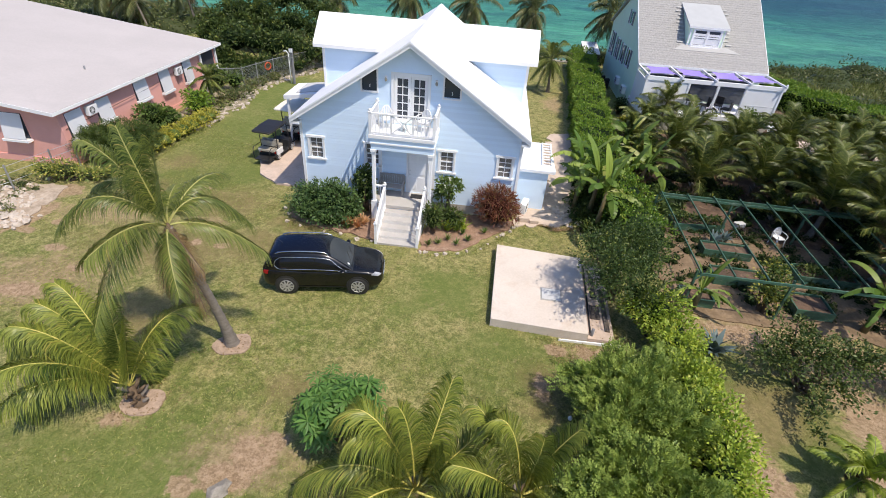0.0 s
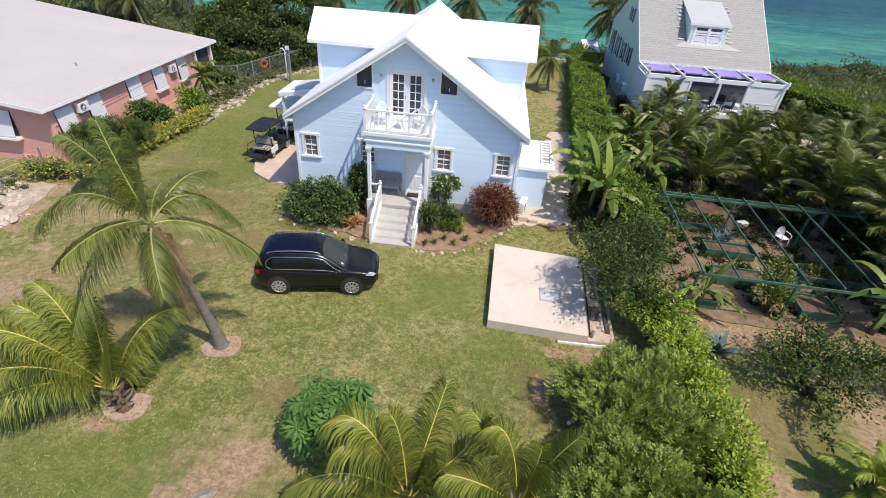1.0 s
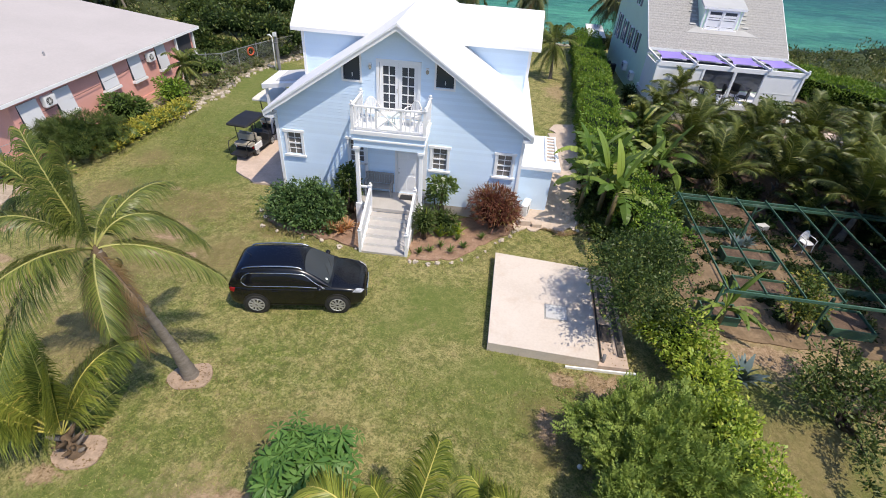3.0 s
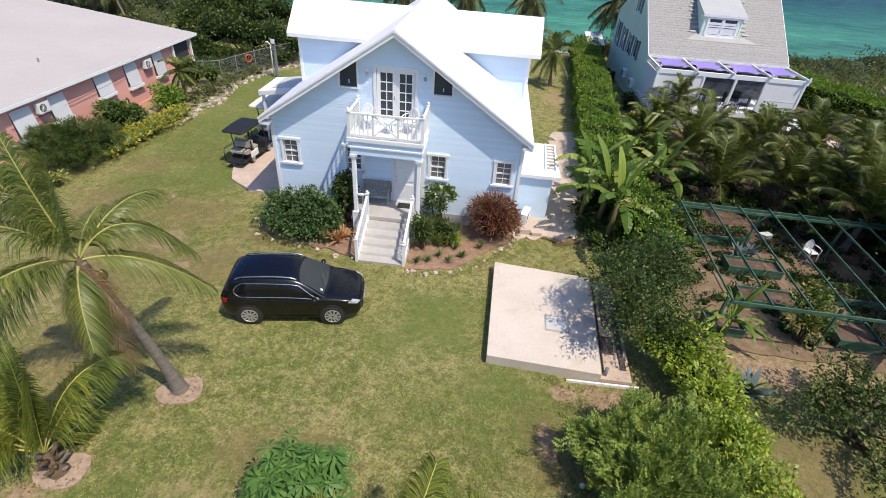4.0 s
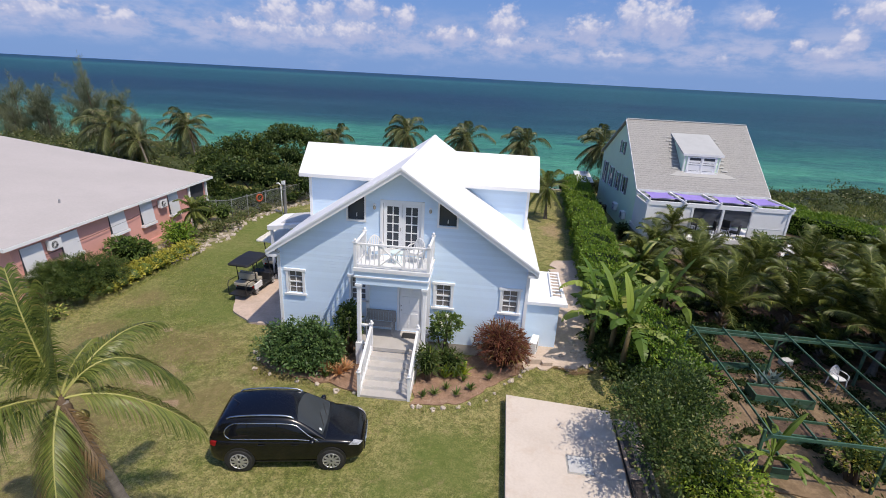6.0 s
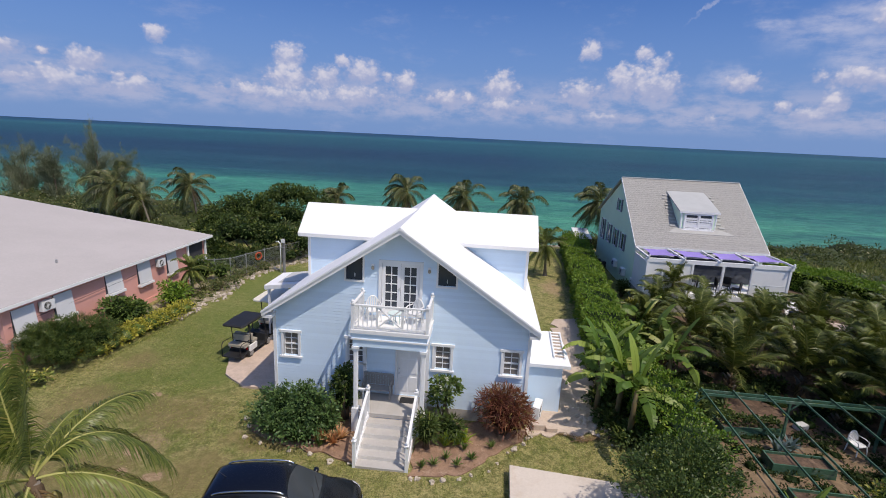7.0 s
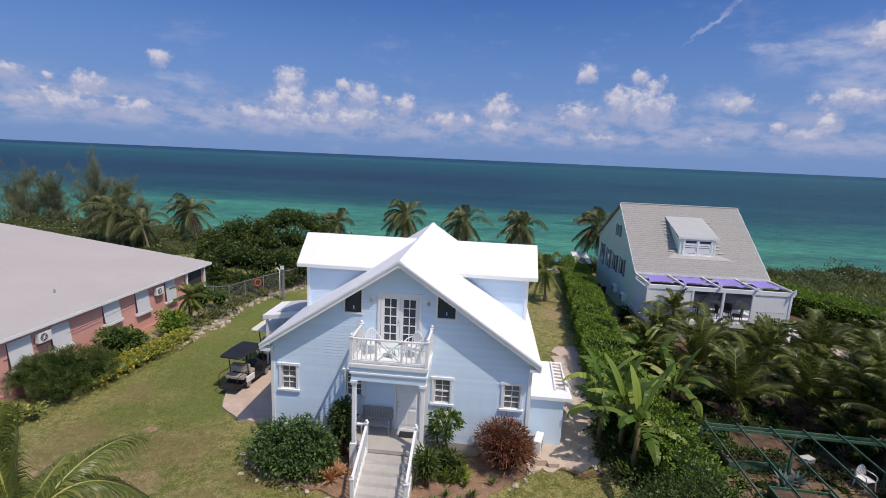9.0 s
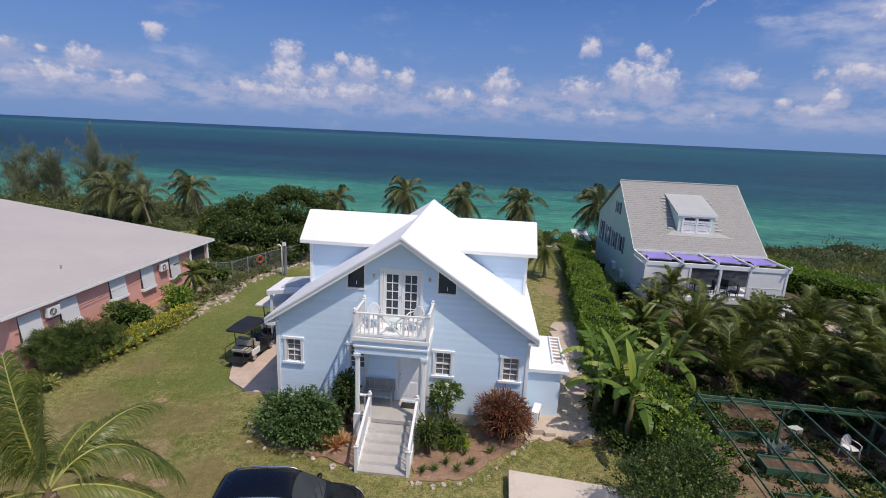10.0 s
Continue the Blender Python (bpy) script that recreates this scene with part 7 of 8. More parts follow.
GROVE += [(23.4, 12.0, 0.9, 2.3), (26.0, 12.2, 0.9, 2.4), (29.3, 12.6, 0.9, 2.6), (31.4, 10.2, 1.2, 3.0), (29.8, 6.6, 1.3, 3.1), (22.6, -8.6, 1.4, 2.9), (20.8, -4.9, 1.3, 2.6), (23.6, 0.9, 1.6, 3.1), (28.4, 2.6, 1.5, 3.2), (20.2, 3.6, 1.2, 2.6), (19.9, 1.3, 1.6, 2.9), (21.0, -2.0, 1.6, 3.0)]
for i, (x, y, z, r) in enumerate(GROVE):
    palm("deep green young coconut palm in a dense grove", (x, y, 0.0), (x + 0.1 * math.sin(i), y, z), 0.17, 17, r * 1.06, "palm_dark", 40 + i, top=90, low=38, droop=64, wind=0.10, hang=0.8, group="palms in the grove")
# palms along the shore, bent by the wind
for i, (x, y, z, r) in enumerate(((-5.3, 33.0, 5.0, 3.0), (1.0, 33.0, 4.7, 2.9), (7.1, 33.0, 4.5, 2.9), (15.2, 34.5, 4.7, 3.2), (-30.0, 33.6, 4.2, 3.0), (-37.0, 31.0, 4.1, 3.7), (-34.0, 31.0, 2.8, 2.8), (-13.0, 33.5, 3.9, 2.4))):
    palm("windswept coconut palm on the shore", (x + 0.7, y, -0.1), (x, y, z), 0.16, 28, r, "palm_shore", 70 + i, dry=3, wind=0.45, top=85, low=-40, droop=105, hang=1.5, broad=1.9, pairs=64, leaflet=0.29, group="shore palms")
palm("slender coconut palm behind the blue house", (8.45, 22.5, 0.0), (8.25, 22.3, 2.6), 0.14, 18, 2.3, "palm_leaf", 90, low=-35, hang=1.3)
palm("small palm beside the pink house", (-15.75, 11.1, 0.0), (-15.9, 11.3, 1.75), 0.10, 22, 1.4, "palm_dark", 93, low=-35, hang=1.2)
palm("small palm against the grey-roofed house", (15.9, 15.0, 0.0), (15.9, 14.7, 2.2), 0.10, 17, 1.9, "palm_dark", 95, dry=0, low=0)


# ---- hedges ----
def hedge(name, label, line, width, height, per_m2, size, mat, seed=0, kind=""):
    """A clipped hedge along a line of points."""
    h = thing(name, label, "hedge")
    pos, way = [], []
    body = Mesh()
    for a, b in zip(line, line[1:]):
        a, b = np.array(a, float), np.array(b, float)
        d = (b - a) / np.linalg.norm(b - a)
        s = np.array([d[1], -d[0]])
        ln = np.linalg.norm(b - a)
        n = int(ln * (width + 2 * height) * per_m2)
        t = rng.random(n) * ln
        u = rng.random(n) * (width + 2 * height)
        off = np.where(u < height, -width / 2, np.where(u > height + width, width / 2, u - height - width / 2))
        z = np.where(u < height, u, np.where(u > height + width, 2 * height + width - u, height))
        wob = 0.14 * np.sin(t * 1.7 + seed) + 0.12 * np.sin(t * 3.3 + off * 3.1) + 0.10 * np.sin(t * 6.1 + z * 5 + off * 4) + 0.05
        nx = np.where(u < height, -1.0, np.where(u > height + width, 1.0, 0.0))
        nz = np.where(nx == 0, 1.0, 0.25)
        jit = rng.random(n) ** 2 * 0.22
        off2, z2 = off + nx * (wob - jit), z + np.where(nx == 0, wob - jit, 0)
        p = np.column_stack([a[0] + d[0] * t + s[0] * off2, a[1] + d[1] * t + s[1] * off2, np.maximum(z2, 0.03)])
        pos.append(p)
        way.append(np.column_stack([s[0] * nx, s[1] * nx, nz]) + rng.normal(0, 0.6, (n, 3)))
        e = width / 2 - 0.17
        c = [a - s * e, a + s * e, b + s * e, b - s * e]
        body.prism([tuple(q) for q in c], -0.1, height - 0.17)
    # dark box filling the hedge, coloured as the shade between its leaves
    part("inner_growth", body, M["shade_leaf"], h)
    pos, way = np.concatenate(pos), np.concatenate(way)
    v, f = scatter(LEAF, pos, way, size * rng.uniform(0.7, 1.3, len(pos)), 0.4)
    part("crown", fast_data("crown", v, f, M[mat]), M[mat], h)
    return h


hedge("hedge", "long clipped bright green hedge between the two houses", [(9.95, 5.2), (10.15, 8.5), (11.2, 20.0), (12.4, 33.0)], 2.0, 1.85, 200, 0.14, "hedge", 1)
hedge("hedge", "loose bright green hedge beside the vegetable garden", [(10.5, -3.4), (10.3, 0.6), (10.0, 4.0)], 1.5, 2.15, 260, 0.12, "hedge", 2)
hedge("hedge", "broad green hedge beyond the grey-roofed house", [(26.3, 31.0), (29.5, 24.5), (34.0, 18.0), (39.0, 12.0)], 3.0, 1.7, 170, 0.17, "hedge", 3)

# ---- shrubs by the house ----
shrub("shrub", "broad dark green shrub in the front bed", "shrub", -3.35, -1.65, [(-0.7, 0.1, 0.75, 0.85, 0.75, 0.75), (0.3, 0.0, 0.9, 0.9, 0.8, 0.8), (0.9, -0.2, 0.7, 0.65, 0.6, 0.65), (-0.2, -0.5, 0.6, 0.8, 0.5, 0.55), (-1.35, -0.1, 0.55, 0.6, 0.6, 0.55), (0.1, 0.2, 1.35, 0.5, 0.5, 0.4), (1.2, -0.35, 0.45, 0.4, 0.4, 0.4), (-0.7, -0.6, 0.5, 0.8, 0.6, 0.5), (0.2, -0.85, 0.4, 0.8, 0.45, 0.42), (-1.1, 0.3, 0.95, 0.5, 0.5, 0.4)], 9000, 0.135, "front_leaf", lump=0.9)
s = shrub("shrub", "tall dark shrub with white flowers beside the porch", "shrub", -1.92, -0.85, [(0, 0, 1.2, 0.5, 0.5, 0.9), (0.1, -0.1, 1.9, 0.35, 0.35, 0.5)], 1000, 0.17, "dark_leaf")
for i in range(5):
    part("flower", foliage([(0, 0, 1.4, 0.55, 0.55, 0.9)], 1, 0.16, M["flower"], STAR, 2 + i, name="flower"), M["flower"], s, "white flower")
s = shrub("shrub", "light green shrub with white flowers beside the steps", "shrub", 2.05, -0.75, [(0, 0, 1.75, 0.62, 0.5, 0.42), (-0.2, 0.0, 1.2, 0.45, 0.4, 0.5)], 950, 0.18, "mid_leaf", inside="")
for i in range(7):
    part("flower", foliage([(0.1, 0, 1.6, 0.65, 0.55, 0.6)], 1, 0.15, M["flower"], STAR, 4 + i, name="flower"), M["flower"], s, "white flower")
shrub("shrub", "dark pointed shrub beside the steps", "shrub", 1.50, -2.1, [(0, 0, 0.75, 0.42, 0.4, 0.7)], 480, 0.24, "dark_leaf", BLADE)
shrub("shrub", "dark low shrub under the window", "shrub", 2.3, -1.5, [(0, 0, 0.5, 0.6, 0.5, 0.5)], 420, 0.26, "dark_leaf", BLADE)
shrub("croton", "round dark red croton bush in the front bed", "shrub", 4.30, -0.72, [(0, 0, 1.02, 1.02, 0.85, 0.95), (0.2, -0.1, 0.7, 0.95, 0.8, 0.6)], 2600, 0.21, "red_leaf", BLADE, inside="dark_red", k=0.6, lump=0.16)


def rosette(name, label, category, x, y, r, n, mat, group="", rise=55, width=1.0, z=0.03):
    """A low plant whose blades spread from one point."""
    a = rng.random(n) * 6.283
    el = np.radians(rise * rng.uniform(0.35, 1.35, n))
    way = np.column_stack([np.cos(a) * np.cos(el), np.sin(a) * np.cos(el), np.sin(el)])
    if name == "agave":
        t = thing(name, label, category, pose(x, y, z), group)
        for i in range(n):
            v, f = scatter((BLADE[0] * np.array([1, width, 1]), BLADE[1]), way[i:i + 1] * 0.03, way[i:i + 1], r * rng.uniform(0.7, 1.1, 1), 0.9)
            part("leaf", fast_data("leaf", v, f, M[mat]), M[mat], t)
        return t
    v, f = scatter((BLADE[0] * np.array([1, width, 1]), BLADE[1]), way * 0.03, way, r * rng.uniform(0.7, 1.1, n), 0.9)
    return single(name, fast_data(name, v, f, M[mat]), M[mat], label, category, pose(x, y, z), group)


for x, y in ((-2.15, -2.25), (-1.85, -2.4), (-1.7, -2.1), (-2.35, -2.35)):
    rosette("bromeliad", "orange bromeliad in the front bed", "bromeliad", x, y, 0.55, 44, "orange_leaf", "orange bromeliads", z=0.05)
for x, y in ((1.5, -3.2), (1.9, -3.0), (2.3, -2.6), (3.2, -2.5), (2.9, -2.0), (3.9, -1.7), (2.7, -2.9), (-2.3, -2.6), (-4.6, -2.2)):
    rosette("small_plant", "small green tuft planted in the bed", "plant", x, y, 0.30, 26, "mid_leaf", "bed plants", z=0.05)
for x, y in ((2.2, -1.9), (2.6, -1.75), (2.9, -1.6)):
    rosette("spiky_plant", "spiky yellow-green plant in the bed", "plant", x, y, 0.55, 34, "lime_leaf", "spiky bed plants", 65, z=0.05)
rosette("agave", "large blue-grey agave at the garden edge", "agave", 12.15, -7.75, 0.85, 30, "agave", rise=45, width=1.6)
rosette("agave", "blue-grey agave among the vegetable beds", "agave", 14.7, -0.25, 0.6, 22, "agave", rise=45, width=1.5, z=0.05)
rosette("agave", "blue-grey agave among the vegetable beds", "agave", 15.3, 0.0, 0.55, 22, "agave", rise=45, width=1.5, z=0.05)

# ---- shrubs east of the lawn ----
shrub("tree", "dark fine-leaved small tree overhanging the concrete slab", "tree", 9.0, -5.4, [(-0.5, -0.9, 2.1, 0.85, 1.0, 0.85), (0.5, 0.4, 2.1, 1.0, 1.0, 0.9), (0.4, -1.2, 1.4, 1.0, 0.9, 0.9), (-0.6, 0.5, 1.9, 0.7, 0.8, 0.7), (-0.9, -1.7, 2.0, 0.6, 0.7, 0.5), (0.3, 1.3, 1.5, 0.9, 0.9, 0.9), (-1.1, 0.1, 2.3, 0.5, 0.6, 0.35)], 16500, 0.10, "gloss_leaf", LEAF, 7, lump=1.0, k=0.30)
shrub("shrub", "variegated lime green shrub at the garden edge", "shrub", 10.1, -7.4, [(0, 0.3, 0.9, 0.95, 0.9, 0.8), (0.3, -0.6, 0.75, 0.85, 0.7, 0.7), (-0.5, 0.6, 0.8, 0.7, 0.6, 0.6)], 4400, 0.135, "lime_leaf", lump=0.5)
shrub("shrub", "large feathery green shrub at the edge of the lawn", "shrub", 8.6, -11.3, [(0, 0, 0.9, 1.3, 1.2, 0.85), (-0.7, 0.8, 0.75, 0.9, 0.8, 0.65), (0.7, 0.7, 0.9, 0.8, 0.8, 0.7), (0.4, -0.9, 0.9, 1.0, 0.8, 0.75), (-0.8, -0.5, 1.0, 0.7, 0.7, 0.6)], 9500, 0.235, "blue_leaf", PLUMES, 6, lump=0.95, k=0.42, flat=0.45, droop=-0.25)
shrub("shrub", "large feathery green shrub at the edge of the lawn", "shrub", 7.9, -13.7, [(0, 0, 0.95, 1.3, 1.0, 0.85), (0.9, -0.4, 1.05, 0.9, 0.9, 0.75), (-0.6, -1.0, 0.9, 1.0, 0.8, 0.7), (0.2, 0.9, 0.9, 0.9, 0.7, 0.7)], 9200, 0.235, "blue_leaf", PLUMES, 6, lump=0.95, k=0.42, flat=0.45, droop=-0.25)
shrub("shrub", "yellow-green shrub in a loose row", "shrub", 10.05, -9.5, [(0, 0, 1.2, 0.75, 0.9, 0.85), (0.1, -1.0, 1.15, 0.75, 0.8, 0.85)], 5200, 0.13, "lime_leaf", lump=0.6)
shrub("shrub", "lime yellow-leaved shrub in a loose row", "shrub", 10.05, -12.2, [(0, 0.8, 1.2, 0.75, 0.8, 0.85), (0.35, -0.2, 1.0, 0.8, 0.8, 0.8), (0.1, -1.2, 0.95, 0.8, 0.7, 0.8), (-0.2, -2.0, 0.9, 0.7, 0.7, 0.7)], 7600, 0.125, "lime_leaf", LEAF, lump=0.9)
shrub("citrus_tree", "sprawling dark green citrus tree on the side lawn", "tree", 14.6, -8.9, [(-1.2, 0.1, 0.95, 0.85, 0.7, 0.6), (0.0, 0.2, 1.2, 0.9, 0.8, 0.7), (1.1, 0.3, 1.0, 0.9, 0.7, 0.6), (0.3, -0.8, 0.8, 0.6, 0.6, 0.45), (-0.4, 1.0, 0.9, 0.5, 0.7, 0.5), (1.9, 0.6, 0.9, 0.7, 0.6, 0.5), (0.35, 1.3, 1.2, 0.28, 0.34, 0.4), (0.2, 1.75, 1.25, 0.18, 0.3, 0.3), (-0.45, -1.2, 0.75, 0.28, 0.4, 0.28), (-0.7, -1.75, 0.65, 0.18, 0.38, 0.2), (-0.9, -2.25, 0.55, 0.12, 0.3, 0.16)], 6400, 0.125, "dark_leaf", LEAF, lump=1.0, inside="", stems=10)
shrub("citrus_tree", "dark green citrus tree beyond the vegetable garden", "tree", 18.4, -9.0, [(0, 0, 1.1, 1.1, 0.9, 0.8), (-0.8, 0.6, 0.9, 0.8, 0.7, 0.6), (0.9, -0.4, 1.0, 0.8, 0.8, 0.7)], 4600, 0.12, "dark_leaf", LEAF, lump=1.0, inside="", stems=8)
croton_bush = [(0, 0, 0.7, 0.5, 0.45, 0.6), (0.15, 0.5, 1.1, 0.55, 0.5, 0.5), (0.3, 0.9, 1.45, 0.45, 0.4, 0.35)]
s = shrub("croton", "tall green croton with yellow leaves beside the garden frame", "shrub", 14.95, -5.1, croton_bush, 1500, 0.125, "mid_leaf", lump=0.8, k=0.4)
part("yellow_leaves", foliage(croton_bush, 420, 0.14, M["yellow_leaf"], LEAF, 9, lump=0.9, shell=0.2, name="yellow_leaves"), M["yellow_leaf"], s, "clusters of yellow leaves")


def cassava(x, y):
    c = thing("cassava_bush", "bright green cassava bush with large palmate leaves", "shrub", pose(x, y, 0))
    blobs = [(-0.2, 0.1, 1.2, 0.85, 0.8, 0.75), (0.55, 0.25, 1.35, 0.65, 0.65, 0.7), (-0.5, -0.3, 0.8, 0.6, 0.6, 0.6)]
    part("inner_growth", core(blobs, 0.5), M["shade_leaf"], c, "", True)
    pos, d = crown_points(blobs + [(0.0, 0.0, 1.55, 0.6, 0.6, 0.55)], 190, 0.3, 0.0, 5, 0.35)
    up = unit(d * 0.55 + np.array([0, 0, 0.9]) + rng.normal(0, 0.22, d.shape))
    side = unit(np.cross(up, rng.normal(0, 1, d.shape)))
    tv, tf = STAR
    other = np.cross(up, side)
    size = rng.uniform(0.24, 0.42, len(pos))
    v = pos[:, None, :] + size[:, None, None] * (tv[None, :, 0:1] * side[:, None, :] + tv[None, :, 1:2] * other[:, None, :] + tv[None, :, 2:3] * up[:, None, :])
    f = tf[None] + (np.arange(len(pos)) * len(tv))[:, None, None]
    part("crown", fast_data("crown", v.reshape(-1, 3), f.reshape(-1, 4), M["cassava"]), M["cassava"], c)
    for i in range(5):
        a = i * 1.3
        part("stem", Mesh().tube([(0.1 * math.cos(a), 0.1 * math.sin(a), -0.1), (0.25 * math.cos(a), 0.25 * math.sin(a), 0.7), (0.5 * math.cos(a), 0.5 * math.sin(a), 1.3)], [0.035, 0.028, 0.015], 6), M["bark"], c, "", True)


cassava(0.42, -12.95)


def banana(label, x, y, h, n, seed, reach=2.0, spread=(20, 74), broad=1.0):
    """A banana plant: sheathed stem and long arching leaves whose halves hang in torn strips."""
    rr = random.Random(seed)
    b = thing("banana_plant", label, "banana plant", pose(x, y, 0), "banana plants")
    part("stem", Mesh().tube([(0, 0, -0.1), (0.03, 0, h * 0.5), (0.05, 0, h)], [0.13, 0.11, 0.07], 9), M["banana_stem"], b, "", True)
    for i in range(n):
        young = i < max(1, n // 4)
        az, ln = i * 137.5 + rr.uniform(-20, 20), reach * rr.uniform(0.8, 1.15)
        el = rr.uniform(68, 86) if young else rr.uniform(*spread)
        bend = rr.uniform(25, 50) if young else rr.uniform(75, 125)
        k = 22
        p, a = Vector((0, 0, 0)), radians(el)
        rows = []
        for j in range(k + 1):
            t = j / k
            w = (0.02 if t < 0.14 else broad * 0.25 * (reach / 2.0) ** 0.5 * math.sin(math.pi * min(1, 0.12 + 0.86 * (t - 0.14) / 0.86)) ** 0.6)
            rows.append((Vector(p), w, a))
            p = p + Vector((math.cos(a), 0, math.sin(a))) * ln / k
            a -= radians(bend) / k * (0.4 + 1.2 * t)
        m = Mesh()
        fold = [rr.uniform(-5, 25) if young else rr.uniform(10, 55) for _ in (0, 1)]
        for side, s in enumerate((-1, 1)):
            hang, torn = fold[side], 0.0
            for j in range(k):
                (p0, w0, a0), (p1, w1, _) = rows[j], rows[j + 1]
                if not young and rr.random() < 0.40:
                    hang = max(-5, min(78, fold[side] + rr.uniform(-26, 30)))
                    torn = rr.uniform(0.1, 0.55)
                else:
                    torn = 0.0
                c, d = math.cos(radians(hang)), -math.sin(radians(hang))
                back = Vector((math.cos(a0), 0, math.sin(a0))) * (0.10 * w0)
                up = Vector((-math.sin(a0), 0, math.cos(a0)))
                q0 = p0 + Vector((0, s * w0 * c, 0)) + up * (w0 * d) + back + (p1 - p0) * torn
                q1 = p1 + Vector((0, s * w1 * c, 0)) + up * (w1 * d) + back
                m.add([p0, p1, q1, q0] if s > 0 else [p1, p0, q0, q1], [(0, 1, 2, 3)])
        m.tube([r[0] - Vector((0, 0, 0.01)) for r in rows], [0.022 * (1 - 0.8 * j / k) + 0.003 for j in range(k + 1)], 5)
        ob = part("leaf", m, M["banana"], b)
        ob.matrix_local = pose(0.05, 0, h - 0.05, 0, 0, az)


for i, (x, y, h, n) in enumerate(((8.3, 1.4, 1.8, 7), (8.95, 0.7, 2.25, 9), (9.3, 3.0, 1.6, 7), (12.3, 4.6, 1.5, 7), (11.3, 4.1, 1.3, 6), (11.9, 6.6, 1.5, 6), (12.2, 9.0, 1.6, 6), (9.15, -0.45, 2.2, 9), (8.5, 2.6, 2.1, 8))):
    banana("banana plant with broad torn leaves beside the path", x, y, h, n, 200 + i, 2.15)
banana("young banana plant with drooping leaves at the garden edge", 12.2, -5.4, 0.9, 11, 231, 1.55, (20, 60), 0.5)
banana("banana plant with broad leaves at the garden edge", 18.5, -5.6, 1.5, 9, 232, 2.2, (25, 60), broad=0.85)

# ---- vegetables ----
for j, (x, y, w, d) in enumerate(((14.3, 1.15, 2.4, 0.75), (18.6, -2.4, 2.1, 0.7))):
    blobs = [(x - w / 2 + w * (i + 0.5) / 7, y, 0.42, w / 12, d / 2, 0.22) for i in range(7)]
    single("vegetable_row", foliage(blobs, 900, 0.13, M["dark_leaf"], LEAF, j, name="vegetable_row"), M["dark_leaf"], "dark leafy vegetables filling a raised bed", "vegetables", kind="stuff")

# ---- planting along the pink house ----
shrub("shrub", "spreading dark green shrub beside the pink house", "shrub", -16.2, 1.9, [(0, 0, 1.05, 1.5, 1.3, 0.8), (0.8, 0.8, 0.9, 1.0, 1.0, 0.7), (-0.8, -0.6, 0.95, 1.0, 1.0, 0.7), (0.5, -0.8, 0.75, 1.1, 0.9, 0.6)], 3200, 0.27, "dark_leaf", SPRAY, 5, lump=0.25)
shrub("shrub", "rounded green shrub beside the pink house", "shrub", -16.5, 5.7, [(0, 0, 0.95, 0.95, 0.95, 0.85), (0.4, 0.5, 0.7, 0.8, 0.8, 0.6)], 1400, 0.21, "mid_leaf", lump=0.4)
shrub("shrub", "rounded green shrub beside the pink house", "shrub", -15.9, 9.5, [(0, 0, 0.8, 0.85, 0.85, 0.75), (0.3, -0.5, 0.6, 0.6, 0.6, 0.5)], 1100, 0.2, "hedge", lump=0.4)
shrub("shrub", "yellow-leaved croton along the lawn edge", "shrub", -15.0, 4.9, [(0.08 * i, i * 0.85, 0.34, 0.75, 0.6, 0.42) for i in range(-3, 5)], 3600, 0.15, "yellow_leaf", stems=3, lump=0.5, inside="mid_leaf")
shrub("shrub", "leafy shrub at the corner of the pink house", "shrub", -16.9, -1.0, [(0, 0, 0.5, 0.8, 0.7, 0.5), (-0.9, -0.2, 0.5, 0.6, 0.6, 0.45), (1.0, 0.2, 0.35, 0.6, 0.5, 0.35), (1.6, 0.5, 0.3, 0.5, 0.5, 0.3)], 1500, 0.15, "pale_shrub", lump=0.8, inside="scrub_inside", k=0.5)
shrub("shrub", "sparse grey-green shrub beside the fence", "shrub", -15.1, 12.6, [(0, 0, 0.4, 0.6, 0.6, 0.4), (0.6, 0.9, 0.4, 0.5, 0.6, 0.35)], 500, 0.2, "scrub", lump=0.5, inside="", seed=2)
shrub("shrub", "green shrub beside the fence", "shrub", -15.1, 15.4, [(0, 0, 0.35, 0.5, 0.5, 0.35), (0.35, 1.3, 0.3, 0.5, 0.5, 0.3), (0.9, 2.7, 0.35, 0.5, 0.5, 0.35)], 700, 0.16, "scrub", lump=0.5, inside="")
shrub("shrub", "thick green shrub behind the fence", "shrub", -17.2, 14.4, [(0, 0, 0.9, 0.9, 0.8, 0.9), (1.2, 0.5, 0.7, 0.7, 0.6, 0.6)], 900, 0.22, "mid_leaf", lump=0.4)

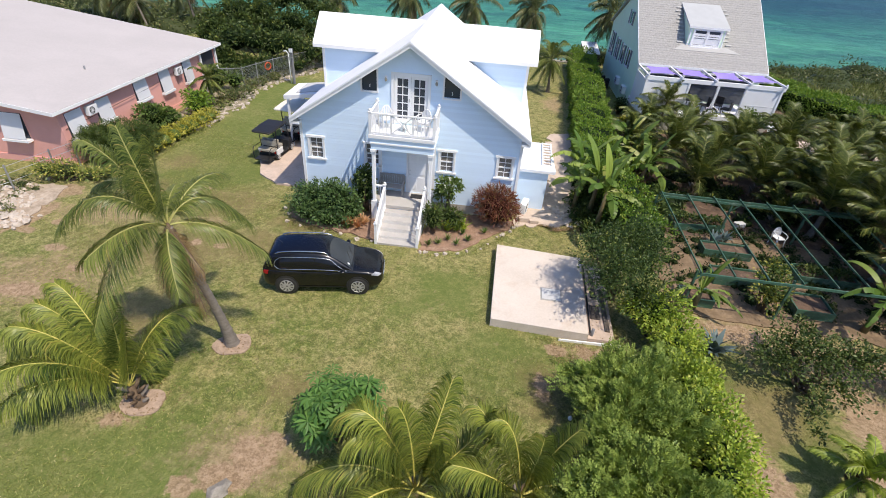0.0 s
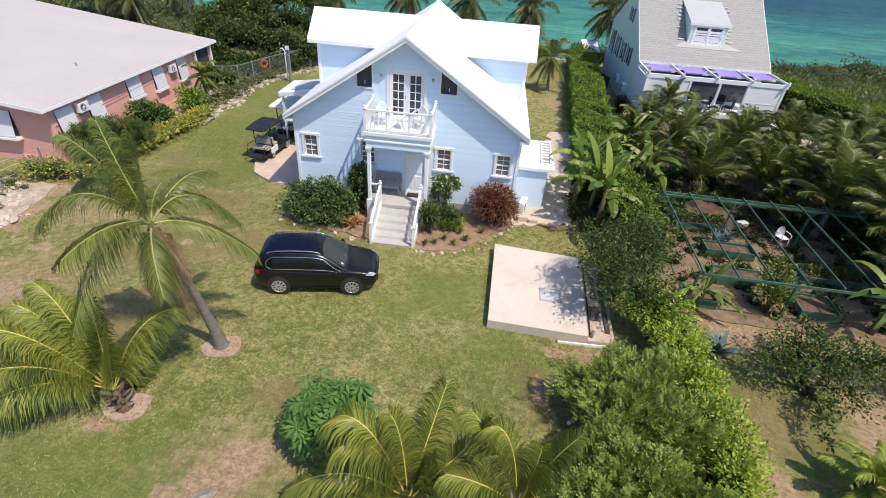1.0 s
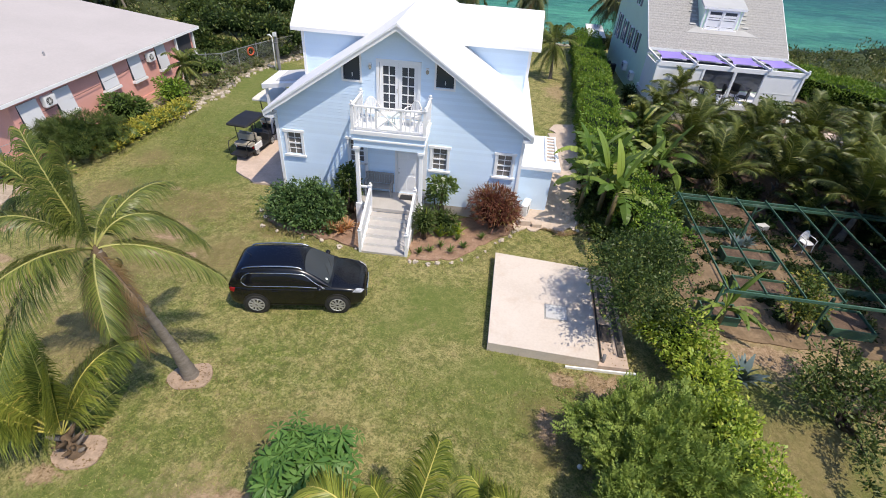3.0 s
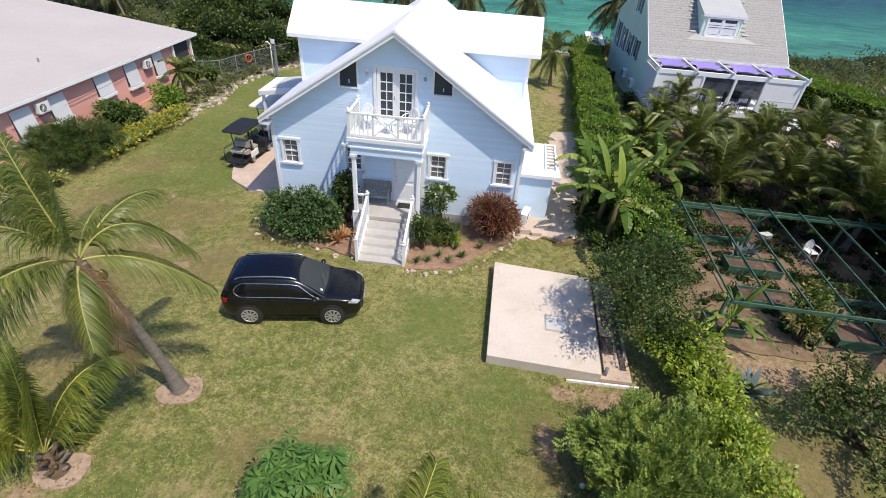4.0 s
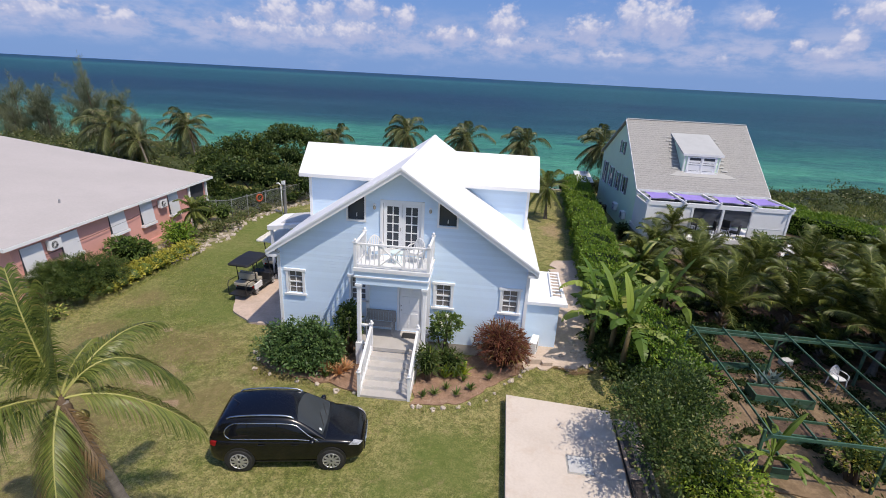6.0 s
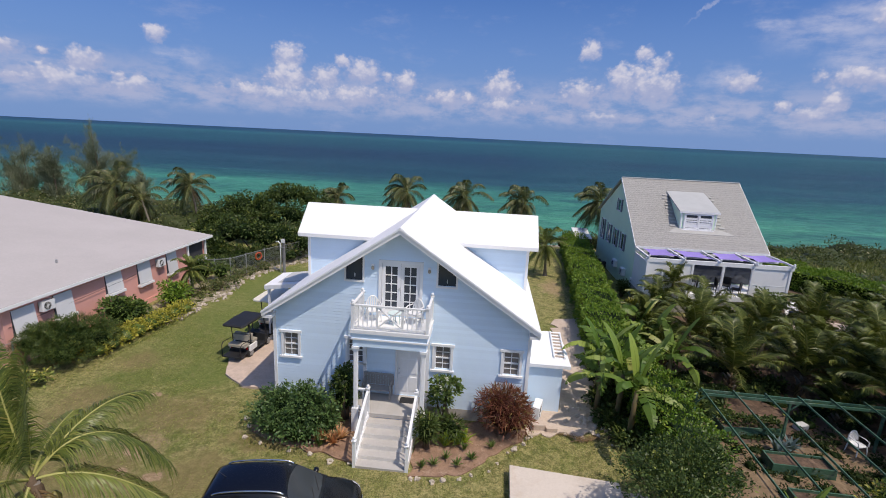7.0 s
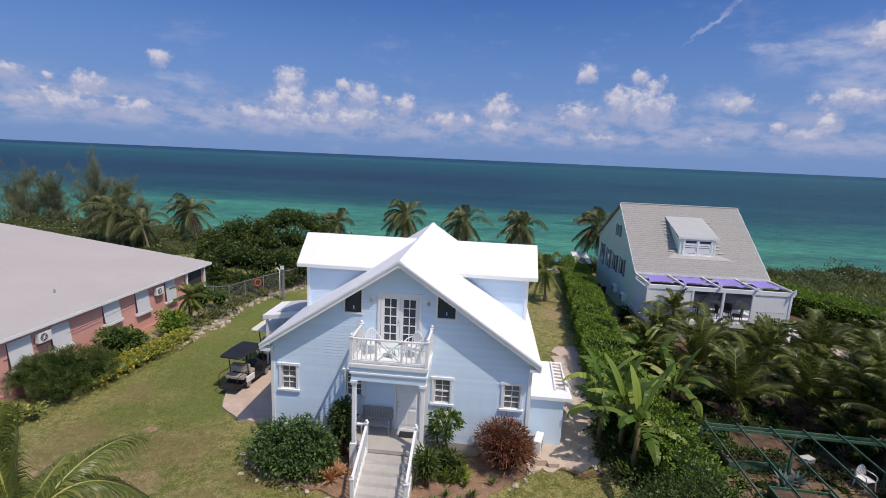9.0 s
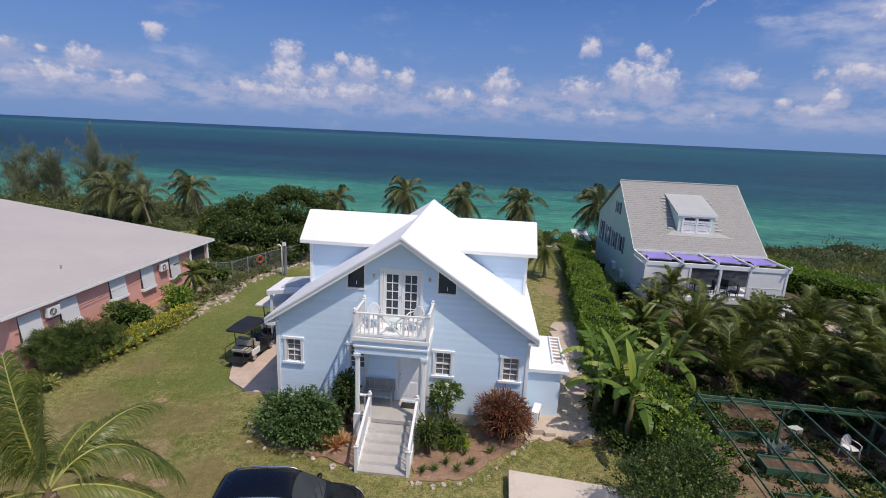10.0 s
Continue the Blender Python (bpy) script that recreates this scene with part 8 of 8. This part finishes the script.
# ---- trees and scrub towards the sea ----
shrub("sea_grape_tree", "large dark spreading tree beyond the fence", "tree", -19.6, 29.5,
      [(-4.6, -1, 1.8, 1.5, 1.5, 1.3), (-3.4, 0.2, 2.7, 1.5, 1.4, 1.2), (-2.0, -0.6, 3.3, 1.5, 1.5, 1.1), (-0.6, 0.6, 3.0, 1.4, 1.4, 1.2), (0.6, -1.0, 3.4, 1.4, 1.3, 1.0), (1.6, 0.4, 4.3, 1.5, 1.4, 1.1),
       (3.0, -0.2, 4.7, 1.6, 1.5, 0.9), (4.5, 0.4, 4.3, 1.5, 1.4, 1.0), (5.8, 0.2, 3.4, 1.3, 1.3, 1.1), (1.6, -2.0, 2.3, 1.7, 1.3, 1.3), (3.8, -1.8, 2.9, 1.6, 1.3, 1.2), (5.4, -1.4, 2.0, 1.4, 1.3, 1.2),
       (-1.2, -2.2, 2.0, 1.6, 1.3, 1.2), (-3.2, -2.0, 1.4, 1.6, 1.3, 1.1), (0.4, -2.6, 0.9, 2.6, 1.3, 1.0), (-5.4, -1.8, 0.8, 1.5, 1.2, 0.9)], 16000, 0.26, "dark_leaf", LEAF, 9, lump=0.6, k=0.62)
shrub("sea_grape_tree", "dark coastal tree behind the blue house", "tree", -11.5, 31.0, [(0, 0, 1.6, 2.0, 1.8, 1.5), (2.2, 0.4, 1.2, 1.8, 1.6, 1.2), (-1.6, -1.5, 1.3, 1.6, 1.4, 1.2)], 3000, 0.34, "dark_leaf", LEAF, 4, lump=0.45, k=0.7)
shrub("sea_grape_tree", "dark bushy tree close behind the chain link fence", "tree", -16.5, 21.5, [(-3.4, -0.8, 1.3, 1.2, 1.2, 1.2), (-2.2, 0, 2.2, 1.3, 1.2, 1.2), (-0.6, -0.4, 2.4, 1.4, 1.2, 1.1), (0.9, 0.3, 1.9, 1.3, 1.2, 1.2), (2.4, 0.2, 2.1, 1.2, 1.2, 1.0), (3.6, 1.1, 1.4, 1.2, 1.2, 1.1), (4.8, 2.4, 1.2, 1.2, 1.2, 1.0),
      (-2.6, -1.6, 0.8, 1.3, 0.9, 0.8), (-0.6, -1.8, 0.7, 1.3, 0.9, 0.7), (1.2, -1.2, 0.7, 1.2, 0.9, 0.7), (3.0, -0.4, 0.6, 1.2, 0.9, 0.6)], 6500, 0.27, "dark_leaf", LEAF, 7, lump=0.55, k=0.62)
for x, y, r, mat in ((12.6, 7.0, 0.8, "mid_leaf"), (13.2, 10.4, 0.8, "hedge"), (13.4, 14.0, 0.7, "yellow_leaf"), (12.0, 1.4, 0.7, "dark_leaf"), (21.6, 14.6, 0.8, "mid_leaf"), (19.0, 14.2, 0.6, "mid_leaf")):
    shrub("shrub", "leafy shrub at the edge of the palm grove", "shrub", x, y, [(0, 0, 0.7 * r / 0.8, r, r, 0.75 * r), (0.4 * r, -0.4 * r, 0.5, 0.7 * r, 0.7 * r, 0.5 * r)], 700, 0.22, mat, lump=0.5, group="grove shrubs")


def casuarina(x, y, z, h, seed):
    """A wispy tree: many upswept plumes of fine needles round a thin trunk."""
    rr = random.Random(seed)
    t = thing("casuarina_tree", "feathery grey-green casuarina on the shore", "tree", pose(x, y, z), "casuarina trees")
    part("trunk", Mesh().tube([(0, 0, -0.3), (0.2 - 0.03 * h, 0, h * 0.5), (0.4 - 0.09 * h, 0, h * 0.95)], [0.18, 0.10, 0.02], 7), M["bark"], t, "", True)
    blobs = []
    for i in range(11):
        u, a = rr.uniform(0.12, 0.72), i * 2.4 + rr.uniform(-0.5, 0.5)
        top, out = min(1.0, u + rr.uniform(0.16, 0.34)), h * rr.uniform(0.10, 0.30)
        for k in range(4):
            q = (k + 0.6) / 4
            w = 0.62 * (1 - 0.65 * q) + 0.12
            blobs.append((-0.10 * h * (u + (top - u) * q) ** 1.5 + 0.4 * u + out * q * math.cos(a), out * q * math.sin(a), h * (u + (top - u) * q), w, w, h * 0.055))
    blobs += [(0.3 - 0.10 * h * (0.6 + 0.4 * q) ** 1.5 + 0.2 * q, 0, h * (0.6 + 0.4 * q), 0.40 * (1 - 0.7 * q), 0.40 * (1 - 0.7 * q), h * 0.06) for q in (0.1, 0.35, 0.6, 0.85, 1.0)]
    part("crown", foliage(blobs, 5200, 0.62, M["casuarina"], (LEAF[0] * np.array([1, 0.13, 1]), LEAF[1]), seed, 0.1, -1.1, lump=1.0, shell=0.7), M["casuarina"], t)


for i, (x, h) in enumerate(((-50.5, 11.0), (-53.0, 7.5), (-55.5, 8.0), (-59.0, 7.6), (-62.0, 9.0), (-65.5, 9.0), (-48.2, 8.0), (-69.5, 9.0), (-57.3, 6.5), (-46.0, 6.0), (-67.5, 7.5), (-63.8, 6.5), (-52.0, 9.0), (-60.5, 6.0), (-72.0, 8.5))):
    casuarina(x, 45 + 2.0 * math.sin(i * 2.3), -2.0, h * 1.12, 300 + i)


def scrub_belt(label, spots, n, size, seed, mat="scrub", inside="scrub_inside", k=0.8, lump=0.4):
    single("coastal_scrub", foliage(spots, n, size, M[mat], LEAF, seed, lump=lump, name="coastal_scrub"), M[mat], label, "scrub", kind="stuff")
    # filler blobs coloured as the shade between the leaves
    single("coastal_scrub", core(spots, k, seed), M[inside], "filled inside of the coastal scrub with shade in its colour", "scrub", kind="stuff", smooth=True)


rs = random.Random(5)
scrub_belt("low green coastal scrub along the shore", [(x + rs.uniform(-1, 1), 36.5 + rs.uniform(-1.5, 2.5), 0.0, rs.uniform(1.6, 2.6), rs.uniform(1.2, 2.0), rs.uniform(0.6, 1.2)) for x in range(-28, 26, 2)], 14000, 0.26, 11)
scrub_belt("dense dark coastal scrub beyond the grey-roofed house", [(rs.uniform(34, 70), rs.uniform(22, 41), -0.2, rs.uniform(1.6, 3.2), rs.uniform(1.5, 2.8), rs.uniform(0.8, 1.9)) for _ in range(95)], 46000, 0.26, 12, "dark_scrub")
scrub_belt("low bushes among the dune grass", [(rs.uniform(26, 44), rs.uniform(30, 40), -0.2, rs.uniform(0.6, 1.5), rs.uniform(0.6, 1.3), rs.uniform(0.4, 0.8)) for _ in range(26)], 7000, 0.2, 22)


def dune_grass():
    n = 60000
    x, y = rng.uniform(22, 48, n), rng.uniform(24, 42, n)
    keep = (np.sin(x * 0.8 + np.sin(y * 0.9)) + np.sin(y * 1.1 - x * 0.3) + rng.normal(0, 0.9, n) > -1.0) & (x > 23.5 + np.maximum(0, 31.5 - y) * 0.35)
    x, y = x[keep], y[keep]
    z = np.where(y > 34, -5.0 * np.minimum(1, (y - 34) / 26), 0) - 0.05
    way = rng.normal(0, 0.38, (len(x), 3)) + np.array([-0.25, 0.1, 1.0])
    v, f = scatter((BLADE[0] * np.array([1, 0.9, 1]), BLADE[1]), np.column_stack([x, y, z]), way, rng.uniform(0.35, 0.95, len(x)), 0.2)
    single("dune_grass", fast_data("dune_grass", v, f, M["dune"]), M["dune"], "tall pale olive grass over the dunes", "grass", kind="stuff")


dune_grass()
scrub_belt("mixed green scrub behind the pink house", [(rs.uniform(-64, -26), rs.uniform(31, 43), -0.2, rs.uniform(1.6, 3.0), rs.uniform(1.5, 2.6), rs.uniform(1.0, 2.2)) for _ in range(60)], 24000, 0.30, 13)
scrub_belt("tall grey-green scrub at the foot of the casuarinas", [(rs.uniform(-74, -43), rs.uniform(42, 46), -1.2, rs.uniform(1.4, 2.4), rs.uniform(1.2, 2.0), rs.uniform(1.6, 3.2)) for _ in range(34)], 14000, 0.34, 15, "casuarina")
# low clumps added to darken the ground under palms and beside the garden
scrub_belt("undergrowth added to darken the palm grove floor", [(rs.uniform(12.6, 28), rs.uniform(2.0, 13.6), 0.05, rs.uniform(0.5, 1.0), rs.uniform(0.5, 0.9), rs.uniform(0.3, 0.7)) for _ in range(80)], 8000, 0.20, 14, "dark_leaf", "shade_leaf")
scrub_belt("undergrowth added to darken the ground beside the vegetable garden", [(rs.uniform(21.2, 27), rs.uniform(-6.5, 2.0), 0.1, rs.uniform(0.6, 1.1), rs.uniform(0.6, 1.0), rs.uniform(0.6, 1.5)) for _ in range(34)], 5000, 0.22, 16, "dark_leaf", "shade_leaf")
shrub("shrub", "green potted shrub in front of the white veranda panel", "shrub", 21.9, 14.75, [(0, 0, 1.5, 0.7, 0.5, 0.6), (0.8, 0, 1.4, 0.6, 0.5, 0.55)], 900, 0.18, "mid_leaf", lump=0.6)
shrub("shrub", "dark shrub against the mint wall", "shrub", 13.75, 18.2, [(0, 0, 0.6, 0.5, 0.6, 0.6)], 500, 0.18, "dark_leaf", lump=0.5)


for x, y, r in ((-17.6, 17.2, 0.9), (-16.4, 18.4, 0.8), (-15.6, 20.2, 0.9), (-14.6, 22.2, 0.8), (-13.4, 24.2, 0.9), (-12.0, 26.6, 0.9), (-10.8, 28.4, 1.0)):
    shrub("shrub", "dark shrub growing through the chain link fence", "shrub", x, y, [(0, 0, 0.6 * r, r, 0.8 * r, 0.8 * r), (0.7 * r, 0.3, 0.5 * r, 0.8 * r, 0.7 * r, 0.6 * r)], 900, 0.20, "dark_leaf", lump=0.6, group="fence shrubs")
for x, y, r in ((8.55, 0.5, 0.45), (8.6, 2.2, 0.5), (8.95, 1.3, 0.55), (9.25, 3.0, 0.6), (8.95, 4.4, 0.55), (9.2, 5.6, 0.6), (12.6, 3.2, 0.6), (9.0, -0.6, 0.5)):
    shrub("shrub", "dark leafy undergrowth beneath the banana plants", "shrub", x, y, [(0, 0, 0.5 * r, r, r, 0.8 * r), (0.3, 0.4, 0.7 * r, 0.6 * r, 0.6 * r, 0.7 * r)], 620, 0.19, "dark_leaf" if r < 0.58 else "mid_leaf", lump=0.6, group="undergrowth by the path")
scrub_belt("low weeds between the vegetable beds", [(rs.uniform(12.0, 20.4), rs.uniform(-5.4, 1.4), 0.02, rs.uniform(0.18, 0.45), rs.uniform(0.18, 0.4), rs.uniform(0.10, 0.32)) for _ in range(110)], 8000, 0.12, 17, "weed", "shade_leaf", 0.6, 0.6)
scrub_belt("low dry plants along the fence", [(-15.6 + rs.uniform(-0.8, 0.9) + 2.6 * max(0, u - 0.5), 8.4 + 12.0 * u + rs.uniform(-0.9, 0.9), 0.02, rs.uniform(0.2, 0.5), rs.uniform(0.2, 0.45), rs.uniform(0.12, 0.4)) for u in [i / 60 for i in range(60)]], 4200, 0.13, 18, "dune", "scrub_inside", 0.5, 0.7)
litter = np.concatenate([rng.uniform((6.4, -9.3, 0.0), (9.8, -8.15, 0.02), (420, 3)), rng.uniform((7.85, -7.9, 0.165), (8.85, -3.6, 0.18), (90, 3)), rng.uniform((-5.2, -3.1, 0.02), (4.8, -0.3, 0.05), (500, 3)), np.column_stack([rng.normal(-4.02, 0.45, 160), rng.normal(-10.2, 0.4, 160), np.full(160, 0.03)]), np.column_stack([rng.normal(-5.45, 0.5, 180), rng.normal(-12.75, 0.42, 180), np.full(180, 0.03)])])
v, f = scatter(LEAF, litter, rng.normal(0, 1, litter.shape) * np.array([1, 1, 0.15]), rng.uniform(0.03, 0.085, len(litter)), 0.9)
single("leaf_litter", fast_data("leaf_litter", v, f, M["palm_dry"]), M["palm_dry"], "dry brown fallen leaves on the ground", "leaf litter", kind="stuff")
for x, y, az, r in ((6.9, -0.9, 25, 0.55), (7.6, -0.75, 160, 0.5), (-6.6, -9.4, 70, 0.5)):
    ob = single("fallen_frond", arched_frond(3.0, -4, 0.16, 0.55, "palm_dry", 0.2, 7, 1.2, 60, "husk"), None, "dry brown palm frond lying on the lawn", "palm frond", pose(x, y, 0.06, 10, 2, az) @ Matrix.Scale(r, 4), "fallen fronds")
shed = thing("lean_to", "small lean-to with a pale sheet roof behind the hedge", "shed")
part("roof", Mesh().slab([(12.3, 31.0, 1.75), (13.9, 31.0, 1.75), (13.9, 34.2, 2.25), (12.3, 34.2, 2.25)], 0.06), M["trim"], shed, "pale sheet roof")
for x in (12.4, 13.8):
    for y, z in ((31.15, 1.70), (34.05, 2.15)):
        part("post", Mesh().box(x - 0.05, x + 0.05, y - 0.05, y + 0.05, -0.2, z), M["bark"], shed)
single("white_box", Mesh().box(-0.55, 0.55, -0.25, 0.25, 0.0, 0.45, bevel=0.03), M["plastic"], "white storage box at the edge of the yard", "box", pose(28.3, 15.2, 0.02, 0, 0, -8))
t = thing("tilted_table", "white plastic table leaning on its side near the veranda", "table", pose(24.6, 16.0, 0.03, 0, 0, 20))
part("tabletop", Mesh().slab([(-0.6, -0.15, 0.0), (0.5, -0.15, 0.15), (0.5, 0.35, 1.15), (-0.6, 0.35, 0.95)], 0.05), M["plastic"], t)
for x in (-0.45, 0.35):
    part("leg", Mesh().bar((x, 0.2, 0.7), (x, 0.85, 0.02), 0.05, 0.05), M["plastic"], t)
single("blue_barrel", Mesh().tube([(0, 0, 0), (0, 0, 0.1), (0, 0, 0.7), (0, 0, 0.78)], [0.25, 0.28, 0.28, 0.24], 14), M["navy"], "dark blue plastic barrel beside the veranda", "barrel", pose(24.0, 15.0, 0.02), smooth=False)


scrub_belt("dry brush and weeds over the rubble", [(-18.8 + rs.gauss(0, 0.9), -3.0 + rs.gauss(0, 1.1), 0.02, rs.uniform(0.2, 0.5), rs.uniform(0.2, 0.45), rs.uniform(0.10, 0.32)) for _ in range(26)], 2200, 0.12, 19, "scrub", "scrub_inside", 0.5, 0.7)


single("storage_bin", Mesh().box(-0.5, 0.5, -0.35, 0.35, 0.0, 0.75, bevel=0.06), M["teal"], "teal plastic storage bin behind the annex", "bin", pose(6.4, 6.4, 0.03, 0, 0, 10))
# ---- stones ----
STONES, PALE = [], []
for i in range(5):
    m = Mesh().blob((0, 0, 0), (1, 0.8, 0.6), i + 3, 0.6, 5, 8, 1.7)
    STONES.append(data_of("stone", m, M["rock"], False))
    PALE.append(data_of("stone", m, M["pale_rock"], False))


def stone(x, y, r, k, group, label):
    ob = new("stone", (PALE if group in ("path rubble", "edging stones", "rubble") else STONES)[k % 5])
    ob.matrix_world = pose(x, y, r * 0.12, 0, 0, (k * 73) % 360) @ Matrix.Scale(r, 4)
    tagged(ob, label, "stone", group)


k = 0
for pts, n, label in (([(-0.95, -3.35), (-2.6, -3.1), (-4.9, -2.7), (-5.65, -1.5), (-5.4, -0.3)], 9, "pale limestone edging the planting bed"), ([(1.15, -3.85), (2.2, -3.8), (3.35, -3.3), (4.5, -2.0), (5.3, -1.0), (5.5, -0.4)], 13, "pale limestone edging the planting bed"),
                      ([(-14.5, 7.0), (-14.6, 9.6), (-14.1, 11.6), (-14.5, 14.0), (-14.3, 17.0), (-13.4, 19.4), (-12.0, 21.9)], 130, "rough limestone along the lawn edge"), ([(8.0, -0.3), (8.8, 0.4), (7.2, 0.9), (8.2, 1.6), (6.9, -0.2)], 34, "pale stone beside the gravel path")):
    segs = list(zip(pts, pts[1:]))
    for i in range(n):
        (ax, ay), (bx, by) = segs[int(i * len(segs) / n)]
        t = (i * len(segs) / n) % 1
        w = 0.45 if ax < -9 else (0.5 if ay > -0.35 and ax > 6 else 0.12)
        stone(ax + (bx - ax) * t + rs.uniform(-w, w), ay + (by - ay) * t + rs.uniform(-w, w), rs.uniform(0.05, 0.13) * (1.0 + 1.6 * w * rs.random() ** 2) * (0.9 if ax > 6 else 1.0), k, "path rubble" if ax > 6 else "edging stones", label)
        k += 1
for i in range(150):
    u = rs.uniform(-1, 1)
    stone(-17.6 - 0.75 * u + rs.gauss(0, 0.55), -3.9 + 1.3 * u + rs.gauss(0, 0.45), rs.uniform(0.05, 0.13) * (1.0 + rs.random() ** 3), k, "rubble", "rough pale rubble stone beside the pink house")
    k += 1
stone(-2.10, -14.85, 0.26, 3, "", "grey boulder lying on bare earth")


# ---- grass ----
def lawn_grass():
    n = 240000
    x, y = rng.uniform(-15.5, 9.0, n), rng.uniform(-17.5, 9.0, n)
    keep = ~((x > -5.7) & (x < 5.6) & (y > -3.2)) & ~((x > 4.3) & (x < 9) & (y < -2.9) & (y > -8.1)) & ~((x > -8.6) & (x < -5) & (y > 0.9)) & ~((x > 5) & (y > -0.6))
    keep &= ~((x > 1.0) & (x < 4.6) & (y > -3.9) & (y < 0)) & ~((x > -1) & (x < 1.2) & (y > -3.6))
    keep &= ((x + 4.05) ** 2 + (y + 10.1) ** 2 > 0.5) & ((x + 5.5) ** 2 + (y + 12.7) ** 2 > 0.6)
    keep &= (np.sin(x * 1.1 + np.sin(y * 0.7) * 2) + np.sin(y * 1.3 + x * 0.4) + rng.normal(0, 0.8, n)) > -0.6
    for ex, ey, rx, ry in EARTH:
        keep &= ((x - ex) / rx) ** 2 + ((y - ey) / ry) ** 2 > rng.uniform(0.5, 1.3, n)
    for ex, ey, rx, ry in DRY:
        keep &= (((x - ex) / rx) ** 2 + ((y - ey) / ry) ** 2 > rng.uniform(0.3, 1.2, n)) | (rng.random(n) < 0.4)
    x, y = x[keep], y[keep]
    pos = np.column_stack([x, y, np.full(len(x), -0.03)])
    way = rng.normal(0, 1.0, pos.shape) * np.array([1, 1, 0.3]) + np.array([0, 0, 0.45])
    v, f = scatter((BLADE[0] * np.array([1, 1.5, 1]), BLADE[1]), pos, way, rng.uniform(0.03, 0.10, len(pos)) * rng.uniform(0.7, 1.0, len(pos)), 0.6)
    rim = []
    for line in ([(-5.5, -0.2), (-5.75, -1.5), (-5.0, -2.8), (-2.7, -3.2), (-1.0, -3.5)], [(1.2, -3.95), (2.3, -3.85), (3.5, -3.3), (4.6, -2.0), (5.4, -1.0), (5.6, -0.3)], [(4.45, -2.9), (4.28, -5.5), (4.28, -7.9), (6.4, -8.1)], [(-14.4, 1.0), (-14.3, 6.0), (-14.4, 10.0), (-13.8, 11.6), (-14.3, 15.0), (-13.4, 19.2)]):
        for (ax, ay), (bx, by) in zip(line, line[1:]):
            u = rng.random((int(70 * math.hypot(bx - ax, by - ay)), 1))
            rim.append(np.array([[ax, ay]]) * (1 - u) + np.array([[bx, by]]) * u + rng.normal(0, 0.13, (len(u), 2)))
    rim = np.concatenate(rim)
    rim = np.column_stack([rim, np.full(len(rim), -0.01)])
    v2, f2 = scatter((BLADE[0] * np.array([1, 1.2, 1]), BLADE[1]), rim, rng.normal(0, 0.7, rim.shape) + np.array([0, 0, 0.9]), rng.uniform(0.05, 0.13, len(rim)), 0.4)
    v, f = np.concatenate([v, v2]), np.concatenate([f, f2 + len(v)])
    single("grass", fast_data("grass", v, f, M["grass_blade"]), M["grass_blade"], "short tufts of sunlit coarse grass", "grass", kind="stuff")


lawn_grass()
